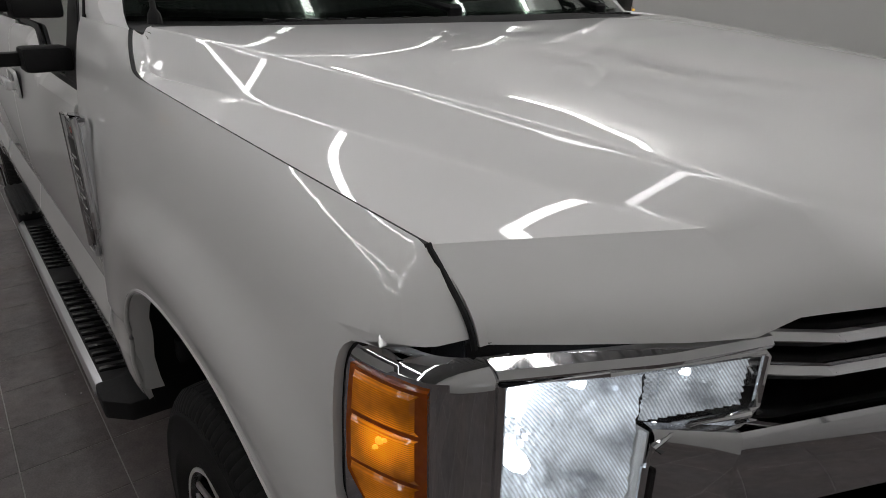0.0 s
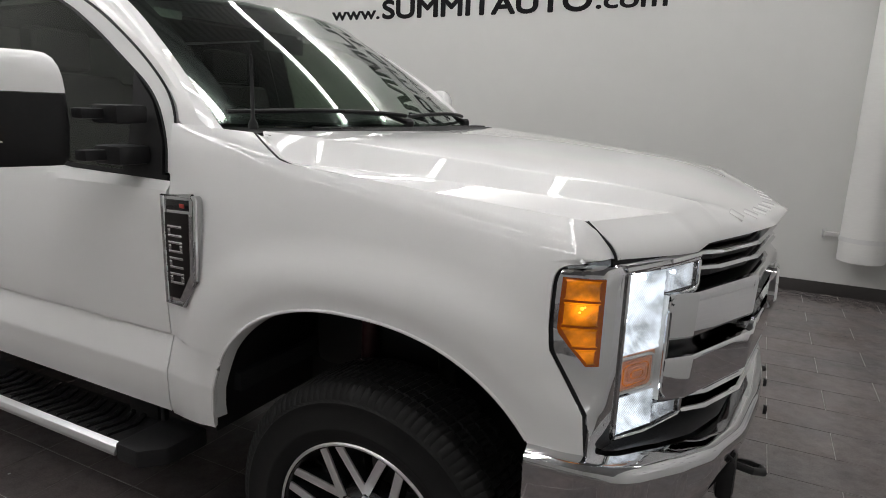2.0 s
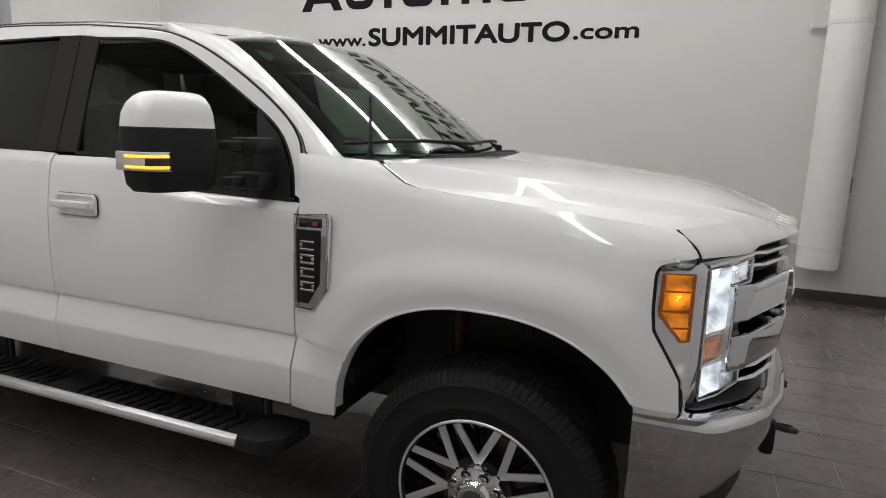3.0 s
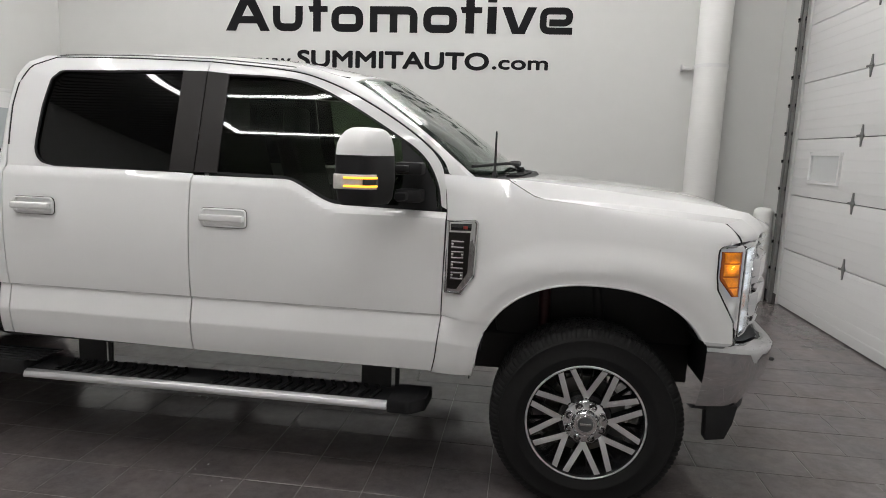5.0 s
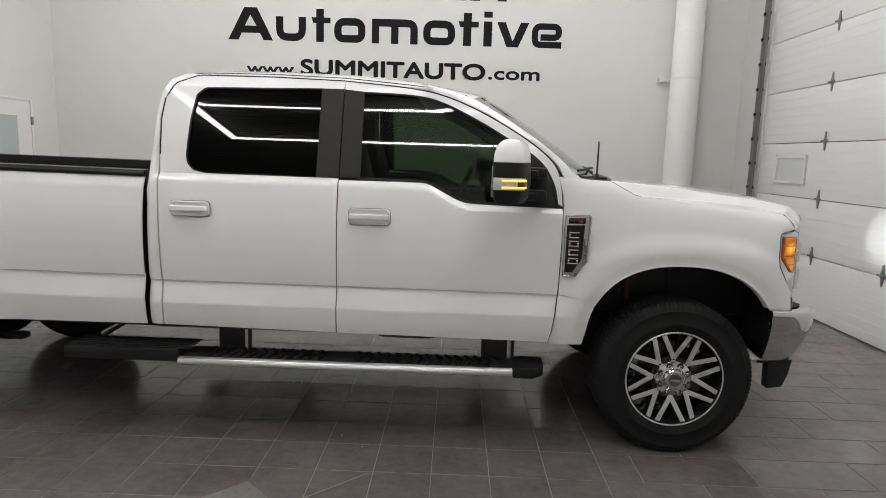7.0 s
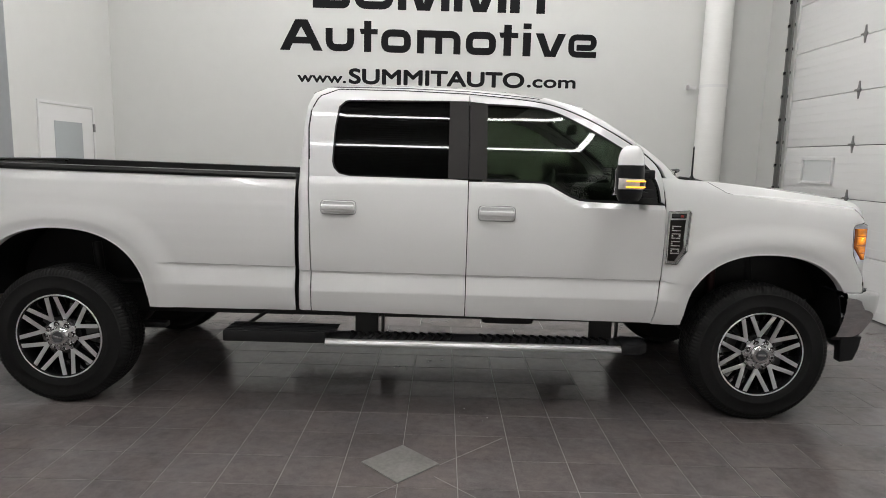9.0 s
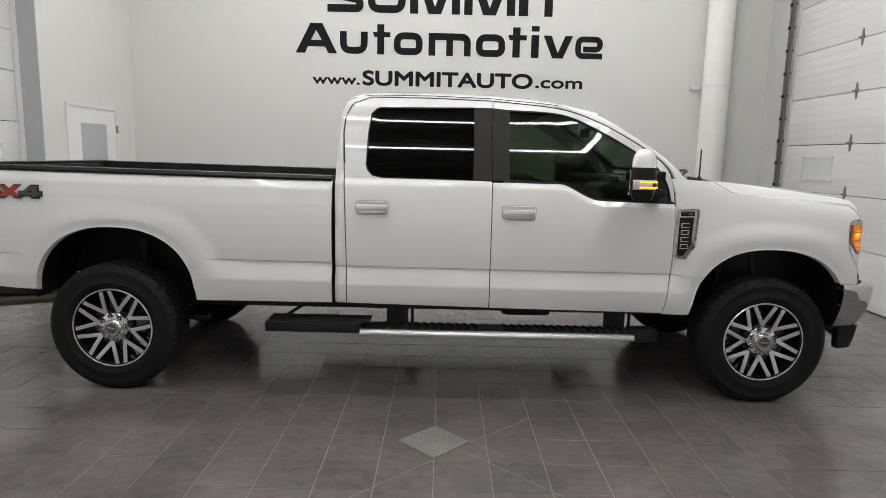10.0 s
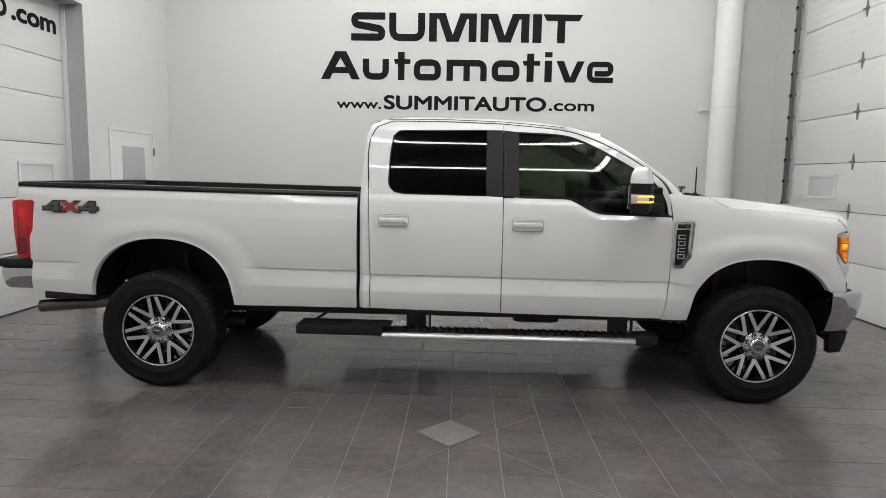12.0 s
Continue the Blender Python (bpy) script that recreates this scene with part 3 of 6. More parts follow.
# duct with its brackets, and the conduit beside it
duct = empty("duct", "fat white wrapped vertical pipe strapped to the wall", "pipe", (1.79, YB - 0.21, 0))
part("pipe", lathe([(0.185, 0.40), (0.19, 0.44), (0.187, 1.5), (0.19, 1.52), (0.187, 2.72), (0.187, 4.0), (0.187, CEIL)], 40, "z"), PIPEW, duct)
for z in (0.60, 2.75):
    bm = lathe([(0.19, z - 0.02), (0.196, z - 0.02), (0.196, z + 0.02), (0.19, z + 0.02)], 40, "z", True)
    merge(bm, blocks([(-0.31, -0.185, 0.13, 0.17, z - 0.02, z + 0.02), (0.185, 0.27, 0.13, 0.17, z - 0.02, z + 0.02), (-0.31, -0.295, 0.1, 0.205, z - 0.035, z + 0.035)], 0.004))
    part("strap", bm, DOORP, duct)
conduit = empty("conduit", "thin grey steel conduit with a switch box", "conduit", (1.98, YB - 0.03, 0))
part("tube", tube([(0, 0, 1.28), (0, 0, CEIL)], 0.018, 10), ZINC, conduit)
part("box", block(-0.045, 0.045, -0.03, 0.028, 1.15, 1.30, 0.006), ZINC, conduit)

# bollard and low guard by the right door
bollard = empty("bollard", "white round steel bollard with a domed top beside the door", "bollard", (2.48, 4.09, 0))
part("post", lathe([(0.0, -0.004), (0.108, -0.004), (0.108, 1.03), (0.106, 1.055), (0.100, 1.078), (0.085, 1.098), (0.06, 1.108), (0.0, 1.110)], 40, "z"), PIPEW, bollard)
guard = empty("wall_guard", "small yellow and black guard at the foot of the wall", "guard", (XR - 0.03, 4.36, 0.2))
part("body", block(-0.03, 0.028, -0.06, 0.06, -0.03, 0.03, 0.006), BLACK, guard)
part("band", block(-0.033, 0.02, -0.02, 0.02, -0.032, 0.032, 0.004), YELLOW, guard)


# ---- the truck: x forward from the front axle, y across from its middle ----
truck = empty("pickup_truck", "white crew-cab long-bed pickup truck with chrome bumpers, parked indoors", "pickup truck")

SIDE_W = pl((0.55, 0.925), (0.60, 0.955), (0.64, 0.984), (0.70, 1.000), (0.78, 1.0095), (0.792, 1.0107), (0.797, 1.0109), (0.802, 1.0103), (0.86, 0.998), (0.905, 0.9885), (0.914, 0.9865), (0.918, 0.986),
            (0.922, 0.987), (0.926, 0.997), (0.932, 0.998), (1.0, 1.004), (1.1, 1.007), (1.18, 1.006), (1.25, 1.002), (1.31, 0.996), (1.36, 0.989), (1.41, 0.981), (1.44, 0.975), (1.465, 0.969), (1.49, 0.960))
GLASS_LOW = np.polyfit((1.36, 1.40, 1.49, 1.60, 1.70, 1.80, 1.90, 1.97), (0.965, 0.958, 0.940, 0.914, 0.886, 0.855, 0.820, 0.791), 3)
GLASS_TOP = pl((1.97, 0.0), (1.99, -0.003), (2.01, -0.010), (2.05, -0.024), (2.08, -0.042))


def GLASS_W(z):
    """Half width of the cab at the side glass: one even curve, tucked in under the roof."""
    return float(np.polyval(GLASS_LOW, z)) + (float(GLASS_TOP(z)) if z > 1.97 else 0.0)



CREASE = pl((-5.4, 0.955), (-2.957, 0.936), (-2.94, 0.914), (-0.674, 0.907), (-0.45, 0.876), (0.0, 0.855))
ARCH_F, ARCH_R = (-0.01, 0.62, 0.515, 0.47), (-4.435, 0.66, 0.525, 0.485)
ROWS_Z = [0.60, 0.62, 0.64, 0.67, 0.70, 0.74, 0.78, 0.790, 0.797, 0.804, 0.82, 0.86, 0.89, 0.906, 0.914, 0.918, 0.922, 0.926, 0.932, 0.945, 0.97, 1.0, 1.04, 1.08, 1.12, 1.16, 1.20,
          1.25, 1.29, 1.305, 1.32, 1.335, 1.35, 1.365, 1.38, 1.395, 1.41, 1.42, 1.43, 1.44, 1.45, 1.46, 1.47, 1.48, 1.485, 1.49]


def arch_e(x, z, a):
    xc, zc, ax, bz = a
    dx = abs(x - xc) / (ax * (1.05 if x > xc else 1.0))
    return (dx ** 2.3 + (max(z - zc, 0) / bz) ** 2.3) ** (1 / 2.3)


def arch_z(x, a):
    xc, zc, ax, bz = a
    dx = abs(x - xc) / (ax * (1.05 if x > xc else 1.0))
    return zc + bz * (1 - dx ** 2.3) ** (1 / 2.3) if dx < 1 else -9


def ease_in(v):
    v = min(max(v, 0.0), 1.0)
    return v * v * (3 - 2 * v)


def side_w(x, z, profile=None):
    """Half width of the body at x and z, below the windows."""
    zr = z - (CREASE(x) - 0.925) * math.exp(-((z - 0.925) / 0.25) ** 2)
    w = float(SIDE_W(zr)) if profile is None else profile
    for a in (ARCH_F, ARCH_R):
        e = arch_e(x, z, a)
        if e < 1.6:
            k = min(max((1.43 - e) / 0.24, 0), 1)
            w = w + max(1.019 - w, 0) * (k * k * (3 - 2 * k)) * min(max((z - 0.70) / 0.2, 0.25), 1) * ease_in((1.34 - z) / 0.20) - 0.008 * ease_in((1.14 - e) / 0.12)
    return w


def body_panel(xl, xr, zb, zt, s, half=side_w, us=None, rows=None, thick=0.012):
    """A skin panel between the edges xl(z), xr(z) and zb(x), zt(x), on side s."""
    us = np.linspace(0, 1, 40) if us is None else us
    rows = ROWS_Z if rows is None else rows
    P = []
    scan = np.linspace(rows[0] - 0.03, rows[-1] + 0.02, 160)
    for u in us:
        def at(z):
            return float(xl(z) + (xr(z) - xl(z)) * u)

        def edge(bound, zs, side):
            """The height at which this column meets the lower or upper edge."""
            last = zs[0]
            for z in zs:
                if side * (z - bound(at(z))) >= 0:
                    a_, b_ = last, z
                    for _ in range(18):
                        m_ = (a_ + b_) / 2
                        if side * (m_ - bound(at(m_))) >= 0:
                            b_ = m_
                        else:
                            a_ = m_
                    return b_
                last = z
            return zs[-1]
        lo_, hi_ = edge(zb, scan, 1), edge(zt, scan[::-1], -1)
        col = []
        for zr in rows:
            z = zr + (CREASE(at(zr)) - 0.925) * math.exp(-((zr - 0.925) / 0.25) ** 2)
            z = min(max(z, lo_), hi_)
            col.append((at(z), s * half(at(z), z), z))
        P.append(col)
    return sheet(P, (0, s, 0), thick)


def fixed(v):
    return lambda _: v


FD_FRONT = pl((0.60, -0.722), (0.70, -0.70), (0.90, -0.678), (1.2, -0.672), (1.38, -0.670), (1.45, -0.676), (1.56, -0.70))


def seam_z(x):
    """Height of the seam between hood and fender."""
    return 1.42836 - 0.09822 * x - 0.00229 * x * x + 0.02534 * x ** 3


def seam_w(x):
    """Half width of the hood at that seam."""
    return 0.92157 - 0.05491 * x - 0.02243 * x * x + 0.0467 * x ** 3


SEAM_RUN = [(-0.41, 1.528), (-0.29, 1.461), *[(x, seam_z(x)) for x in np.linspace(-0.255, 0.545, 44)]]
FEND_TOP = pl((-0.72, 1.545), *SEAM_RUN, (0.566, 1.364), (0.584, 1.348), (0.598, 1.332), (0.608, 1.316), (0.614, 1.304), (0.65, 1.29))
SEAM_Z = pl(*SEAM_RUN, (0.58, seam_z(0.58)))
FEND_FRONT = pl((0.84, 0.600), (0.96, 0.588), (1.10, 0.506), (1.16, 0.499), (1.25, 0.499), (1.268, 0.502), (1.279, 0.509), (1.287, 0.520), (1.292, 0.538), (1.297, 0.575), (1.302, 0.613), (1.316, 0.608), (1.332, 0.598), (1.348, 0.584), (1.364, 0.566), (1.379, 0.545), (1.40, 0.545))


SHOULDER_GRID = np.arange(1.06, 1.60, 0.002)
SHOULDER_RUN = np.interp(SHOULDER_GRID, (1.06, 1.10, 1.18, 1.26, 1.34, 1.40, 1.44, 1.47, 1.49, 1.505, 1.52, 1.535, 1.56, 1.60),
                         (1.0065, 1.005, 0.9985, 0.990, 0.9785, 0.967, 0.9565, 0.946, 0.9365, 0.927, 0.914, 0.897, 0.862, 0.80))
for _ in range(2):      # evened out, so that the light runs in one line along it
    SHOULDER_RUN[7:-7] = np.convolve(SHOULDER_RUN, np.ones(15) / 15, "valid")


def SHOULDER(z):
    """Half width of the fender over its rounded shoulder."""
    return np.interp(z, SHOULDER_GRID, SHOULDER_RUN)


SHOULDER_Z = np.linspace(1.56, 1.10, 200)
SHOULDER_W = SHOULDER(SHOULDER_Z)
SINK = pl((-0.70, -0.050), (-0.41, 0.0), *[(x, float(np.interp(seam_w(x) + 0.006, SHOULDER_W, SHOULDER_Z)) - seam_z(x)) for x in np.linspace(-0.27, 0.545, 40)],
          *[(x, float(np.interp(seam_w(0.545) + 0.006, SHOULDER_W, SHOULDER_Z)) - seam_z(0.545) + d) for x, d in ((0.566, 0.020), (0.584, 0.041), (0.598, 0.060), (0.614, 0.096), (0.65, 0.11))])


def fender_w(x, z):
    """The shoulder sinks towards the nose; below it the fender follows the body side."""
    nose = 0.080 * min(max((x - 0.30) / 0.32, 0), 1) ** 2 * min(max((z - 0.80) / 0.3, 0.6), 1) * ease_in((1.30 - z) / 0.35)
    k = ease_in((z - 1.04) / 0.12)
    low = side_w(x, z)
    if k <= 0:
        return low - nose
    return low * (1 - k) + k * side_w(x, z, float(SHOULDER(z + float(SINK(x)) * min(max((z - 1.06) / (float(FEND_TOP(x)) - 1.06), 0.0), 1.2)))) - nose


for s in (-1, 1):
    us = np.unique(np.concatenate([np.linspace(0, 1, 110), np.linspace(0.14, 0.24, 12), np.linspace(0.85, 1, 12)]))
    rows = [0.60, 0.63, 0.66, 0.70, 0.75, 0.78, 0.790, 0.797, 0.804, 0.82, 0.86, 0.89, 0.906, 0.914, 0.918, 0.922, 0.926, 0.932, 0.945, 0.96, 0.98, 1.0, 1.018, 1.034, 1.05, 1.064, 1.078, 1.092, 1.106, 1.12, 1.134, 1.148, 1.162, 1.176, 1.19, 1.205, 1.22, 1.235, 1.255, 1.268, 1.274, 1.279, 1.2835, 1.287, 1.2895, 1.292, 1.2945, 1.297, 1.2995, 1.302, 1.31,
            1.32, 1.34, 1.36, 1.38, 1.395, 1.41, 1.425, 1.44, 1.455, 1.47, 1.49, 1.51, 1.53, 1.545]
    part("fender", body_panel(FD_FRONT, FEND_FRONT, lambda x: max(arch_z(x, ARCH_F), 0.625 if x < 0 else 0.858), FEND_TOP, s, fender_w, us, rows), PAINT, truck, sharp=32)

# hood: seam edge, lower crease, upper crease and crown, from the cowl to the nose


def hood_edge(x):
    """Half width of the hood at the seam, a finger's breadth short of the fender."""
    return fender_w(x, float(FEND_TOP(x))) - 0.0065


CROWN_X = np.linspace(-0.45, 0.95, 281)
CROWN_U = np.clip((CROWN_X - 0.50) / 0.24, 0, 1)
CROWN_FLAT = np.minimum(CROWN_X, 0.42)
CROWN_Z = 1.5336 - np.cumsum(0.10719 + 0.0594 * CROWN_FLAT - 0.13104 * CROWN_FLAT ** 2) * 0.005
CROWN_ROLL = np.cumsum(0.23 * CROWN_U ** 2 * (3 - 2 * CROWN_U)) * 0.005


BULGE = pl((-0.41, 0.004), (-0.2, 0.007), (0.1, 0.013), (0.35, 0.017), (0.55, 0.016), (0.74, 0.010))
RIM = pl((-0.41, 0.002), (0.0, 0.010), (0.4, 0.011), (0.74, 0.004))


def crown(x, roll):
    """Height of the raised middle of the hood along its upper crease; roll, 0 to 1, lets it drop towards the nose."""
    return float(np.interp(x, CROWN_X, CROWN_Z)) - roll * float(np.interp(x, CROWN_X, CROWN_ROLL))


def eased(pts, n=3):
    """Rounds the corners of a run of points."""
    pts = [np.array(p, float) for p in pts]
    for _ in range(n):
        out_ = [pts[0]]
        for a, b in zip(pts, pts[1:]):
            out_ += [a * 0.75 + b * 0.25, a * 0.25 + b * 0.75]
        pts = out_ + [pts[-1]]
    return [tuple(p) for p in pts]


CREASE_W = pl((-0.41, 0.880), (-0.29, 0.905), *[(x, 0.84853 - 0.18031 * x - 0.02391 * x * x - 0.17496 * x ** 3) for x in np.linspace(-0.255, 0.70, 50)])
CREASE_Z = pl((-0.41, 1.528), (-0.29, 1.4555), *[(x, 1.4387 - 0.054 * x - 0.06349 * x * x + 0.02298 * x ** 3) for x in np.linspace(-0.255, 0.70, 50)])


def hood_row(t):
    """Half-section at t, 0 at the cowl and 1 at the break over the nose: points from the seam to the middle."""
    def L(a, b):
        return a + (b - a) * t
    xs = L(-0.41, 0.545)
    seam = np.array((xs, hood_edge(xs), float(SEAM_Z(xs)) - 0.003))
    xl_ = L(-0.39, 0.685)
    low = np.array((xl_, float(CREASE_W(xl_)), float(CREASE_Z(xl_))))
    xu, cx = L(-0.405, 0.735), L(-0.27, 0.835)
    wu = 0.7673 - 0.2543 * xu + 0.0048 * xu * xu
    up = np.array((xu, wu, crown(xu, 0.35)))

    def mid(g):
        x = xu + (cx - xu) * (1 - g ** 2)
        return np.array((x, g * wu, crown(xu + 0.85 * (x - xu), 1 - 0.65 * g ** 6) + float(BULGE(xu)) * (1 - g ** 2) + float(RIM(xu)) * (1 - g ** 5)))
    half = [seam, seam * 0.96 + low * 0.04]
    for a, b in ((seam, low), (low, up)):
        n = np.linalg.norm(b - a)
        s0, s1 = 0.003 / n, 0.012 / n
        half += [a + (b - a) * f for f in ((0.3, 0.7) if a is seam else (s0, s1, 0.35, 0.65))]
        half += [a + (b - a) * f for f in (1 - s1, 1 - s0)]
    half += [mid(g) for g in (1 - 0.003 / wu, 1 - 0.012 / wu)] + [mid(g) for g in 0.96 * (1 - np.linspace(0, 1, 19))]
    return np.array(half)


LIP_X = pl((0, 0.965), (0.33, 0.925), (0.50, 0.865), (0.63, 0.782), (0.75, 0.715), (0.885, 0.618))
LIP_Z = pl((0, 1.332), (0.5, 1.324), (0.63, 1.312), (0.67, 1.292), (0.885, 1.298))


def over_nose(brk, slope, f):
    """From the break over the nose down to the lip above the grille, f from 0 to 1."""
    w = abs(brk[1])
    lip = np.array((float(LIP_X(w)), brk[1], float(LIP_Z(w))))
    dx, dz = lip[0] - brk[0], brk[2] - lip[2]
    outer = min(max((w - 0.50) / 0.10, 0), 1)
    b1 = brk + np.array((0.45 * dx, 0, 0.45 * dx * (slope + (-0.75 - slope) * outer)))
    b2 = lip + np.array((-0.08 * dx, 0, 0.45 * dz))
    e = 1 - f
    return e ** 3 * brk + 3 * e * e * f * b1 + 3 * e * f * f * b2 + f ** 3 * lip


def hood_mesh():
    halves = [hood_row(t) for t in np.linspace(0, 1, 44)]
    a, b = halves[-2], halves[-1]
    slopes = (b[:, 2] - a[:, 2]) / (b[:, 0] - a[:, 0])
    for f in (0.08, 0.18, 0.3, 0.42, 0.54, 0.66, 0.77, 0.87, 0.94, 1.0):
        halves.append(np.array([over_nose(p, sl, f) for p, sl in zip(b, slopes)]))
    return sheet([np.concatenate([h * (1, -1, 1), h[-2::-1]]) for h in halves], (0, 0, 1), 0.014)


def nose_at(y, f):
    """A place on the nose of the hood."""
    a, b = hood_row(0.98), hood_row(1.0)
    brk, prv = ([float(np.interp(-abs(y), -h[:, 1], h[:, k])) for k in range(3)] for h in (b, a))
    p = over_nose(np.array(brk), (brk[2] - prv[2]) / (brk[0] - prv[0]), f)
    return np.array((p[0], y, p[2]))


hood = part("hood", hood_mesh(), PAINT, truck, "white hood with raised creased bulge", sharp=20)

for s in (-1, 1):
    run = [(x, s * (hood_edge(x) + 0.0025), float(SEAM_Z(x)) - 0.006 + 0.005 * ease_in((-0.22 - x) / 0.06)) for x in np.linspace(-0.405, 0.545, 60)]
    end, prev = hood_row(1.0)[0], hood_row(0.97)[0]
    part("hood_seam", tube(run, 0.0042, 6), BLACK, hood, "dark shut line")
    run = [(run[-1][0], run[-1][1], run[-1][2] + 0.004)]
    for f in np.linspace(0.05, 1.0, 14):
        p = over_nose(end, (end[2] - prev[2]) / (end[0] - prev[0]), f)
        sunk = 0.003 * ease_in(f / 0.5)
        run.append((p[0] - sunk, s * (p[1] + 0.0035), p[2] - sunk))
    part("hood_seam", tube(run, 0.0034, 6), BLACK, hood, "dark shut line")

# doors
BELT_F = pl((-1.90, 1.496), (-1.44, 1.490), (-1.40, 1.482), (-1.26, 1.408), (-1.21, 1.390), (-1.15, 1.384), (-0.66, 1.374))
BELT_R = pl((-2.95, 1.60), (-2.747, 1.60), (-2.737, 1.555), (-2.70, 1.518), (-2.63, 1.504), (-2.0, 1.500), (-1.88, 1.496))
RD_REAR = pl((0.60, -2.862), (0.92, -2.862), (1.30, -2.872), (1.60, -2.89), (1.80, -2.902), (1.91, -2.893), (1.998, -2.850), (2.055, -2.72))


def belt_w(x, z):
    """Door skin, meeting the glass line at the belt."""
    b = float(BELT_F(x)) if x > -1.9 else 1.497
    if z > b:
        return float(GLASS_W(z))
    k = max((z - (b - 0.038)) / 0.038, 0)
    low = side_w(x, min(z, 1.465))
    return low + (float(GLASS_W(b)) - low) * k ** 1.7


def rounded(x0, x1, z0, z1, r, n=5):
    """Outline of a rectangle with round corners."""
    pts = []
    for cx, cz, a in ((x1 - r, z1 - r, 0), (x0 + r, z1 - r, 90), (x0 + r, z0 + r, 180), (x1 - r, z0 + r, 270)):
        pts += [(cx + r * math.cos(radians(a + 90 * k / n)), cz + r * math.sin(radians(a + 90 * k / n))) for k in range(n + 1)]
    return pts


def handle(parent, x0, x1, z0, z1, s):
    """Cup, gasket and pull bar of a door handle."""
    w = 1.0035

    def yy(a, b):
        return (min(s * a, s * b), max(s * a, s * b))
    outer, inner = rounded(x0, x1, z0, z1, 0.022), rounded(x0 + 0.013, x1 - 0.013, z0 + 0.012, z1 - 0.012, 0.016)
    mid_ = [((a[0] + b[0]) / 2, (a[1] + b[1]) / 2) for a, b in zip(outer, inner)]
    P = [[(a[0], s * w, a[1]), (a[0] * 0.8 + m_[0] * 0.2, s * (w + 0.008), a[1] * 0.8 + m_[1] * 0.2), (m_[0], s * (w + 0.011), m_[1]), (b[0], s * (w + 0.008), b[1]), (b[0], s * (w - 0.002), b[1])]
         for a, m_, b in zip(outer + outer[:1], mid_ + mid_[:1], inner + inner[:1])]
    p = part("door_handle", sheet(P, (0, s, 0)), PAINT, parent)
    part("gasket", prism(rounded(x0 - 0.0015, x1 + 0.0015, z0 - 0.0015, z1 + 0.0015, 0.023), s * (w - 0.004), s * (w + 0.0008), "xz"), SATIN, p)
    part("cup", prism(rounded(x0 + 0.008, x1 - 0.008, z0 + 0.008, z1 - 0.008, 0.018), s * (w - 0.002), s * (w + 0.0014), "xz"), PAINT, p)
    zc = (z0 + z1) / 2
    bar_ = block(x0 + 0.004, x1 - 0.006, *yy(w + 0.016, w + 0.038), zc - 0.015, zc + 0.018, 0.011, seg=4)
    part("grip", merge(bar_, block(x1 - 0.03, x1 - 0.008, *yy(w, w + 0.02), zc - 0.014, zc + 0.014, 0.004)), PAINT, p)


def strip(inner, outer, s, half, thick, lift=0.0):
    """A band between two outlines in x and z, lying on the body's side."""
    a, b = np.array(inner, float), np.array(outer, float)
    P = []
    for p, q in zip(a, b):
        P.append([(*(p + (q - p) * f)[:1], s * (half((p + (q - p) * f)[1]) + lift), (p + (q - p) * f)[1]) for f in (0, 0.25, 0.5, 0.75, 1)])
    return sheet(P, (0, s, 0), thick)


def resample(pts, n):
    pts = np.array(pts, float)
    d = np.concatenate([[0], np.cumsum(np.linalg.norm(np.diff(pts, axis=0), axis=1))])
    t = np.linspace(0, d[-1], n)
    return np.stack([np.interp(t, d, pts[:, k]) for k in range(pts.shape[1])], 1)


def pane_mesh(low, top, s, half, inset, thick=0.004):
    """Glass between a lower and an upper outline."""
    P = []
    for p, q in zip(low, top):
        col = []
        for f in np.linspace(0, 1, 9):
            x, z = p + (q - p) * f
            col.append((x, s * (half(z) - inset), z))
        P.append(col)
    return sheet(P, (0, s, 0), thick)


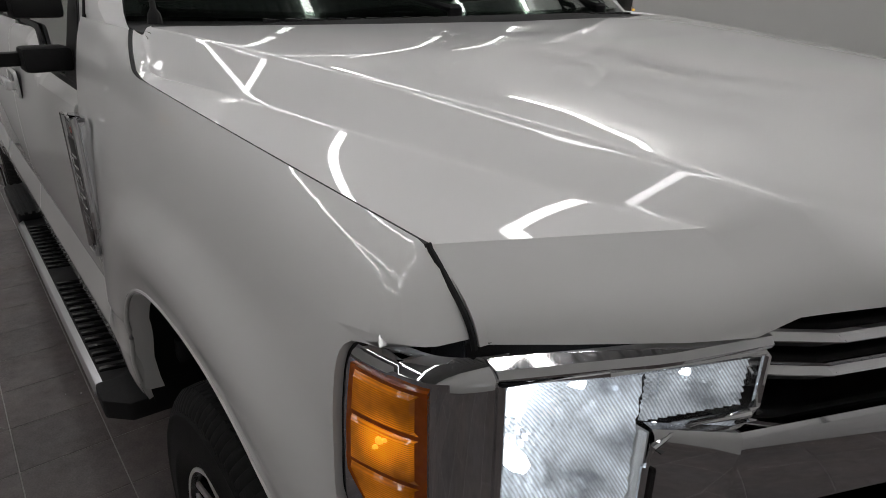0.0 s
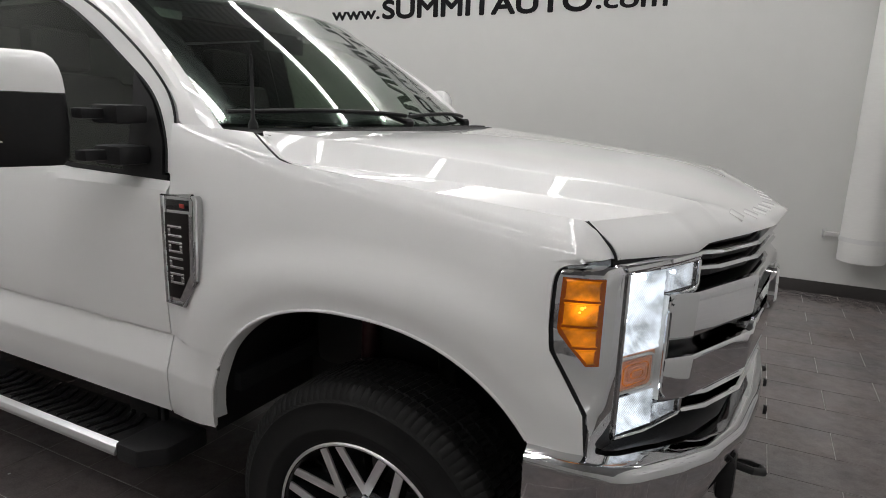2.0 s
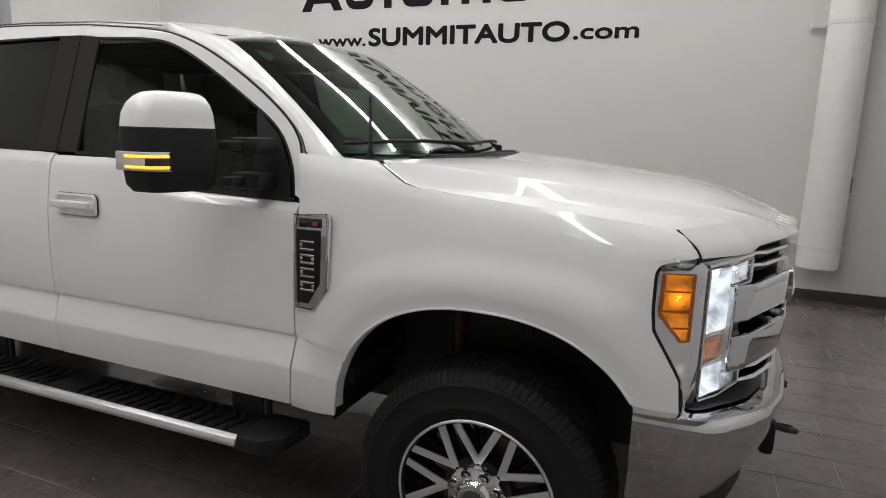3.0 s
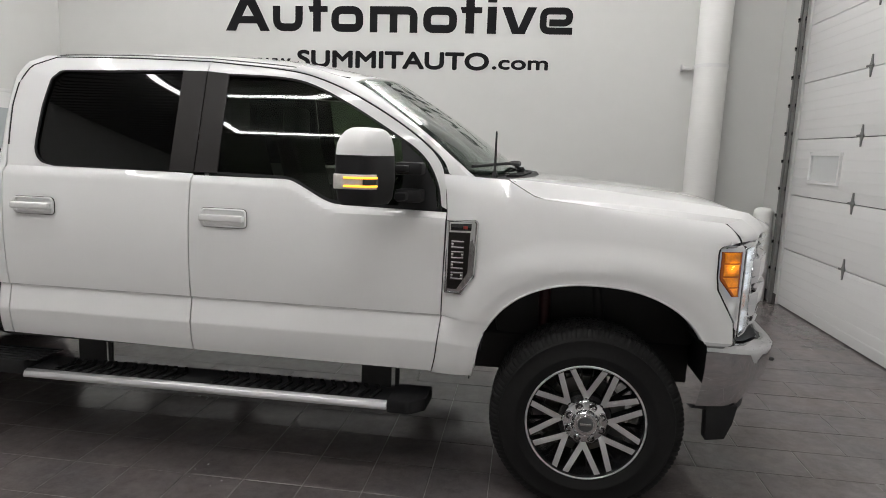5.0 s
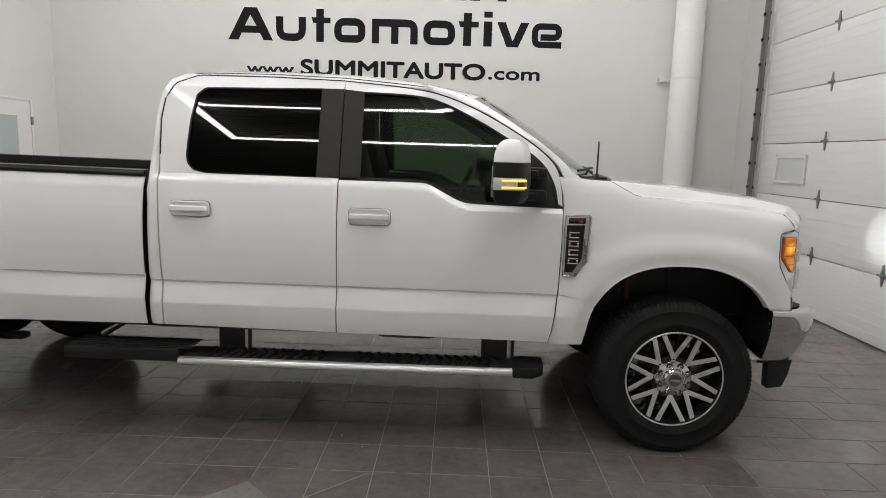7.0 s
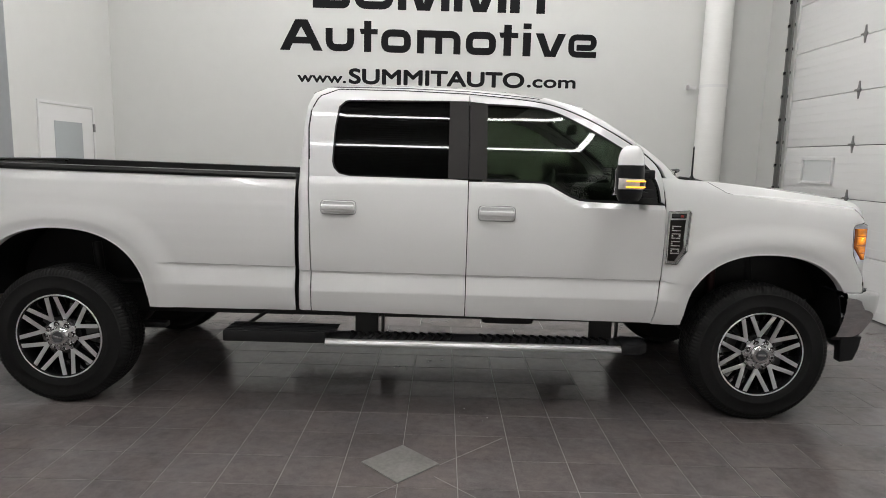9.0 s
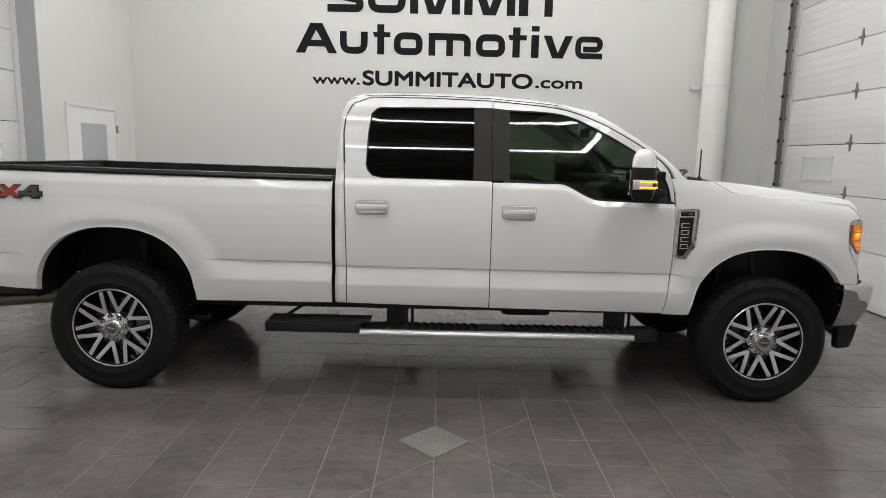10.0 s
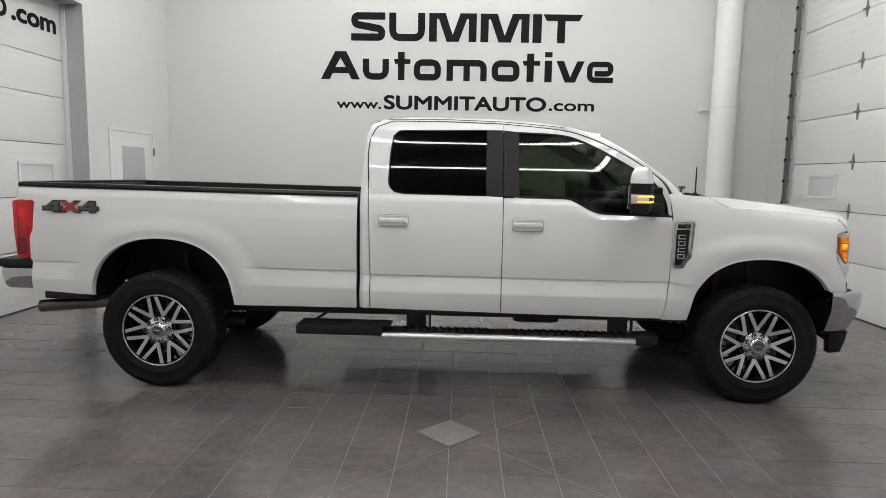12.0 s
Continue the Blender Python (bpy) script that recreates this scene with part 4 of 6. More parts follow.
FW_LOW = eased([(-1.785, 1.497), (-1.44, 1.491), (-1.40, 1.483), (-1.26, 1.409), (-1.21, 1.391), (-1.15, 1.385), (-0.70, 1.377)], 2)
FW_TOP = eased([(-1.785, 1.978), (-1.50, 1.970), (-1.35, 1.940), (-1.128, 1.832), (-0.985, 1.748), (-0.79, 1.632), (-0.715, 1.50), (-0.70, 1.40)])
FD_OUT = eased([(-1.897, 2.037), (-1.467, 2.002), (-1.28, 1.952), (-1.08, 1.862), (-0.85, 1.727), (-0.71, 1.61), (-0.682, 1.50), (-0.672, 1.385)])
for s in (-1, 1):
    fd = part("front_door", body_panel(fixed(-1.893), lambda z: FD_FRONT(z) - 0.006, pl((-1.9, 0.644), (-0.7, 0.633)), lambda x: float(BELT_F(x)), s, belt_w,
                                       np.unique(np.concatenate([np.linspace(0, 1, 40), np.linspace(0.36, 0.62, 24)]))), PAINT, truck, "white front door with a closed window", sharp=17)
    low, top = resample(FW_LOW, 50), resample(FW_TOP, 50)
    xs = np.linspace(-1.785, -0.702, 50)
    lowf, topf = pl(*FW_LOW), pl(*FW_TOP[:-1], (-0.7, 1.40))
    part("window_glass", pane_mesh(np.array([(x, lowf(x)) for x in xs]), np.array([(x, topf(x)) for x in xs]), s, lambda z: float(GLASS_W(z)), 0.012), FRONTG, fd, "lightly tinted side glass")
    part("window_frame", strip(resample([(-1.893, 1.989)] + FW_TOP, 60), resample(FD_OUT, 60), s, lambda z: float(GLASS_W(z)), 0.02), PAINT, fd)
    part("pillar_trim", strip([(-1.893, 1.505), (-1.893, 1.987)], [(-1.78, 1.505), (-1.783, 1.977)], s, lambda z: float(GLASS_W(z)), 0.01, 0.004), SATIN, fd, "satin dark pillar cover")
    # black surround of the glass
    lowb = [(x, lowf(x)) for x in np.linspace(-1.785, -0.70, 60)]
    part("belt_seal", strip(lowb, [(x, z + 0.014) for x, z in lowb], s, lambda z: float(GLASS_W(z)), 0.01, 0.003), BLACK, fd)
    tp = resample(FW_TOP, 60)
    part("glass_seal", strip(tp, tp + np.stack([np.interp(np.arange(60), (0, 30, 59), (0, -0.005, -0.008)), np.interp(np.arange(60), (0, 30, 59), (-0.008, -0.007, -0.002))], 1), s, lambda z: float(GLASS_W(z)), 0.01, 0.002), BLACK, fd)
    part("mirror_sail", strip([(-0.72, 1.385), (-0.735, 1.49), (-0.80, 1.605), (-0.90, 1.69)], [(-0.90, 1.392), (-0.885, 1.49), (-0.89, 1.60), (-0.905, 1.68)], s, lambda z: float(GLASS_W(z)), 0.01, 0.002), BLACK, fd)
    part("door_seal", tube([(x, s * (float(GLASS_W(z)) - 0.001), z) for x, z in resample(FD_OUT, 60)], 0.0042, 6), BLACK, fd)
    handle(fd, -1.83, -1.605, 1.255, 1.345, s)
    rd = part("rear_door", body_panel(lambda z: RD_REAR(z) + 0.003, fixed(-1.899), pl((-2.9, 0.66), (-1.9, 0.645)), lambda x: min(float(BELT_R(x)), 1.60), s, belt_w, np.unique(np.concatenate([np.linspace(0, 1, 40), np.linspace(0.09, 0.27, 30)])),
                                      ROWS_Z + [1.50, 1.52, 1.54, 1.56, 1.58, 1.60]), PAINT, truck, "white rear door with a dark window", sharp=17)
    RW_LOW, RW_TOP = pl((-2.745, 1.60), (-2.735, 1.555), (-2.70, 1.52), (-2.63, 1.505), (-2.02, 1.500)), pl((-2.745, 1.60), (-2.738, 1.80), (-2.720, 1.935), (-2.675, 1.978), (-2.02, 1.990))
    xs = np.unique(np.concatenate([np.linspace(-2.745, -2.60, 16), np.linspace(-2.60, -2.02, 12)]))
    part("window_glass", pane_mesh(np.array([(x, RW_LOW(x)) for x in xs]), np.array([(x, RW_TOP(x)) for x in xs]), s, lambda z: float(GLASS_W(z)), 0.012), PRIVACY, rd, "dark privacy glass")
    fi = resample([(-2.745, 1.60), (-2.738, 1.80), (-2.720, 1.935), (-2.675, 1.978), (-2.02, 1.990), (-1.899, 1.989)], 50)
    fo = resample([(-2.886, 1.60), (-2.899, 1.80), (-2.890, 1.91), (-2.847, 1.998), (-2.73, 2.047), (-2.30, 2.048), (-1.899, 2.037)], 50)
    part("window_frame", strip(fi, fo, s, lambda z: float(GLASS_W(z)), 0.02), PAINT, rd)
    part("pillar_trim", strip([(-2.022, 1.505), (-2.022, 1.988)], [(-1.899, 1.505), (-1.899, 1.988)], s, lambda z: float(GLASS_W(z)), 0.01, 0.004), SATIN, rd, "satin dark pillar cover")
    rim = resample([(-2.02, 1.500), (-2.63, 1.505), (-2.70, 1.52), (-2.735, 1.555), (-2.745, 1.60), (-2.738, 1.80), (-2.720, 1.935), (-2.675, 1.978), (-2.02, 1.990)], 70)
    cen = np.array([-2.38, 1.74])
    part("glass_seal", strip(rim, rim + (cen - rim) / np.linalg.norm(cen - rim, axis=1)[:, None] * 0.008, s, lambda z: float(GLASS_W(z)), 0.01, 0.002), BLACK, rd)
    part("door_seal", tube([(x, s * (float(GLASS_W(z)) - 0.001), z) for x, z in fo], 0.0042, 6), BLACK, rd)
    handle(rd, -2.80, -2.585, 1.272, 1.356, s)
    # pillars of the cab
    part("corner_pillar", body_panel(lambda z: np.interp(z, (0.6, 1.5, 1.8, 1.94, 2.02, 2.055), (-2.942, -2.938, -2.932, -2.914, -2.876, -2.80)), lambda z: RD_REAR(z) - 0.004, fixed(0.66), fixed(2.055), s,
                                     lambda x, z: belt_w(x, z) - 0.022 * min(max((-2.905 - x) / 0.037, 0), 1) ** 2, np.linspace(0, 1, 14), ROWS_Z + [1.52, 1.56, 1.6, 1.65, 1.7, 1.75, 1.8, 1.85, 1.9, 1.94, 1.97, 2.0, 2.02, 2.035, 2.055]), PAINT, truck)
    pil_in = resample(eased([(-1.467, 2.006), (-1.277, 1.957), (-1.077, 1.867), (-0.847, 1.732), (-0.703, 1.613), (-0.676, 1.55)]), 40)
    edge = resample(eased([(-1.40, 0.745, 2.020), (-1.18, 0.724, 1.972), (-1.05, 0.745, 1.898), (-0.85, 0.795, 1.760), (-0.68, 0.842, 1.630), (-0.585, 0.868, 1.552)]), 40)
    P = []
    for (x, z), e in zip(pil_in, edge):
        a = np.array((x, float(GLASS_W(z)), z))
        mid_ = (a + e) / 2 + np.array((0.012, 0.012, 0.012))
        P.append([(p[0], s * p[1], p[2]) for p in (a, a * 0.6 + mid_ * 0.4 + np.array((0.004, 0.004, 0.004)), mid_, mid_ * 0.5 + e * 0.5, e)])
    for dx, dz in ((0.03, -0.022), (0.07, -0.05)):
        P.append([(p[0] + dx, p[1] + s * (0.0 if k < 3 else 0.004), p[2] + dz) for k, p in enumerate(P[39])])
    part("windscreen_pillar", sheet(P, (0.3, s, 0.3), 0.02), PAINT, truck)

# roof
ROOF_C = pl((-2.95, 2.03), (-2.93, 2.066), (-2.89, 2.098), (-2.82, 2.118), (-2.6, 2.130), (-2.3, 2.134), (-1.9, 2.128), (-1.6, 2.108), (-1.35, 2.069), (-1.2, 2.040), (-1.07, 2.012))
ROOF_E = pl((-2.95, 1.955), (-2.93, 1.988), (-2.89, 2.016), (-2.82, 2.039), (-2.72, 2.053), (-2.3, 2.054), (-1.9, 2.043), (-1.467, 2.009), (-1.30, 1.976), (-1.17, 1.962))
ROOF_HW = pl((-2.95, 0.72), (-2.88, 0.735), (-2.72, 0.732), (-1.9, 0.740), (-1.467, 0.762), (-1.276, 0.742), (-1.17, 0.722))


def roof_at(x, f):
    g = abs(f)
    xx = x + 0.10 * (1 - g ** 2) * min(max((x + 1.45) / 0.28, 0), 1)
    return (xx, f * float(ROOF_HW(x)), float(ROOF_E(x)) + (float(ROOF_C(xx)) - float(ROOF_E(x))) * (1 - g ** 2.6))


def roof_mesh():
    return sheet([[roof_at(x, f) for f in np.linspace(-1, 1, 41)] for x in np.concatenate([np.linspace(-2.90, -2.8, 9), np.linspace(-2.78, -1.17, 34)])], (0, 0, 1), 0.02)


roof = part("roof", roof_mesh(), PAINT, truck)
for s in (-1, 1):
    P = []
    for x in np.linspace(-2.90, -1.22, 30):
        p0, p1 = np.array(roof_at(x, s * 0.925)), np.array(roof_at(x, s * 0.945))
        P.append([p0 + (0, 0, 0.0), p0 * 0.7 + p1 * 0.3 + (0, 0, 0.004), p0 * 0.3 + p1 * 0.7 + (0, 0, 0.004), p1])
    part("drip_moulding", sheet(P, (0, 0, 1)), BLACK, roof, "thin black roof moulding")
CAB_X = pl((1.6, -2.945), (1.8, -2.936), (1.93, -2.915), (2.02, -2.880))
P = [[(float(CAB_X(z)) + 0.01 * (1 - abs(f)), f * float(np.interp(z, (0.66, 1.4, 1.5, 2.0), (0.93, 0.965, 0.925, 0.745))), z) for f in np.linspace(-1, 1, 9)] for z in (0.66, 1.0, 1.4, 1.5, 1.6, 1.7, 1.8, 1.87, 1.93, 1.97, 2.02)]
part("cab_back", sheet(P, (-1, 0, 0), 0.02), PAINT, truck)
P = [[(float(CAB_X(z)) - 0.012, f * float(np.interp(z, (1.5, 2.0), (0.62, 0.55))), z) for f in np.linspace(-1, 1, 5)] for z in (1.55, 1.70, 1.80, 1.87, 1.93)]
part("rear_window", sheet(P, (-1, 0, 0), 0.006), PRIVACY, truck)

# windscreen and cowl
P = []
for k in np.linspace(0, 1, 14):
    row = []
    for f in np.linspace(-1, 1, 25):
        g = 1 - abs(f) ** 2.2
        b = np.array((-0.585 + 0.225 * g, f * 0.866, 1.552 - 0.01 * g))
        t = np.array((-1.172 + 0.10 * g, f * 0.722, 1.964 + 0.048 * g))
        row.append(b + (t - b) * k + np.array((0.013, 0, 0.013)) * math.sin(math.pi * k))
    P.append(row)
part("windscreen", sheet(P, (1, 0, 0.6), 0.005), WINDSH, truck, "clear windscreen with a dark border")
screen = np.array(P, float)


def border(rows, cols):
    """A black printed band just behind the glass: rows up the glass and columns across it, in steps of the glass grid."""
    def at(r, c):
        i, j = min(int(r), 12), min(int(c), 23)
        u, v = r - i, c - j
        p = (screen[i, j] * (1 - v) + screen[i, j + 1] * v) * (1 - u) + (screen[i + 1, j] * (1 - v) + screen[i + 1, j + 1] * v) * u
        return p + np.array((-0.010, 0, -0.006))
    return sheet([[at(r, c) for c in cols] for r in rows], (1, 0, 0.6), 0.003)


wb = part("windscreen_border", border(np.linspace(0, 1.5, 5), np.linspace(0, 24, 49)), GLOSSB, truck)
for cols in (np.linspace(0, 1.2, 5), np.linspace(22.8, 24, 5)):
    part("side_border", border(np.linspace(1.51, 13, 30), cols), GLOSSB, wb)
part("top_border", border(np.linspace(12.5, 13, 3), np.linspace(1.21, 22.79, 40)), GLOSSB, wb)
P = []
for f in np.linspace(-1, 1, 31):
    g = 1 - abs(f) ** 2.2
    a = np.array((-0.60 + 0.225 * g, f * 0.87, 1.535))
    hx = float(np.interp(abs(f) * 0.868, (0, 0.55, 0.868), (-0.27, -0.33, -0.40)))
    b = np.array((hx - 0.004, f * 0.868, float(np.interp(abs(f), (0, 0.63, 1), (1.545, 1.538, 1.528)))))
    P.append([a, a + (b - a) * 0.4 + np.array((0, 0, -0.012)), a + (b - a) * 0.75 + np.array((0, 0, -0.012)), b, b + np.array((0.03, 0, -0.03))])
cowl = part("cowl", sheet(P, (0, 0, 1), 0.01), BLACK, truck, "black slatted cowl")
for k in range(26):
    y = -0.62 + 0.05 * k
    x = float(np.interp(abs(y), (0, 0.55, 0.868), (-0.33, -0.38, -0.44)))
    part("slat", block(x - 0.035, x + 0.03, y, y + 0.012, 1.528, 1.541, 0.002), BLACK, cowl)


def wiper(y0, y1, s0):
    """One wiper: pivot, arm and blade."""
    x0 = float(np.interp(abs(y0), (0, 0.866), (-0.40, -0.56)))
    w = part("wiper", tube([(x0 + 0.06, y0, 1.555), (x0 + 0.02, y0 + (y1 - y0) * 0.15, 1.585), (x0 + 0.0, y0 + (y1 - y0) * 0.5, 1.592)], [0.011, 0.008, 0.006], 8), BLACK, truck, "black wiper resting on the windscreen")
    pts = []
    for f in np.linspace(0.0, 1.05, 12):
        y = y0 + (y1 - y0) * f
        g = 1 - abs(y / 0.866) ** 2.2
        pts.append((-0.585 + 0.225 * g - 0.012, y, 1.582 + 0.01 * math.sin(math.pi * f)))
    part("blade", tube(pts, 0.0075, 8), BLACK, w)
    part("pivot", lathe([(0.0, 0.0), (0.02, 0.0), (0.02, 0.03), (0.012, 0.04), (0.0, 0.04)], 12, "z"), BLACK, w).location = (x0 + 0.06, y0, 1.53)


wiper(-0.12, -0.80, 1)
wiper(0.58, -0.06, 1)
antenna = part("antenna", lathe([(0.016, 0.0), (0.013, 0.02), (0.006, 0.03), (0.0045, 0.20), (0.003, 0.21), (0.0, 0.212)], 10, "z"), BLACK, truck, "short black whip antenna")
antenna.location = (-0.475, -0.835, 1.533)

# bed
BED_TOP = pl((-5.6, 1.512), (-5.35, 1.508), (-2.9, 1.480))
BED_REAR = pl((0.60, -5.40), (0.97, -5.40), (0.975, -5.405), (1.13, -5.400), (1.20, -5.374), (1.405, -5.366), (1.414, -5.50), (1.52, -5.49))


def bed_w(x, z):
    t = float(BED_TOP(x)) - z
    return side_w(x, z) if t > 0.16 else side_w(x, z - 0.0) * 0 + float(np.interp(t, (0, 0.03, 0.06, 0.16), (0.945, 0.962, 0.976, SIDE_W(1.33))))


for s in (-1, 1):
    us = np.unique(np.concatenate([np.linspace(0, 1, 60), np.linspace(0.10, 0.72, 110)]))
    bs = part("bed_side", body_panel(BED_REAR, fixed(-2.962), lambda x: max(arch_z(x, ARCH_R), np.interp(x, (-5.4, -4.9, -3.95, -2.9), (0.735, 0.705, 0.655, 0.658))), lambda x: float(BED_TOP(x)), s, bed_w, us, sorted(ROWS_Z + [1.015, 1.03, 1.055, 1.07, 1.095, 1.105, 1.13, 1.14, 1.15, 1.17, 1.18, 1.19, 1.21, 1.22, 1.235, 1.265, 1.28, 1.50, 1.515])), PAINT, truck, "white bed side with a flared arch", sharp=17)
    ya, yb_ = min(s * 0.86, s * 0.88), max(s * 0.86, s * 0.88)
    part("inner_wall", blocks([(-5.44, -4.995, ya, yb_, 0.85, 1.49), (-4.995, -3.88, ya, yb_, 1.13, 1.49), (-3.88, -2.97, ya, yb_, 0.85, 1.49)]), LINER, bs)
    P = [[(x, s * y, float(BED_TOP(x)) + dz) for y, dz in ((0.955, -0.004), (0.958, 0.012), (0.945, 0.030), (0.88, 0.034), (0.855, 0.028), (0.850, -0.03))] for x in np.linspace(-5.50, -2.965, 24)]
    part("bed_rail_cap", sheet(P, (0, 0, 1), 0.006), LINER, bs, "black plastic rail cap")
    part("wheel_housing", block(-4.98, -3.90, min(s * 0.58, s * 0.87), max(s * 0.58, s * 0.87), 1.125, 1.21, 0.03), LINER, bs)
part("bed_floor", blocks([(-5.46, -4.995, -0.88, 0.88, 0.92, 0.95), (-4.995, -3.88, -0.50, 0.50, 0.92, 0.95), (-3.88, -2.97, -0.88, 0.88, 0.92, 0.95)]), LINER, truck)
part("bed_front_wall", block(-2.995, -2.965, -0.93, 0.93, 0.70, 1.51, 0.004), LINER, truck)
gate = part("tailgate", block(-5.52, -5.46, -0.85, 0.85, 0.84, 1.525, 0.015), PAINT, truck, "white tailgate, closed")
part("tailgate_liner", block(-5.458, -5.450, -0.84, 0.84, 0.952, 1.515, 0.002), LINER, gate, "black liner on the inside")
part("tailgate_cap", block(-5.53, -5.44, -0.86, 0.86, 1.526, 1.545, 0.006), LINER, gate)
for s in (-1, 1):
    tlm = part("tail_lamp", prism([(-5.530, 1.400), (-5.50, 1.409), (-5.385, 1.409), (-5.372, 1.40), (-5.378, 1.205), (-5.404, 1.135), (-5.410, 0.985), (-5.42, 0.975), (-5.50, 0.975), (-5.515, 0.99), (-5.530, 1.2)], s * 0.84, s * 0.996, "xz", 0.014), REDL, truck, "glossy red tail lamp")
    part("lamp_core", prism([(-5.505, 1.385), (-5.41, 1.385), (-5.41, 1.215), (-5.44, 1.15), (-5.49, 1.15), (-5.505, 1.2)], s * 0.99, s * 0.9985, "xz", 0.004), REDL, tlm)
    part("reverse_lamp", prism([(-5.505, 1.135), (-5.435, 1.135), (-5.435, 1.00), (-5.505, 1.00)], s * 0.99, s * 0.9985, "xz", 0.004), REDD, tlm)
    part("lamp_divider", prism([(-5.493, 1.36), (-5.487, 1.36), (-5.487, 1.01), (-5.493, 1.01)], s * 0.9975, s * 1.0005, "xz", 0.001), REDD, tlm)

# rear bumper
plan = np.array(resample(eased([(-5.405, 0.985), (-5.60, 0.985), (-5.68, 0.965), (-5.70, 0.88), (-5.715, 0.0)], 2), 26))
full = np.concatenate([plan * (1, -1), plan[-2::-1]])
P = []
for k, p in enumerate(full):
    d = full[min(k + 1, len(full) - 1)] - full[max(k - 1, 0)]
    nrm = np.array((d[1], -d[0])) / np.linalg.norm(d)
    nrm = nrm if nrm @ (p - np.array((-5.3, 0))) > 0 else -nrm
    P.append([(*(p + nrm * o), z) for o, z in ((-0.05, 0.905), (-0.012, 0.903), (-0.002, 0.893), (0.0, 0.875), (0.0, 0.845), (-0.004, 0.815), (-0.014, 0.780), (-0.028, 0.752), (-0.05, 0.735), (-0.09, 0.733))])
rb = part("rear_bumper", sheet(P, (-1, 0, 0)), CHROME, truck, "chrome rear bumper")
part("step_pad", block(-5.69, -5.40, -0.99, 0.99, 0.902, 0.965, 0.02), BLACK, rb)
part("hitch", block(-5.62, -5.30, -0.06, 0.06, 0.56, 0.66, 0.01), FRAMEB, truck)
part("exhaust_tip", tube([(-4.75, -0.72, 0.63), (-5.0, -0.80, 0.615), (-5.42, -0.90, 0.590)], 0.048, 20), STEEL, truck, "worn steel exhaust tip")
part("mud_bracket", blocks([(-5.35, -5.0, -0.95, -0.85, 0.66, 0.735)], 0.01), FRAMEB, truck)

# rolled lips round the wheel arches
for s in (-1, 1):
    for a, wf, lo in ((ARCH_F, fender_w, (0.66, 0.87)), (ARCH_R, bed_w, (0.68, 0.72))):
        pts = []
        for x in np.linspace(a[0] - a[2] * 0.995, a[0] + a[2] * 1.045, 90):
            z = arch_z(float(x), a)
            if z > (lo[0] if x < a[0] else lo[1]):
                pts.append((float(x), s * (wf(float(x), z) - 0.003), z + 0.001))
        part("arch_rim", tube(pts, 0.0055, 8), PAINT, truck)

# ---- wheels ----
RT = 0.442       # tyre radius


def tyre_mesh():
    """Tyre in one skin: beads, ribbed side walls, shoulder lugs and grooved, sipped tread."""
    wall = [(0.262, 0.112), (0.270, 0.122), (0.285, 0.130), (0.300, 0.135), (0.312, 0.139), (0.316, 0.1415), (0.322, 0.1415), (0.326, 0.139), (0.36, 0.138), (0.382, 0.135), (0.386, 0.1365), (0.393, 0.1365), (0.397, 0.132)]
    shoulder = [(0.405, 0.130, 1), (0.416, 0.124, 1), (0.427, 0.116, 1), (0.435, 0.107, 1)]
    tread = []
    for a, b in ((0.102, 0.074), (0.066, 0.030), (0.022, 0.0)):
        tread += [(0.4395 if a > 0.09 else 0.4425, a, 2), (0.4425, b, 2)]
        if b > 0:
            tread += [(0.4425 - 0.010, b - 0.002, 0), (0.4425 - 0.010, b - 0.006, 0)]
    half = [(r, a, 0) for r, a in wall] + shoulder + tread
    prof = half + [(r, -a, k) for r, a, k in half[-2::-1]]
    n = 448
    V, F = [], []
    for k in range(n):
        t = 2 * math.pi * k / n
        for i, (r, a, kind) in enumerate(prof):
            cut = 0.0
            if kind == 1 and k % 4 == 0:
                cut = 0.005
            if kind == 2 and (k + (2 if abs(a) < 0.07 else 0)) % 4 == 0:
                cut = 0.005
            skew = a * 0.35
            rr = r - cut
            V.append((rr * math.cos(t + (skew if kind else 0)), a, rr * math.sin(t + (skew if kind else 0))))
    m = len(prof)
    for k in range(n):
        for i in range(m - 1):
            F.append((k * m + i, ((k + 1) % n) * m + i, ((k + 1) % n) * m + i + 1, k * m + i + 1))
    bm = bmesh.new()
    vs = [bm.verts.new(v) for v in V]
    for f in F:
        bm.faces.new([vs[i] for i in f])
    bmesh.ops.recalc_face_normals(bm, faces=bm.faces)
    return bm


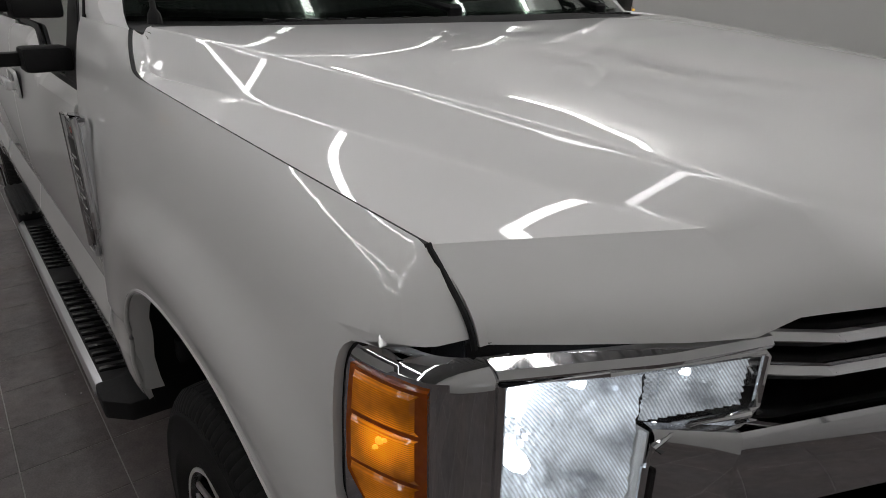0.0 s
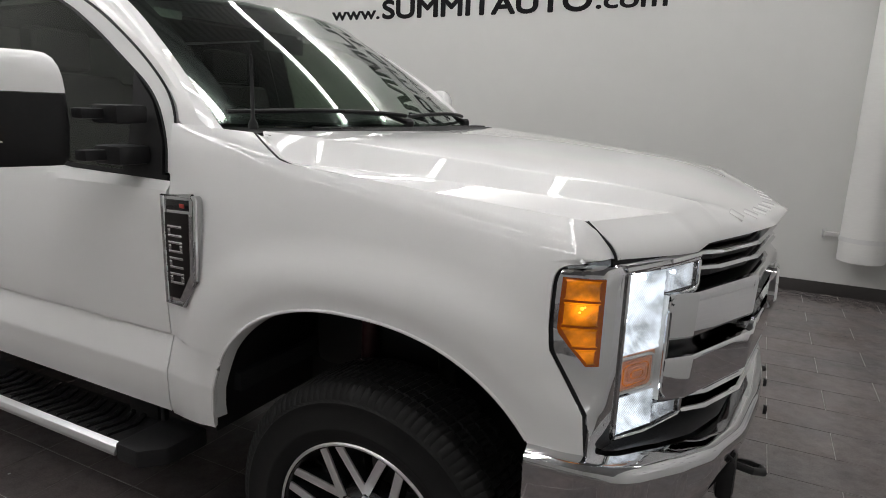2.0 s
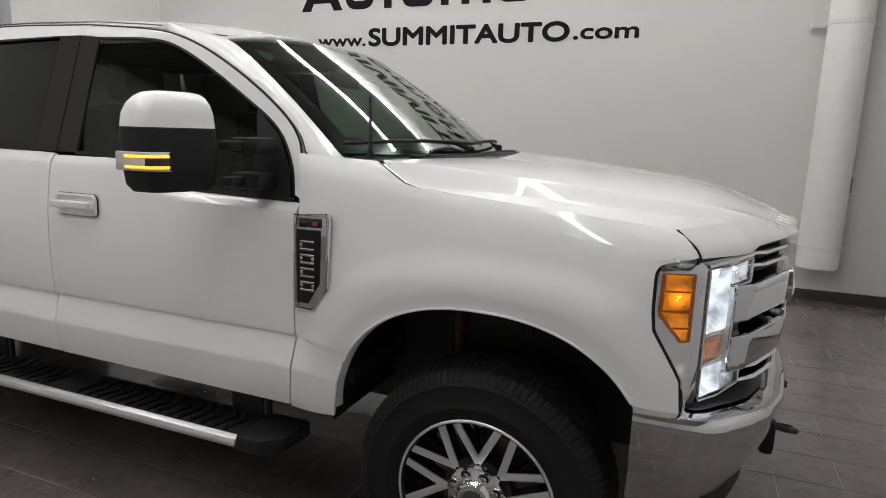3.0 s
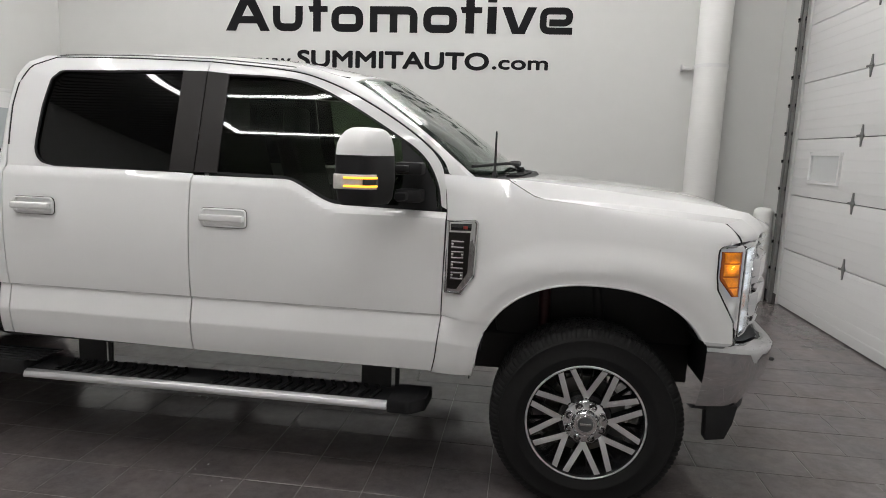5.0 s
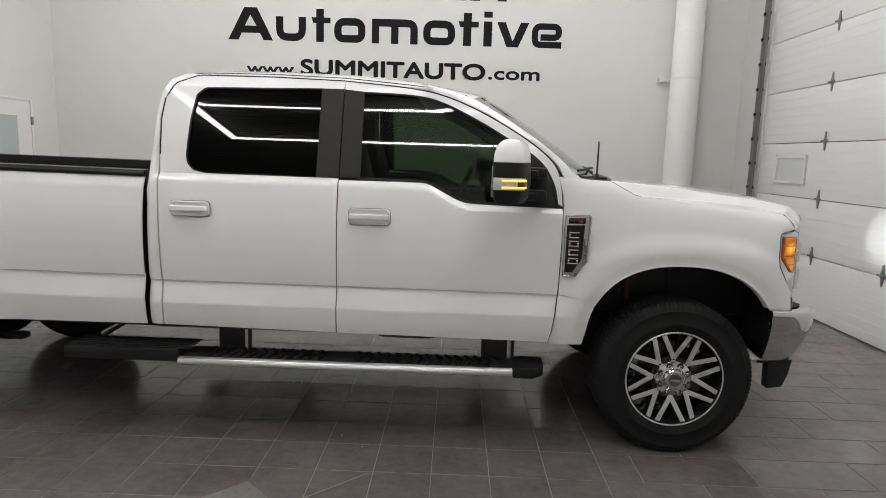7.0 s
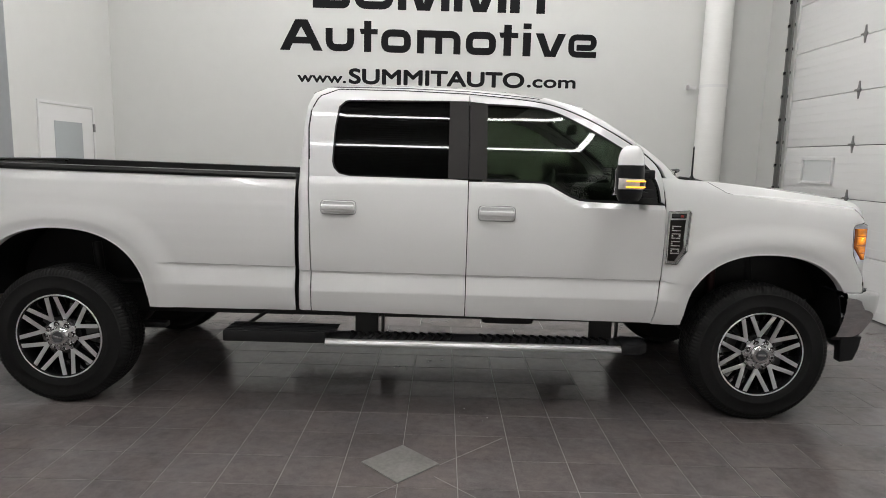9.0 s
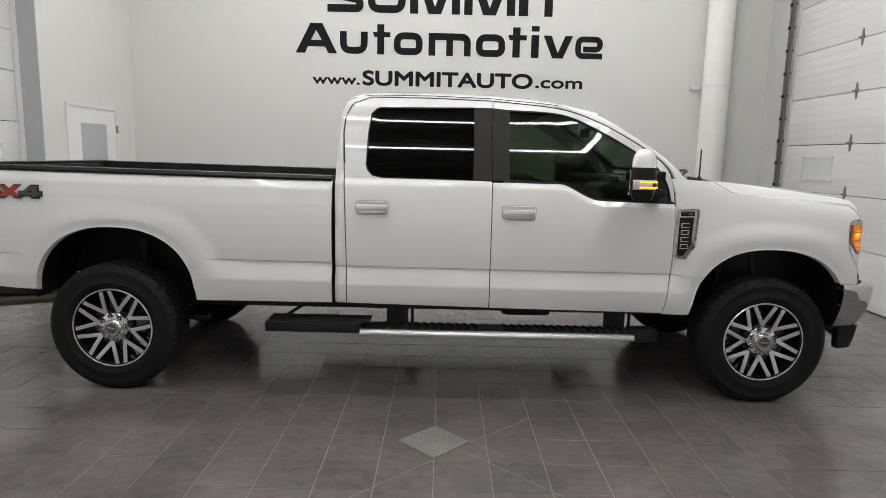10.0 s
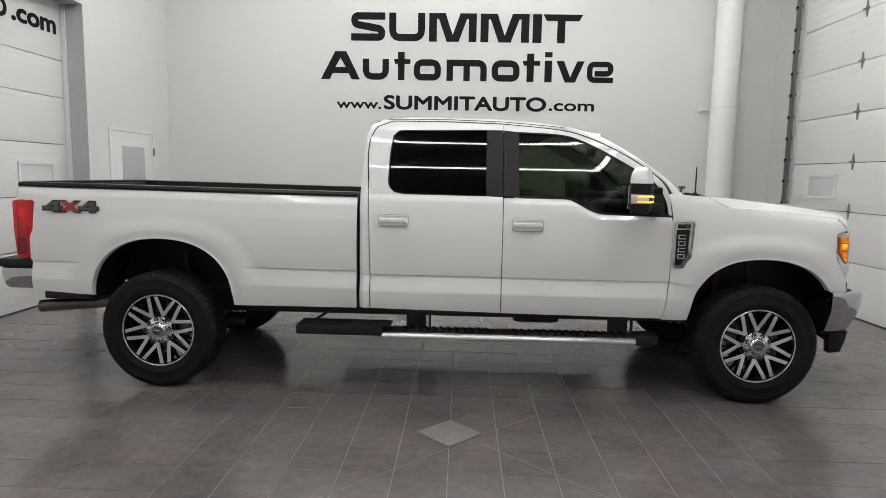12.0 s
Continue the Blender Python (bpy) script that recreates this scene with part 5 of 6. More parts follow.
def wheel(x, y, s, spin=0.0):
    """A wheel whose outer side faces along s."""
    def out(bm):
        if s < 0:
            bm.transform(Matrix.Diagonal((1, -1, 1, 1)))
            bmesh.ops.reverse_faces(bm, faces=bm.faces)
        bm.transform(Matrix.Rotation(spin, 4, "Y"))
        return bm
    # barrel and machined lip
    bm = lathe([(0.250, -0.11), (0.248, 0.06), (0.256, 0.095), (0.262, 0.108), (0.2635, 0.112), (0.270, 0.118), (0.272, 0.1245), (0.268, 0.128), (0.262, 0.126), (0.258, 0.118), (0.255, 0.106), (0.244, 0.07), (0.242, -0.11)], 72, "y", True)
    wh = part("wheel", out(bm), DARKALLOY, truck, "dark and machined alloy wheel")
    wh.location = (x, y, RT)
    part("rim_lip", out(lathe([(0.262, 0.111), (0.2735, 0.119), (0.2745, 0.126), (0.271, 0.1295), (0.265, 0.1275), (0.262, 0.119)], 72, "y", True)), ALLOY, wh, "bright machined rim edge")
    part("tyre", out(tyre_mesh()), RUBBER, wh, "black all-terrain tyre")
    part("brake_disc", out(lathe([(0.07, -0.02), (0.185, -0.02), (0.185, 0.01), (0.07, 0.01)], 48, "y", True)), DISC, wh)
    part("caliper", out(blocks([(0.07, 0.19, -0.05, 0.035, -0.10, 0.10)], 0.02)), ZINC, wh)
    for k in range(8):
        a0 = math.radians(90 + 45 * k)
        bm2, bm3 = bmesh.new(), bmesh.new()
        for sg in (-1, 1):
            ve = np.array((0.113 * math.cos(a0), 0.113 * math.sin(a0)))
            ar = a0 + sg * math.radians(16.4)
            en = np.array((0.262 * math.cos(ar), 0.262 * math.sin(ar)))
            d = (en - ve) / np.linalg.norm(en - ve)
            nrm = np.array((-d[1], d[0]))
            for bmx, hw, d0, d1 in ((bm2, 0.0130, 0.100, 0.1065), (bm3, 0.0138, 0.052, 0.0995)):
                pts = [ve - d * 0.004 - nrm * hw, en - nrm * hw, en + nrm * hw, ve - d * 0.004 + nrm * hw]
                sp = prism([tuple(p) for p in pts], d0, d1, "xz", 0.0015)
                for v in sp.verts:      # the face dishes inward to the hub
                    r = math.hypot(v.co.x, v.co.z)
                    v.co.y -= 0.016 * (1 - min(max((r - 0.10) / 0.15, 0), 1)) - 0.012 * min(max((r - 0.22) / 0.04, 0), 1)
                merge(bmx, sp)
        for off_ in (-1, 1):
            am_ = a0 + off_ * radians(22.5 / 2 + 1.0) * 0.55
            merge(bm3, prism([(0.150 * math.cos(am_) + 0.003 * math.sin(am_), 0.150 * math.sin(am_) - 0.003 * math.cos(am_)), (0.250 * math.cos(am_) + 0.003 * math.sin(am_), 0.250 * math.sin(am_) - 0.003 * math.cos(am_)),
                              (0.250 * math.cos(am_) - 0.003 * math.sin(am_), 0.250 * math.sin(am_) + 0.003 * math.cos(am_)), (0.150 * math.cos(am_) - 0.003 * math.sin(am_), 0.150 * math.sin(am_) + 0.003 * math.cos(am_))], 0.03, 0.066, "xz"))
        sp_ = part("spoke", out(bm3), DARKALLOY, wh)
        part("spoke_face", out(bm2), ALLOY, sp_, "machined spoke face")
    part("hub", out(lathe([(0.0, 0.02), (0.120, 0.02), (0.128, 0.06), (0.122, 0.086), (0.0, 0.086)], 40)), DARKALLOY, wh)
    cap = part("hub_cap", out(lathe([(0.0, 0.140), (0.040, 0.141), (0.052, 0.139), (0.058, 0.132), (0.064, 0.121), (0.090, 0.113), (0.099, 0.107), (0.102, 0.098), (0.102, 0.084), (0.0, 0.084)], 56)), HUBC, wh, "chrome hub cover")
    part("cap_badge", out(lathe([(0.0, 0.1430), (0.034, 0.1425), (0.036, 0.1395), (0.0, 0.1395)], 32)), GREYB, cap)
    part("cap_ring", out(lathe([(0.036, 0.1395), (0.0365, 0.1435), (0.0405, 0.1435), (0.042, 0.1395)], 40, closed=True)), CHROME, cap)
    part("badge_bar", out(block(-0.026, 0.026, 0.1427, 0.1442, -0.006, 0.006, 0.001)), HUBC, cap)
    for k in range(8):
        a = math.radians(22.5 + 45 * k)
        at = Matrix.Translation((0.080 * math.cos(a), 0, 0.080 * math.sin(a)))
        nut = lathe([(0.0, 0.128), (0.008, 0.128), (0.0105, 0.125), (0.0105, 0.104), (0.0, 0.102)], 6)
        nut.transform(at)
        part("lug_nut", out(nut), CHROME, wh)
        # flat dark disc round the nut in place of a sunk pit
        pit = lathe([(0.0, 0.1175), (0.0165, 0.1175), (0.0165, 0.100), (0.0, 0.100)], 18)
        pit.transform(at)
        part("nut_pit", out(pit), DARKALLOY, wh)
        well = lathe([(0.0160, 0.112), (0.0165, 0.1205), (0.0190, 0.1205), (0.0205, 0.112)], 18, closed=True)
        well.transform(at)
        part("nut_well", out(well), HUBC, wh)
    return wh


for x, spin in ((0.0, 0.0), (-4.47, 0.22)):
    for s in (-1, 1):
        wheel(x, s * 0.855, s, spin)

# wheel wells, chassis and axles
for s in (-1, 1):
    for a, x0, x1 in ((ARCH_F, -0.53, 0.53), (ARCH_R, -4.97, -3.89)):
        P = []
        for t in np.linspace(-0.02, math.pi + 0.02, 30):
            xx = a[0] + (a[2] + 0.015) * math.copysign(abs(math.cos(t)) ** (2 / 2.3), math.cos(t)) * (1.05 if math.cos(t) > 0 else 1)
            zz = a[1] + (a[3] + 0.012) * math.copysign(abs(math.sin(t)) ** (2 / 2.3), math.sin(t))
            P.append([(xx, s * w, zz) for w in (0.50, 0.75, 0.86, 0.88 if a is ARCH_F and xx > 0 and zz < 0.89 else min(0.985, (fender_w if a is ARCH_F else side_w)(xx, max(zz, 0.63)) - 0.018))])
        part("wheel_liner", sheet(P, (0, 0, -1), 0.006), BLACK, truck)
        inner = [(a[0] + (a[2] + 0.01) * math.copysign(abs(math.cos(t)) ** (2 / 2.3), math.cos(t)), a[1] + 0.08 + (a[3] - 0.08) * abs(math.sin(t)) ** (2 / 2.3)) for t in np.linspace(0, math.pi, 24)]
        part("liner_back", prism(inner, s * 0.505, s * 0.515, "xz"), BLACK, truck)
        # painted lip of the arch
        P = []
        for t in np.linspace(0.0, math.pi, 50):
            xx = a[0] + a[2] * math.copysign(abs(math.cos(t)) ** (2 / 2.3), math.cos(t)) * (1.05 if math.cos(t) > 0 else 1)
            zz = a[1] + a[3] * abs(math.sin(t)) ** (2 / 2.3)
            if zz < (0.70 if a is ARCH_R else (0.86 if xx > 0 else 0.63)):
                continue
            fw = fender_w if a is ARCH_F else side_w
            P.append([(xx, s * (fw(xx, zz + 0.002) - 0.006), zz + 0.001), (xx * 0.997 + a[0] * 0.003, s * (fw(xx, zz) - 0.015), zz - 0.004), (xx * 0.99 + a[0] * 0.01, s * (fw(xx, zz) - 0.05), zz - 0.006)])
        part("arch_lip", sheet(P, (0, s, 0), 0.003), PAINT, truck)
    part("frame_rail", block(-5.35, 0.55, min(s * 0.42, s * 0.50), max(s * 0.42, s * 0.50), 0.50, 0.70, 0.01), FRAMEB, truck)
    part("sill", block(-2.92, -0.62, min(s * 0.55, s * 0.95), max(s * 0.55, s * 0.95), 0.63, 0.70, 0.01), FRAMEB, truck)
    for xa in (0.0, -4.47):
        part("shock_absorber", tube([(xa + 0.12, s * 0.62, 0.40), (xa + 0.05, s * 0.58, 1.0)], 0.03, 12), FRAMEB, truck)
        if xa > -1:
            part("steering_damper", tube([(xa - 0.19, s * 0.64, 0.66), (xa - 0.20, s * 0.62, 0.80), (xa - 0.205, s * 0.61, 0.985)], 0.030, 14), SHOCKR, truck, "dark red damper body")
        part("leaf_spring" if xa < -1 else "coil_spring", block(xa - 0.5, xa + 0.5, min(s * 0.5, s * 0.58), max(s * 0.5, s * 0.58), 0.40, 0.44, 0.01) if xa < -1 else lathe([(0.06, 0.55), (0.07, 0.6), (0.06, 0.65), (0.07, 0.7), (0.06, 0.75), (0.07, 0.8)], 16, "z"), FRAMEB, truck)
for xa in (0.0, -4.47):
    part("axle", tube([(xa, -0.75, RT), (xa, 0.75, RT)], 0.05, 14), FRAMEB, truck)
    part("differential", lathe([(0.05, -0.2), (0.15, -0.1), (0.17, 0.0), (0.15, 0.1), (0.05, 0.2)], 20), FRAMEB, truck).location = (xa, 0.15 if xa == 0 else 0, RT)
part("underbody", block(-2.9, 0.55, -0.42, 0.42, 0.55, 0.72, 0.02), FRAMEB, truck)
part("engine_bay", block(-0.45, 0.58, -0.60, 0.60, 0.72, 1.30, 0.05), FRAMEB, truck)
part("transfer_case", blocks([(-1.75, -1.35, -0.35, 0.25, 0.42, 0.60)], 0.05), FRAMEB, truck)
part("fuel_tank", block(-4.0, -2.4, 0.10, 0.55, 0.45, 0.70, 0.05), FRAMEB, truck)

# ---- the front: lamps, grille, bumper ----
NOSE = pl((0, 0.925), (0.2, 0.915), (0.36, 0.885), (0.5, 0.845), (0.64, 0.768), (0.75, 0.720), (0.886, 0.640), (0.93, 0.610), (1.0, 0.57))


def nose_sheet(w0, w1, z0, z1, back, nw=12, nz=4, thick=0.006):
    P = [[(float(NOSE(abs(w))) - back, w, z) for z in np.linspace(z0, z1, nz)] for w in np.linspace(w0, w1, nw)]
    return sheet(P, (1, 0, 0), thick)


def on_nose(p, s, lift=0.0):
    return (float(NOSE(p[0])) + lift, s * p[0], p[1])


SIDE_PLAN = pl(*eased([(0.470, 0.981), (0.53, 0.970), (0.575, 0.957), (0.604, 0.944), (0.622, 0.924), (0.634, 0.902), (0.6402, 0.886)], 2))


def side_plan(z):
    """Plan of the lamp's side at height z, from the fender round the corner to the lens: x and half width."""
    xf = float(FEND_FRONT(min(z, 1.282))) + 0.009
    dz = fender_w(xf - 0.009, min(z, 1.28)) - 0.008 - float(SIDE_PLAN(xf))
    xs = np.concatenate([np.linspace(xf, 0.60, 8), np.linspace(0.605, 0.6402, 12)])
    return np.array([(x, float(SIDE_PLAN(x)) + dz * ((0.6402 - x) / (0.6402 - xf)) ** 1.5) for x in xs])


for s in (-1, 1):
    hl = part("headlamp", nose_sheet(s * 0.65, s * 0.900, 0.865, 1.285, 0.075), GLOSSB, truck, "lit headlamp with clear lens and chrome bezel")
    # lens, over three fields
    bm = bmesh.new()
    for w0, w1, z0, z1 in ((0.757, 0.886, 0.872, 1.268), (0.652, 0.757, 1.203, 1.272), (0.665, 0.757, 0.874, 0.936)):
        merge(bm, nose_sheet(s * w0, s * w1, z0, z1, -0.004, 8, 8, 0.003))
    part("lens", bm, CLEAR, hl, "clear lens")
    # reflectors with fine ribs, given a glow of their own for the bulbs' light
    for w0, w1, z0, z1, bowl, mat in ((0.762, 0.884, 1.072, 1.266, 0.050, OPTIC), (0.656, 0.760, 1.208, 1.270, 0.022, OPTIC2), (0.762, 0.884, 0.876, 0.968, 0.042, OPTIC), (0.668, 0.760, 0.878, 0.932, 0.022, OPTIC2)):
        P = []
        for f in np.linspace(0, 1, 33):
            w = w0 + (w1 - w0) * f
            row = []
            for g in np.linspace(0, 1, 25):
                e = max(abs(2 * f - 1), abs(2 * g - 1))
                rib = 0.0014 * ((int(f * 32) + int(g * 24)) % 3)
                row.append((float(NOSE(w)) - 0.006 - bowl * (1 - e ** 2.5) - rib, s * w, z0 + (z1 - z0) * g))
            P.append(row)
        part("reflector", sheet(P, (1, 0, 0)), mat, hl, sharp=8)
    for w, z, r in ((0.852, 1.222, 0.013), (0.845, 1.150, 0.011), (0.852, 0.925, 0.013), (0.80, 1.245, 0.008), (0.70, 1.245, 0.006)):
        bulb = lathe([(0.0, 0.012), (r * 0.6, 0.010), (r, 0.0), (r, -0.02), (0.0, -0.02)], 20, "x")
        bulb.transform(Matrix.Translation((float(NOSE(w)) - 0.034, s * w, z)))
        part("bulb", bulb, LAMP, hl, "glowing white lamp")
    # turn signal: nested rounded ribs in a clear frame
    sg = part("turn_signal", sheet([[(float(NOSE(w)) - 0.014, s * w, z) for z in np.linspace(0.974, 1.066, 9)] for w in np.linspace(0.762, 0.886, 15)], (1, 0, 0), 0.01), PEACH, hl, "pale amber turn signal")
    for k in range(5):
        d = 0.008 * k
        ring = [(float(NOSE(w)) - 0.010 + 0.0015 * k, s * w, z) for w, z in rounded(0.768 + d * 1.2, 0.880 - d * 1.2, 0.979 + d, 1.061 - d, max(0.016 - 0.002 * k, 0.006), 4)]
        part("signal_rib", tube(ring + ring[:1], 0.0018 if k else 0.004, 6, False), AMBERL if k in (2, 4) else (CLEAR2 if k == 0 else PEACH), sg)
    P = [[(float(NOSE(0.757)) + d, s * 0.757, z) for d in (-0.07, -0.03, 0.002)] for z in np.linspace(0.938, 1.20, 8)]
    part("lens_return", sheet(P, (0, -s, 0), 0.003), CLEAR2, hl, "clear inner edge of the lens")
    cs = [(0.886, 0.874), (0.886, 1.268), (0.80, 1.271), (0.654, 1.275), (0.650, 1.270), (0.650, 1.212), (0.655, 1.204), (0.715, 1.200), (0.738, 1.195), (0.752, 1.183), (0.757, 1.16), (0.757, 0.965), (0.750, 0.948), (0.735, 0.938), (0.668, 0.934), (0.664, 0.928), (0.664, 0.880), (0.672, 0.874), (0.80, 0.868)]
    part("bezel", tube([on_nose(p, s, 0.003) for p in cs + cs[:1]], 0.0045, 8, False), CHROME, hl, "thin chrome bezel")
    part("bezel_seal", tube([on_nose((p[0] - 0.009, p[1] - (0.008 if p[1] > 1.1 else -0.008)), s, -0.002) for p in cs[5:16]], 0.008, 8, True), GLOSSB, hl)
    # chrome band over the lens and foot below it
    P = [[(float(NOSE(w)) + dx, s * w, float(np.interp(w, (0.648, 0.89), (1.280, 1.272))) + dz) for dx, dz in ((0.004, -0.002), (0.006, 0.003), (0.002, 0.011), (-0.014, 0.016))] for w in np.linspace(0.648, 0.89, 14)]
    part("lamp_brow", sheet(P, (1, 0, 0.6), 0.004), CHROME, hl, "chrome band over the lens")
    # chrome side of the lamp with the amber marker
    P = []
    for z in np.concatenate([np.linspace(0.862, 1.262, 34), (1.272, 1.280, 1.285, 1.288)]):
        back = 0.0 if z < 1.27 else 0.02 * ((z - 1.27) / 0.018) ** 2
        P.append([(x - back * 0.5, s * (w - back), z) for x, w in side_plan(z)])
    part("lamp_side", sheet(P, (0.3, s, 0), 0.006), CHROME, hl, "chrome lamp side")

    def on_side(x, z, lift):
        pl_ = side_plan(z)
        return (x, s * (float(np.interp(x, pl_[:, 0], pl_[:, 1])) + lift), z)
    left = pl((1.066, 0.584), (1.145, 0.518), (1.264, 0.520))
    P = [[on_side(left(z) + (0.608 - left(z)) * f, z, 0.006) for f in np.linspace(0, 1, 8)] for z in np.linspace(1.068, 1.264, 17)]
    am = part("side_marker", sheet(P, (0, s, 0), 0.01), AMBERD, hl, "lit amber side marker")
    for z0, z1 in ((1.073, 1.107), (1.112, 1.154), (1.159, 1.211), (1.216, 1.260)):
        P = []
        for zz, in_, lf in ((z0, 0.0, 0.006), (z0 + 0.004, 0.004, 0.0105), (z1 - 0.004, 0.004, 0.0105), (z1, 0.0, 0.006)):
            a, b = float(left(zz)) + 0.006 + in_, 0.602 - in_
            P.append([on_side(a, zz, 0.006)] + [on_side(a + (b - a) * f, zz, lf) for f in np.linspace(0.02, 0.98, 6)] + [on_side(b, zz, 0.006)])
        part("marker_rib", sheet(P, (0, s, 0)), AMBERL, am, sharp=10)
    for x_, z_, r_ in ((0.566, 1.200, 0.005), (0.562, 1.191, 0.003), (0.572, 1.203, 0.003)):
        c = on_side(x_, z_, 0.009)
        bulb = lathe([(0.0, 0.006), (r_ * 0.7, 0.004), (r_, 0.0), (0.0, -0.004)], 10)
        if s < 0:
            bulb.transform(Matrix.Diagonal((1, -1, 1, 1)))
        bulb.transform(Matrix.Translation(c))
        part("marker_bulb", bulb, AMBERON, am, "glowing amber bulb")
    # black gap round the lamp
    P = [[(float(FEND_FRONT(z)) - 0.004, s * (fender_w(min(float(FEND_FRONT(z)), 0.6), z) - 0.011), z), (float(FEND_FRONT(z)) + 0.012, s * (fender_w(min(float(FEND_FRONT(z)), 0.6), z) - 0.013), z)] for z in np.linspace(0.86, 1.282, 30)]
    part("lamp_seal", sheet(P, (0.2, s, 0), 0.01), BLACK, hl)
for w0, w1 in ((-0.90, -0.655), (0.655, 0.90)):
    part("lamp_top_seal", nose_sheet(w0, w1, 1.272, 1.300, 0.022, 10, 3), BLACK, truck)

# grille
grille = part("grille", nose_sheet(-0.76, 0.76, 0.84, 1.325, 0.085, 30, 6, 0.01), GLOSSB, truck, "black grille with two chrome bars")


BAR_X = pl((0, 0.925), (0.40, 0.876), (0.69, 0.750), (0.76, 0.716))


def bar(z0, z1, wmax, out0, name, mat, label="", tilt=0.0, rise0=0.0, rise1=0.0):
    """A bar across the grille; rise0 and rise1 lift its lower and upper edge in the middle."""
    P = []
    end = wmax - 0.062
    ws = [w for w in np.linspace(0, end - 0.02, 15)] + [0.375, 0.398, 0.402, 0.425, end - 0.008, end - 0.001, end + 0.003, end + 0.02, wmax - 0.02, wmax]
    ws = np.unique(np.round(np.concatenate([ws, -np.array(ws)]), 4))
    for w in ws:
        g = abs(w)
        k = 0.0 if g < end else -0.026 * ((g - end) / 0.062)
        x = float(BAR_X(g)) + k
        m_ = min(max((0.402 - g) / 0.02, 0), 1)
        a, b = z0 + rise0 * m_, z1 + rise1 * m_
        h = min(0.012, (b - a) * 0.3)
        prof = [(out0 - 0.014 - tilt, b), (out0 - 0.004 - tilt, b - h * 0.2), (out0 - tilt, b - h * 0.6), (out0 + 0.001 - tilt, b - h), (out0 + 0.0015 - tilt / 2, (a + b) / 2),
                (out0 + 0.001, a + h), (out0, a + h * 0.6), (out0 - 0.004, a + h * 0.2), (out0 - 0.014, a)]
        P.append([(x - 0.07, w, b)] + [(x + o, w, z) for o, z in prof] + [(x - 0.07, w, a)])
    bm = sheet(P, (1, 0, 0))
    return part(name, bm, mat, grille, label, sharp=12)


bar(1.083, 1.203, 0.752, 0.024, "chrome_bar", CHROME, "broad chrome grille bar", -0.003, 0.026, 0.0)
bar(0.925, 1.045, 0.757, 0.024, "chrome_bar", CHROME, "broad chrome grille bar", -0.009, 0.0, 0.018)
for z, wm in ((1.287, 0.655), (1.249, 0.655), (0.912, 0.64), (0.868, 0.635)):
    bar(z - 0.007, z + 0.007, wm, 0.018, "grille_strip", CHROME, "thin chrome strip", 0.006)
for z in (1.306, 1.268, 1.228):
    bar(z - 0.009, z + 0.009, 0.64, -0.012, "grille_slat", BLACK)
em = lathe([(0.0, 0.020), (0.84, 0.020), (0.90, 0.026), (1.0, 0.018), (1.0, 0.0)], 40, "x")
em.transform(Matrix.Translation((0.938, 0, 1.085)) @ Matrix.Diagonal((1, 0.155, 0.078, 1)))
part("emblem", em, CHROME, grille, "oval emblem")
em = lathe([(0.0, 0.024), (0.80, 0.023), (0.82, 0.015)], 40, "x")
em.transform(Matrix.Translation((0.938, 0, 1.085)) @ Matrix.Diagonal((1, 0.155, 0.078, 1)))
part("emblem_field", em, material("dark_emblem", (0.012, 0.016, 0.03), 0.15, coat=0.6), grille)

# raised plain blocks along the nose of the hood
for k in range(9):
    y = -0.507 + 0.104 * k + (0.07 if k > 4 else 0) + 0.035
    a, b, c = nose_at(y, 0.28), nose_at(y, 0.60), nose_at(y + 0.03, 0.44)
    mid_ = nose_at(y, 0.44)
    uz, uy = Vector(a - b).normalized(), Vector(c - mid_).normalized()
    ux = uy.cross(uz).normalized()
    uy = uz.cross(ux)
    bm = block(-0.008, 0.0014, -0.031, 0.031, -0.019, 0.019, 0.0012)
    bm.transform(Matrix.Translation(mid_) @ Matrix((ux, uy, uz)).transposed().to_4x4())
    part("nose_block", bm, PAINT, hood)

# front bumper
PLAN = resample([(0.478, 1.034), (0.60, 1.022), (0.68, 1.000), (0.72, 0.965), (0.80, 0.86), (0.865, 0.72), (0.925, 0.50), (0.955, 0.25), (0.965, 0.0)], 40)


def bumper_mesh(sections, close_x=1.0):
    P = []
    full = np.concatenate([PLAN * (1, -1), PLAN[-2::-1]])
    for i, (x, y) in enumerate(full):
        a, b = full[max(i - 1, 0)], full[min(i + 1, len(full) - 1)]
        d = (b - a) / np.linalg.norm(b - a)
        nrm = np.array((d[1], -d[0]))
        if nrm @ np.array((x - 0.2, y)) < 0:
            nrm = -nrm
        f = min(i, len(full) - 1 - i) / (len(PLAN) - 1)
        P.append([(x + nrm[0] * o(f), y + nrm[1] * o(f), z(f)) for o, z in sections])
    return sheet(P, (1, 0, 0))


top = pl((0, 0.866), (0.3, 0.850), (0.45, 0.822), (0.6, 0.80), (1, 0.795))
bot = pl((0, 0.548), (0.3, 0.545), (0.6, 0.56), (1, 0.56))
SECTION = [(-0.085, 0.004), (-0.030, 0.002), (-0.014, -0.002), (-0.004, -0.010), (0.0, -0.022), (0.0, -0.030), (-0.002, -0.045)]
SECTION_LOW = [(-0.004, 0.76), (-0.010, 0.73), (-0.019, 0.70), (-0.031, 0.67), (-0.046, 0.64), (-0.062, 0.61), (-0.076, 0.585), (-0.090, 0.566), (-0.115, 0.556)]
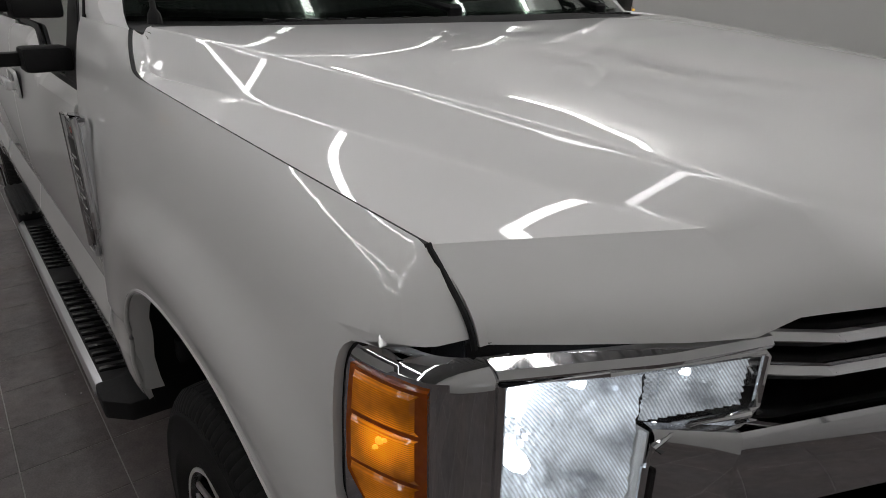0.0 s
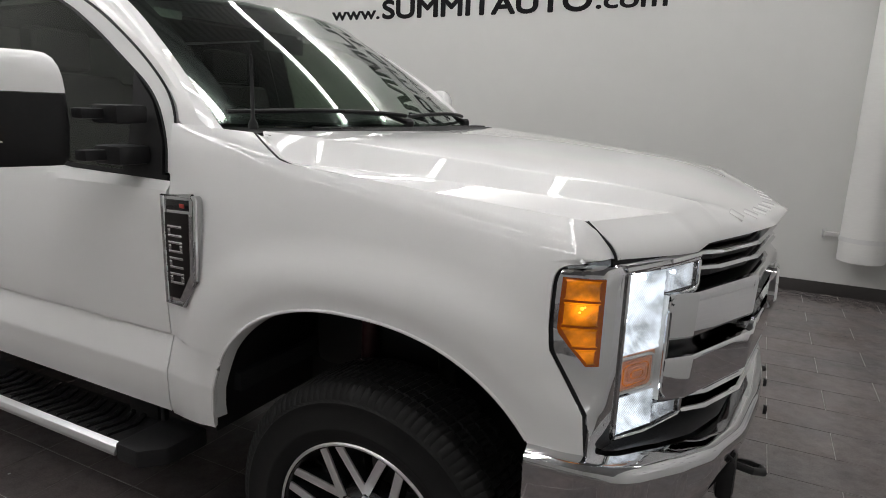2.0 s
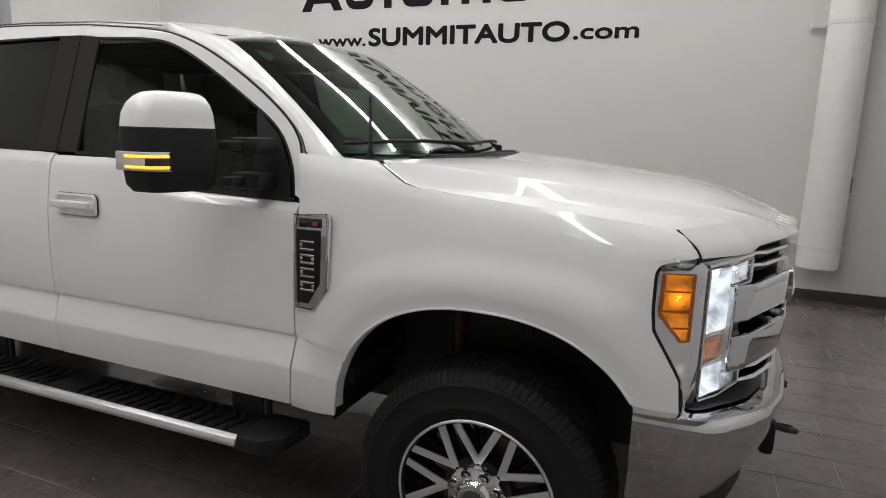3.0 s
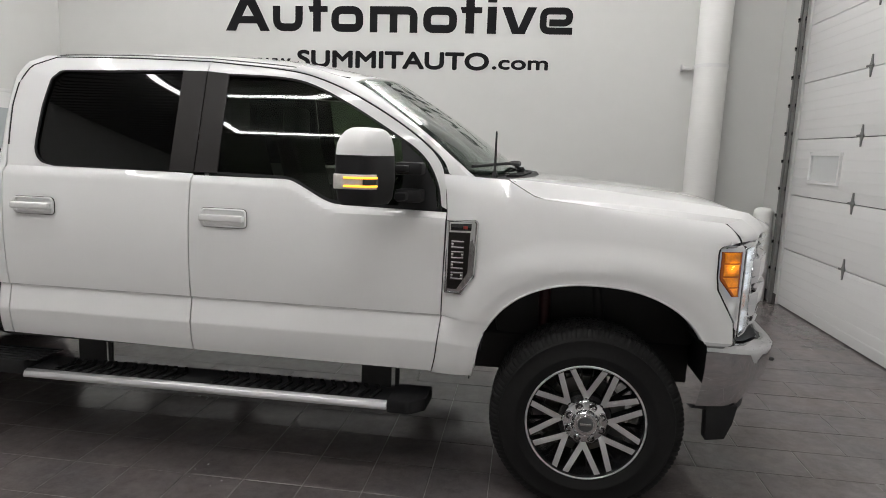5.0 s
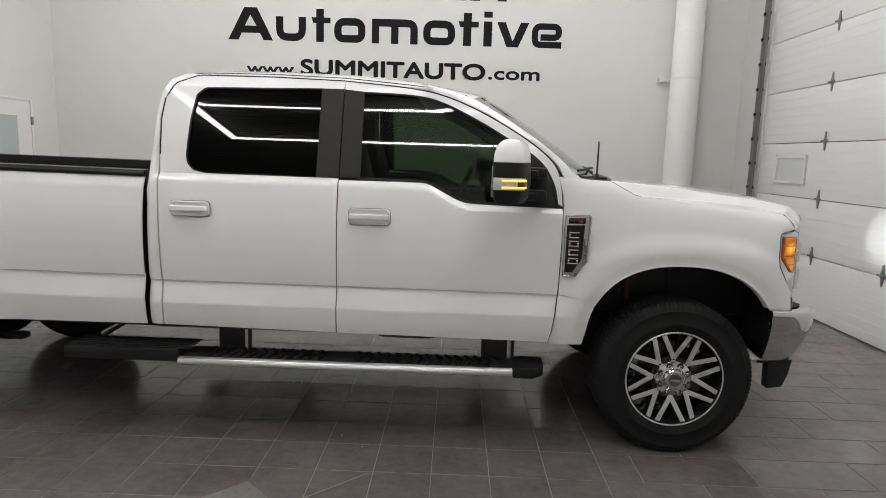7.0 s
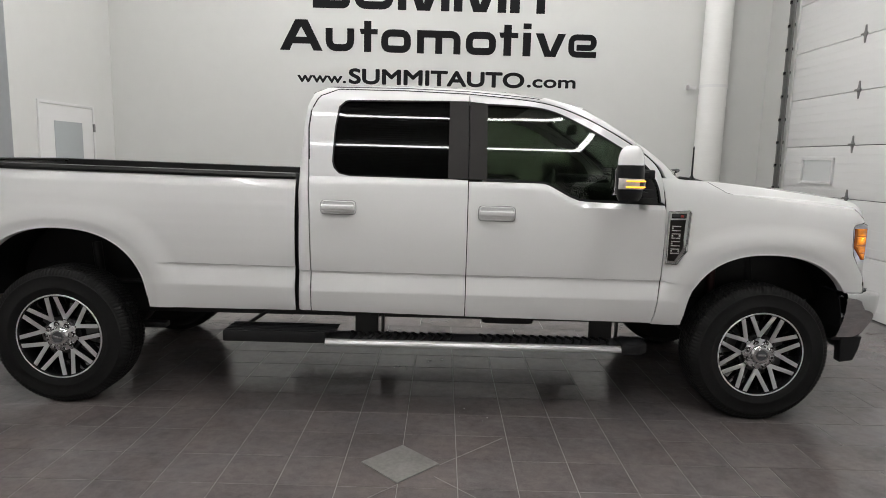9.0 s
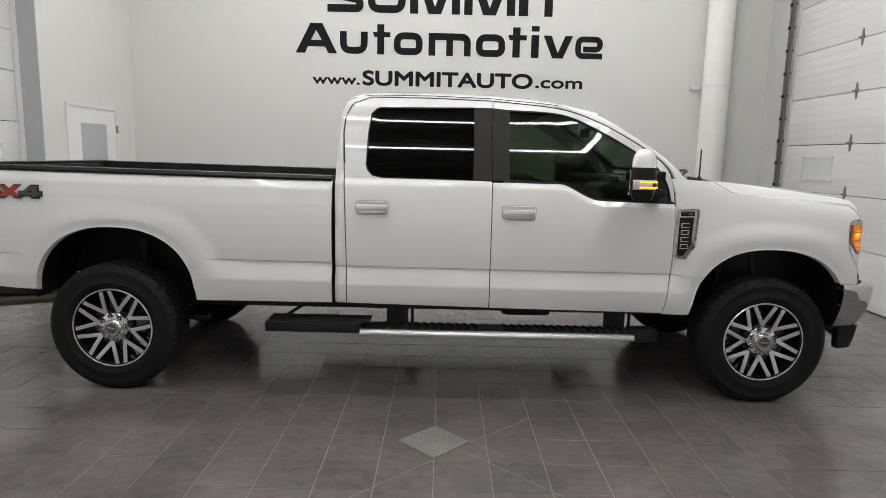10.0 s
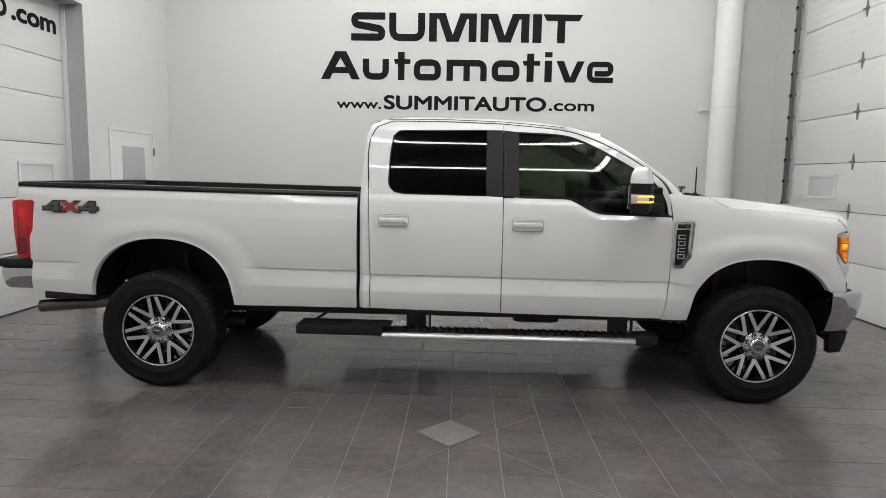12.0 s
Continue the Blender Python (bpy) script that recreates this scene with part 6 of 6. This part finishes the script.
fb = part("front_bumper", bumper_mesh([(lambda f, o=o: o, lambda f, d=d: float(top(f)) + d) for o, d in SECTION] + [(lambda f, o=o: o * float(np.interp(f, (0, 0.3), (0.75, 1))), lambda f, z=z: z) for o, z in SECTION_LOW]),
          CHROME, truck, "chrome front bumper", sharp=28)
part("bumper_pad", bumper_mesh([(lambda f: -0.26, lambda f: 0.862), (lambda f: -0.12, lambda f: 0.850), (lambda f: -0.075, lambda f: float(top(f)) + 0.012)]), BLACK, fb, "black pad behind the bumper edge")
part("valance", bumper_mesh([(lambda f: -0.095, lambda f: float(bot(f)) + 0.012), (lambda f: -0.105, lambda f: float(np.interp(f, (0, 0.3, 0.5), (0.54, 0.52, 0.46)))), (lambda f: -0.13, lambda f: float(np.interp(f, (0, 0.3, 0.5), (0.535, 0.50, 0.40)))), (lambda f: -0.18, lambda f: float(np.interp(f, (0, 0.3, 0.5), (0.53, 0.495, 0.395))))]), BLACK, fb, "black air dam")
for s in (-1, 1):
    # solid black block stands in for the dark of an opening; nothing is cut
    part("hook_opening", block(0.865, 0.914, s * 0.42 - 0.10, s * 0.42 + 0.10, 0.575, 0.70, 0.02), BLACK, fb)
    part("tow_hook", tube([(0.90, s * 0.42 - 0.03, 0.66), (0.955, s * 0.42 - 0.035, 0.655), (0.982, s * 0.42 - 0.01, 0.645), (0.982, s * 0.42 + 0.03, 0.635), (0.955, s * 0.42 + 0.05, 0.63), (0.90, s * 0.42 + 0.045, 0.63)], 0.0115, 10), FRAMEB, truck, "black tow hook")
    part("dam_end", prism([(0.530, 0.566), (0.665, 0.566), (0.650, 0.48), (0.622, 0.405), (0.538, 0.392)], s * 0.87, s * 0.935, "xz", 0.006), BLACK, fb)
    part("bumper_sensor", lathe([(0.0, 0.012), (0.014, 0.010), (0.016, 0.0)], 14, "x"), BLACK, fb).location = (0.975, s * 0.12, 0.70)

# ---- fender and bed badges ----
for s in (-1, 1):
    out_ = [(-0.660, 1.342), (-0.538, 1.346), (-0.530, 1.335), (-0.540, 1.100), (-0.594, 1.018), (-0.662, 1.020)]
    bd = part("fender_badge", prism(out_, s * 0.985, s * 1.014, "xz", 0.005), CHROME, truck, "black fender badge with a wide chrome rim")
    part("badge_rim", tube([(x_, s * 1.0145, z_) for x_, z_ in out_[1:] + out_[:2]], 0.0075, 8, False), CHROME, bd)
    part("badge_field", prism([(-0.660, 1.292), (-0.559, 1.294), (-0.566, 1.112), (-0.612, 1.036), (-0.660, 1.037)], s * 1.010, s * 1.0162, "xz", 0.002), SATIN, bd, "black badge field")
    part("badge_plate", prism([(-0.648, 1.331), (-0.555, 1.333), (-0.556, 1.302), (-0.648, 1.300)], s * 1.010, s * 1.0155, "xz", 0.002), GLOSSB, bd)
    part("badge_dot", prism([(-0.592, 1.322), (-0.572, 1.322), (-0.572, 1.309), (-0.592, 1.309)], s * 1.012, s * 1.017, "xz", 0.002), REDB, bd)
    for k in range(4):
        z = 1.222 - 0.047 * k
        ring = blocks([(-0.642, -0.586, min(s * 1.014, s * 1.0195), max(s * 1.014, s * 1.0195), z + 0.0265, z + 0.035), (-0.642, -0.586, min(s * 1.014, s * 1.0195), max(s * 1.014, s * 1.0195), z, z + 0.0085),
                       (-0.642, -0.631, min(s * 1.014, s * 1.0195), max(s * 1.014, s * 1.0195), z + 0.009, z + 0.025)] + ([(-0.597, -0.586, min(s * 1.014, s * 1.0195), max(s * 1.014, s * 1.0195), z + 0.009, z + 0.025)] if k in (1, 3) else []), 0.002)
        part("badge_block", ring, HUBC, bd)
    # bed badge: two figures and a cross between them, each with a dark edge
    FOUR = [[(0.60, 0.0), (0.84, 0.0), (0.84, 1.0), (0.60, 1.0)], [(0.0, 0.20), (1.0, 0.20), (1.0, 0.42), (0.0, 0.42)], [(0.0, 0.34), (0.30, 0.40), (0.72, 0.84), (0.72, 1.0), (0.46, 1.0)]]
    CROSS = [[(0.0, 0.0), (0.34, 0.0), (1.0, 1.0), (0.66, 1.0)], [(0.66, 0.0), (1.0, 0.0), (0.34, 1.0), (0.0, 1.0)]]
    for shape, x0, x1, mat in ((FOUR, -5.285, -5.150, GREYB), (CROSS, -5.158, -5.010, REDB), (FOUR, -5.015, -4.878, GREYB)):
        for grow, dep, m_ in ((0.010, 0.0025, GLOSSB), (0.0, 0.0042, mat)):
            bm = bmesh.new()
            for k, poly in enumerate(shape):
                if s > 0:
                    poly = [(1 - u, v) for u, v in poly][::-1]
                cu, cv = sum(u for u, v in poly) / len(poly), sum(v for u, v in poly) / len(poly)
                pts = [(x0 + u * (x1 - x0) + math.copysign(grow, u - cu), 1.330 + v * 0.072 + math.copysign(grow, v - cv)) for u, v in poly]
                merge(bm, prism(pts, s * 0.999, s * (1.004 + dep + 0.0003 * k), "xz"))
            part("bed_badge", bm, m_, truck)

# ---- mirrors ----
for s in (-1, 1):
    prof = [(1.418, -1.005, -0.885, 1.13, 1.320), (1.44, -1.015, -0.872, 1.120, 1.336), (1.52, -1.022, -0.862, 1.116, 1.344), (1.615, -1.020, -0.866, 1.118, 1.344)]
    cap_ = [(1.618, -1.020, -0.866, 1.118, 1.344), (1.66, -1.018, -0.870, 1.120, 1.338), (1.69, -1.010, -0.878, 1.125, 1.326), (1.712, -0.998, -0.890, 1.134, 1.308), (1.724, -0.984, -0.904, 1.146, 1.290), (1.729, -0.966, -0.922, 1.165, 1.268)]

    def head(rows):
        rings = []
        for z, x0, x1, y0, y1 in rows:
            ring = []
            for t in np.linspace(0, 2 * math.pi, 33)[:-1]:
                c, d = math.cos(t), math.sin(t)
                yy = (y0 + y1) / 2 + (y1 - y0) / 2 * math.copysign(abs(d) ** 0.45, d)
                ring.append(((x0 + x1) / 2 + (x1 - x0) / 2 * math.copysign(abs(c) ** 0.45, c) - 0.075 * (yy - 1.116) / 0.228, s * yy, z))
            rings.append(ring)
        bm = bmesh.new()
        R = [[bm.verts.new(p) for p in ring] for ring in rings]
        for a, b in zip(R, R[1:]):
            for k in range(32):
                bm.faces.new((a[k], a[(k + 1) % 32], b[(k + 1) % 32], b[k]))
        bm.faces.new(R[0])
        bm.faces.new(R[-1])
        bmesh.ops.recalc_face_normals(bm, faces=bm.faces)
        return bm
    mr_ = part("door_mirror", head(prof), BLACK, truck, "black towing mirror with a white cap", sharp=40)
    if s > 0:
        mr_.location.y = 0.12      # drawn out on its arms
    part("mirror_cap", head(cap_), PAINT, mr_, "white cap")
    part("mirror_glass", block(-1.085, -1.06, min(s * 1.20, s * 1.29), max(s * 1.20, s * 1.29), 1.45, 1.60, 0.004), CHROME, mr_)
    wrap = [(-1.080, 1.3495), (-1.04, 1.3510), (-0.99, 1.3505), (-0.962, 1.347), (-0.944, 1.339), (-0.932, 1.326), (-0.924, 1.310), (-0.919, 1.296)]
    mk = part("mirror_marker", sheet([[(x, s * (y - d), z) for z, d in ((1.484, 0.008), (1.486, 0.002), (1.490, 0.0), (1.538, 0.0), (1.542, 0.002), (1.544, 0.008))] for x, y in wrap], (0, s, 0), 0.006), CLEAR2, mr_, "clear marker lens with lit amber bars")
    # dark sheet laid on the lens between the bars
    part("marker_recess", sheet([[(x + 0.0012 * k, s * (y + 0.0012), z) for z in (1.502, 1.526)] for k, (x, y) in enumerate(wrap[3:])], (0, s, 0)), GLOSSB, mk, "dark band between the bars")
    for z in (1.497, 1.530):
        part("marker_bar", tube([(x + 0.002, s * (y + 0.001), z) for x, y in wrap[1:]], 0.0042, 8), AMBERON, mk, "lit amber bar")
    for z0, z1 in ((1.538, 1.592), (1.418, 1.474)):
        zc = (z0 + z1) / 2
        part("mirror_arm", blocks([(-0.895, -0.778, min(s * (0.95 if s < 0 else 0.83), s * 1.055), max(s * (0.95 if s < 0 else 0.83), s * 1.055), z0, z1)], 0.012), BLACK, mr_)
        part("arm_tube", blocks([(-0.885, -0.835, min(s * 1.04, s * 1.12), max(s * 1.04, s * 1.12), z0 + 0.012, z1 - 0.012)], 0.008), BLACK, mr_)

# ---- running boards ----
for s in (-1, 1):
    def yb(a, b):
        return (min(s * a, s * b), max(s * a, s * b))
    rb_ = part("running_board", block(-2.765, -0.91, *yb(0.84, 1.045), 0.447, 0.492, 0.01), BLACK, truck, "black running board with a silver edge")
    part("edge_strip", prism([(s * 1.036, 0.4935), (s * 1.056, 0.484), (s * 1.064, 0.468), (s * 1.064, 0.456), (s * 1.040, 0.450)], -2.765, -0.912, "yz", 0.002), ALU, rb_, "brushed silver edge")
    part("end_cap", prism([(-0.91, 0.84), (-0.91, 1.06), (-0.80, 1.062), (-0.735, 1.00), (-0.727, 0.84)] if s > 0 else [(-0.91, -0.84), (-0.91, -1.06), (-0.80, -1.062), (-0.735, -1.00), (-0.727, -0.84)], 0.440, 0.504, "xy", 0.012), BLACK, rb_)
    ext = part("rear_extension", block(-3.405, -2.765, *yb(0.84, 1.055), 0.462, 0.535, 0.014), BLACK, rb_)
    for k in range(6):
        y = 0.86 + 0.033 * k
        part("groove_rib", block(-3.39, -2.70, *yb(y, y + 0.017), 0.535, 0.541, 0.002), BLACK, ext)
    for k in range(28):
        x = -2.62 + 0.056 * k + (0.16 if k > 11 else 0)
        if x > -0.97:
            break
        bm = bmesh.new()
        for a, b in (((x, 0.87), (x + 0.035, 0.935)), ((x + 0.035, 0.935), (x + 0.012, 1.03))):
            d = Vector((b[0] - a[0], b[1] - a[1]))
            n_ = Vector((-d.y, d.x)).normalized() * 0.009
            merge(bm, prism([(a[0] + n_.x, s * (a[1] + n_.y)), (b[0] + n_.x, s * (b[1] + n_.y)), (b[0] - n_.x, s * (b[1] - n_.y)), (a[0] - n_.x, s * (a[1] - n_.y))], 0.4915, 0.503, "xy", 0.002))
        part("tread_rib", bm, GLOSSB, rb_)
    for x in (-2.60, -1.08):
        part("board_bracket", blocks([(x, x + 0.15, *yb(0.86, 0.875), 0.47, 0.66), (x + 0.17, x + 0.19, *yb(0.86, 0.88), 0.50, 0.66), (x - 0.02, x + 0.19, *yb(0.50, 0.90), 0.625, 0.66)], 0.004), FRAMEB, rb_)
    part("stay", tube([(-3.30, s * 0.86, 0.53), (-3.10, s * 0.80, 0.66)], 0.012, 8), FRAMEB, rb_)

# ---- cabin ----
def seat(x, y0, y1, nm):
    ob = part(nm, block(x - 0.05, x + 0.50, y0, y1, 1.02, 1.16, 0.05, seg=3), SEATM, truck, "dark leather seat")
    bk = block(-0.07, 0.07, y0, y1, 0.0, 0.62, 0.05, seg=3)
    bk.transform(Matrix.Translation((x - 0.02, 0, 1.10)) @ pose(0, 0, 0, 0, -14, 0))
    part("backrest", bk, SEATM, ob)
    return ob


for y0, y1 in ((-0.75, -0.22), (0.22, 0.75)):
    st = seat(-1.75, y0, y1, "front_seat")
    part("headrest", block(-1.985, -1.87, (y0 + y1) / 2 - 0.13, (y0 + y1) / 2 + 0.13, 1.72, 1.90, 0.04, seg=3), SEATM, st)
seat(-2.72, -0.75, 0.75, "rear_seat")
part("cabin_floor", block(-2.92, -0.50, -0.90, 0.90, 0.72, 0.78), CABIN, truck)
part("headliner", block(-2.80, -1.50, -0.60, 0.60, 1.965, 1.98), CABIN, truck)
for s in (-1, 1):
    part("door_card", block(-2.85, -0.75, min(s * 0.88, s * 0.90), max(s * 0.88, s * 0.90), 0.78, 1.36, 0.005), CABIN, truck)
dash = part("dashboard", block(-1.02, -0.55, -0.83, 0.83, 1.05, 1.47, 0.07, seg=3), CABIN, truck, "dark dashboard")
part("instrument_hood", block(-1.08, -0.72, 0.20, 0.62, 1.42, 1.53, 0.04, seg=3), CABIN, dash)
part("screen", block(-1.035, -1.015, -0.16, 0.16, 1.22, 1.42, 0.006), GLOSSB, dash)
part("console", block(-1.70, -0.95, -0.16, 0.16, 0.90, 1.18, 0.04), CABIN, truck)
sw = bmesh.new()
ring = [(0.19 * math.cos(t), 0.19 * math.sin(t), 0) for t in np.linspace(0, 2 * math.pi, 33)]
merge(sw, tube(ring, 0.015, 8, False))
merge(sw, block(-0.17, 0.17, -0.025, 0.025, -0.02, 0.0, 0.008))
merge(sw, block(-0.03, 0.03, -0.17, 0.0, -0.02, 0.0, 0.008))
merge(sw, block(-0.07, 0.07, -0.06, 0.06, -0.03, 0.015, 0.02))
sw.transform(Matrix.Translation((-1.22, 0.42, 1.38)) @ pose(0, 0, 0, 0, -65, 0) @ pose(0, 0, 0, 0, 0, 90))
part("steering_wheel", sw, CABIN, truck, "dark steering wheel")
part("mirror_inside", block(-1.10, -1.07, -0.13, 0.13, 1.83, 1.90, 0.012), CABIN, truck)
part("window_sticker", block(-1.135, -1.13, -0.62, -0.50, 1.905, 1.935), PAPER, truck, "small pale sticker")

# lamps of the headlights, thrown forward
for s in (-1, 1):
    li = bpy.data.lights.new("headlamp_beam", "SPOT")
    li.energy, li.spot_size, li.spot_blend, li.color, li.shadow_soft_size = 75, radians(18), 1.0, (0.93, 0.96, 1.0), 0.02
    ob = new("headlamp_beam", li)
    ob.parent = truck
    ob.matrix_basis = look((0.78, s * 0.83, 1.175), (2.6, s * 1.35, 1.0))


# ---- floor tiles, nearest stretch piece by piece ----
TP, GR = 0.302, 0.0045


def tile_mesh(name, lx, ly):
    bm = block(-lx / 2, lx / 2, -ly / 2, ly / 2, -0.010, 0.0)
    bmesh.ops.bevel(bm, geom=[e for e in bm.edges if all(v.co.z > -0.005 for v in e.verts)], offset=0.0008, segments=1, affect="EDGES")
    me = bpy.data.meshes.new(name)
    bm.to_mesh(me)
    bm.free()
    me.materials.append(TILE)
    return me


X0T, Y0T = -1.940, -1.615        # a joint crossing
rng = random.Random(4)
FX0, FY1 = X0T - 7 * TP, 0.2     # the square-laid field; round it the tiles run in broken bond
near, far_v, far_f = [], [], []
rows_ = range(int((YF - Y0T) / TP) - 1, int((YB - Y0T) / TP) + 1)
for j in rows_:
    yc = Y0T + (j + 0.5) * TP
    if yc < YF or yc > YB:
        continue
    cuts = []
    if yc > FY1:
        x = XL - 0.45 - (TP if j % 2 else 0.0) - ((XL - 0.45 - X0T) % (2 * TP))
        while x < XR + 0.1 + 2 * TP:
            cuts.append(x)
            x += 2 * TP
    else:
        cuts = [FX0 + TP * k for k in range(13)]
        first = 0.20 if j % 2 else 0.50
        while cuts[0] > XL - 0.45:
            cuts.insert(0, cuts[0] - (first if len(cuts) == 13 else 2 * TP))
        n0 = len(cuts)
        while cuts[-1] < XR + 0.08:
            cuts.append(cuts[-1] + (first if len(cuts) == n0 else 2 * TP))
    for x0, x1 in zip(cuts, cuts[1:]):
        if x1 < XL - 0.45 or x0 > XR + 0.08:
            continue
        xc = (x0 + x1) / 2
        near.append((abs(xc + 2.0) + 1.6 * abs(yc + 1.6), xc, yc, rng.uniform(-0.0006, 0.0006), round(x1 - x0, 3)))
near.sort()
TILES = {}
for k, (_, xc, yc, dz, lx) in enumerate(near):
    if k < 300:
        if lx not in TILES:
            TILES[lx] = tile_mesh("tile", lx - GR, TP - GR)
        ob = new("tile", TILES[lx])
        ob.parent = floor
        ob.location = (xc, yc, dz)
    else:
        hx, hy = (lx - GR) / 2, (TP - GR) / 2
        n0 = len(far_v)
        for z, g in ((dz, 0.0008), (-0.0008 + dz, 0.0)):
            far_v += [(xc - hx + g, yc - hy + g, z), (xc + hx - g, yc - hy + g, z), (xc + hx - g, yc + hy - g, z), (xc - hx + g, yc + hy - g, z)]
        far_v += [(xc - hx, yc - hy, -0.01), (xc + hx, yc - hy, -0.01), (xc + hx, yc + hy, -0.01), (xc - hx, yc + hy, -0.01)]
        far_f.append((n0, n0 + 1, n0 + 2, n0 + 3))
        for b in (0, 4):
            for q in range(4):
                far_f.append((n0 + b + 4 + q, n0 + b + 4 + (q + 1) % 4, n0 + b + (q + 1) % 4, n0 + b + q))
rest = part("tile_field", (far_v, far_f), TILE, floor)
rest["kind"] = "stuff"
# the inlaid diamond tile and its diagonal joints
dm = block(-0.148, 0.148, -0.148, 0.148, -0.004, 0.008, 0.003)
dm.transform(Matrix.Rotation(radians(45), 4, "Z"))
part("diamond_tile", dm, DIAMOND, floor, "paler diamond tile set on the floor").location = (-2.243, -1.675, 0.0)
for a, b in (((-2.243, -1.89), (-3.0, -2.63)), ((-2.035, -1.68), (-1.66, -1.33)), ((-2.06, -1.80), (-1.30, -2.52))):
    d = Vector((b[0] - a[0], b[1] - a[1], 0))
    bm = block(0, d.length, -0.0015, 0.0015, -0.002, 0.0008)
    bm.transform(Matrix.Translation((*a, 0)) @ Matrix.Rotation(math.atan2(d.y, d.x), 4, "Z"))
    part("cut_joint", bm, GROUT, floor)

# crumbs of dirt under the truck
rng = random.Random(9)
bm = bmesh.new()
for x, y, n, sp in ((-2.29, -0.13, 5, 0.05), (-2.14, 0.05, 3, 0.03), (-1.93, -0.93, 2, 0.06), (-1.79, -1.10, 3, 0.06), (-2.06, 0.02, 3, 0.05)):
    for _ in range(n):
        r = rng.uniform(0.0015, 0.005) * (1.6 if y > -0.5 else 0.8)
        piece = block(-r * 1.4, r * 1.4, -r, r, 0, r * 0.7, r * 0.25)
        piece.transform(Matrix.Translation((x + rng.gauss(0, sp), y + rng.gauss(0, sp), 0.0006)) @ Matrix.Rotation(rng.uniform(0, 3.1), 4, "Z"))
        merge(bm, piece)
loose("dirt_crumbs", bm, CRUMB, "small pale crumbs of dirt scattered on the tiles", "dirt", "stuff")
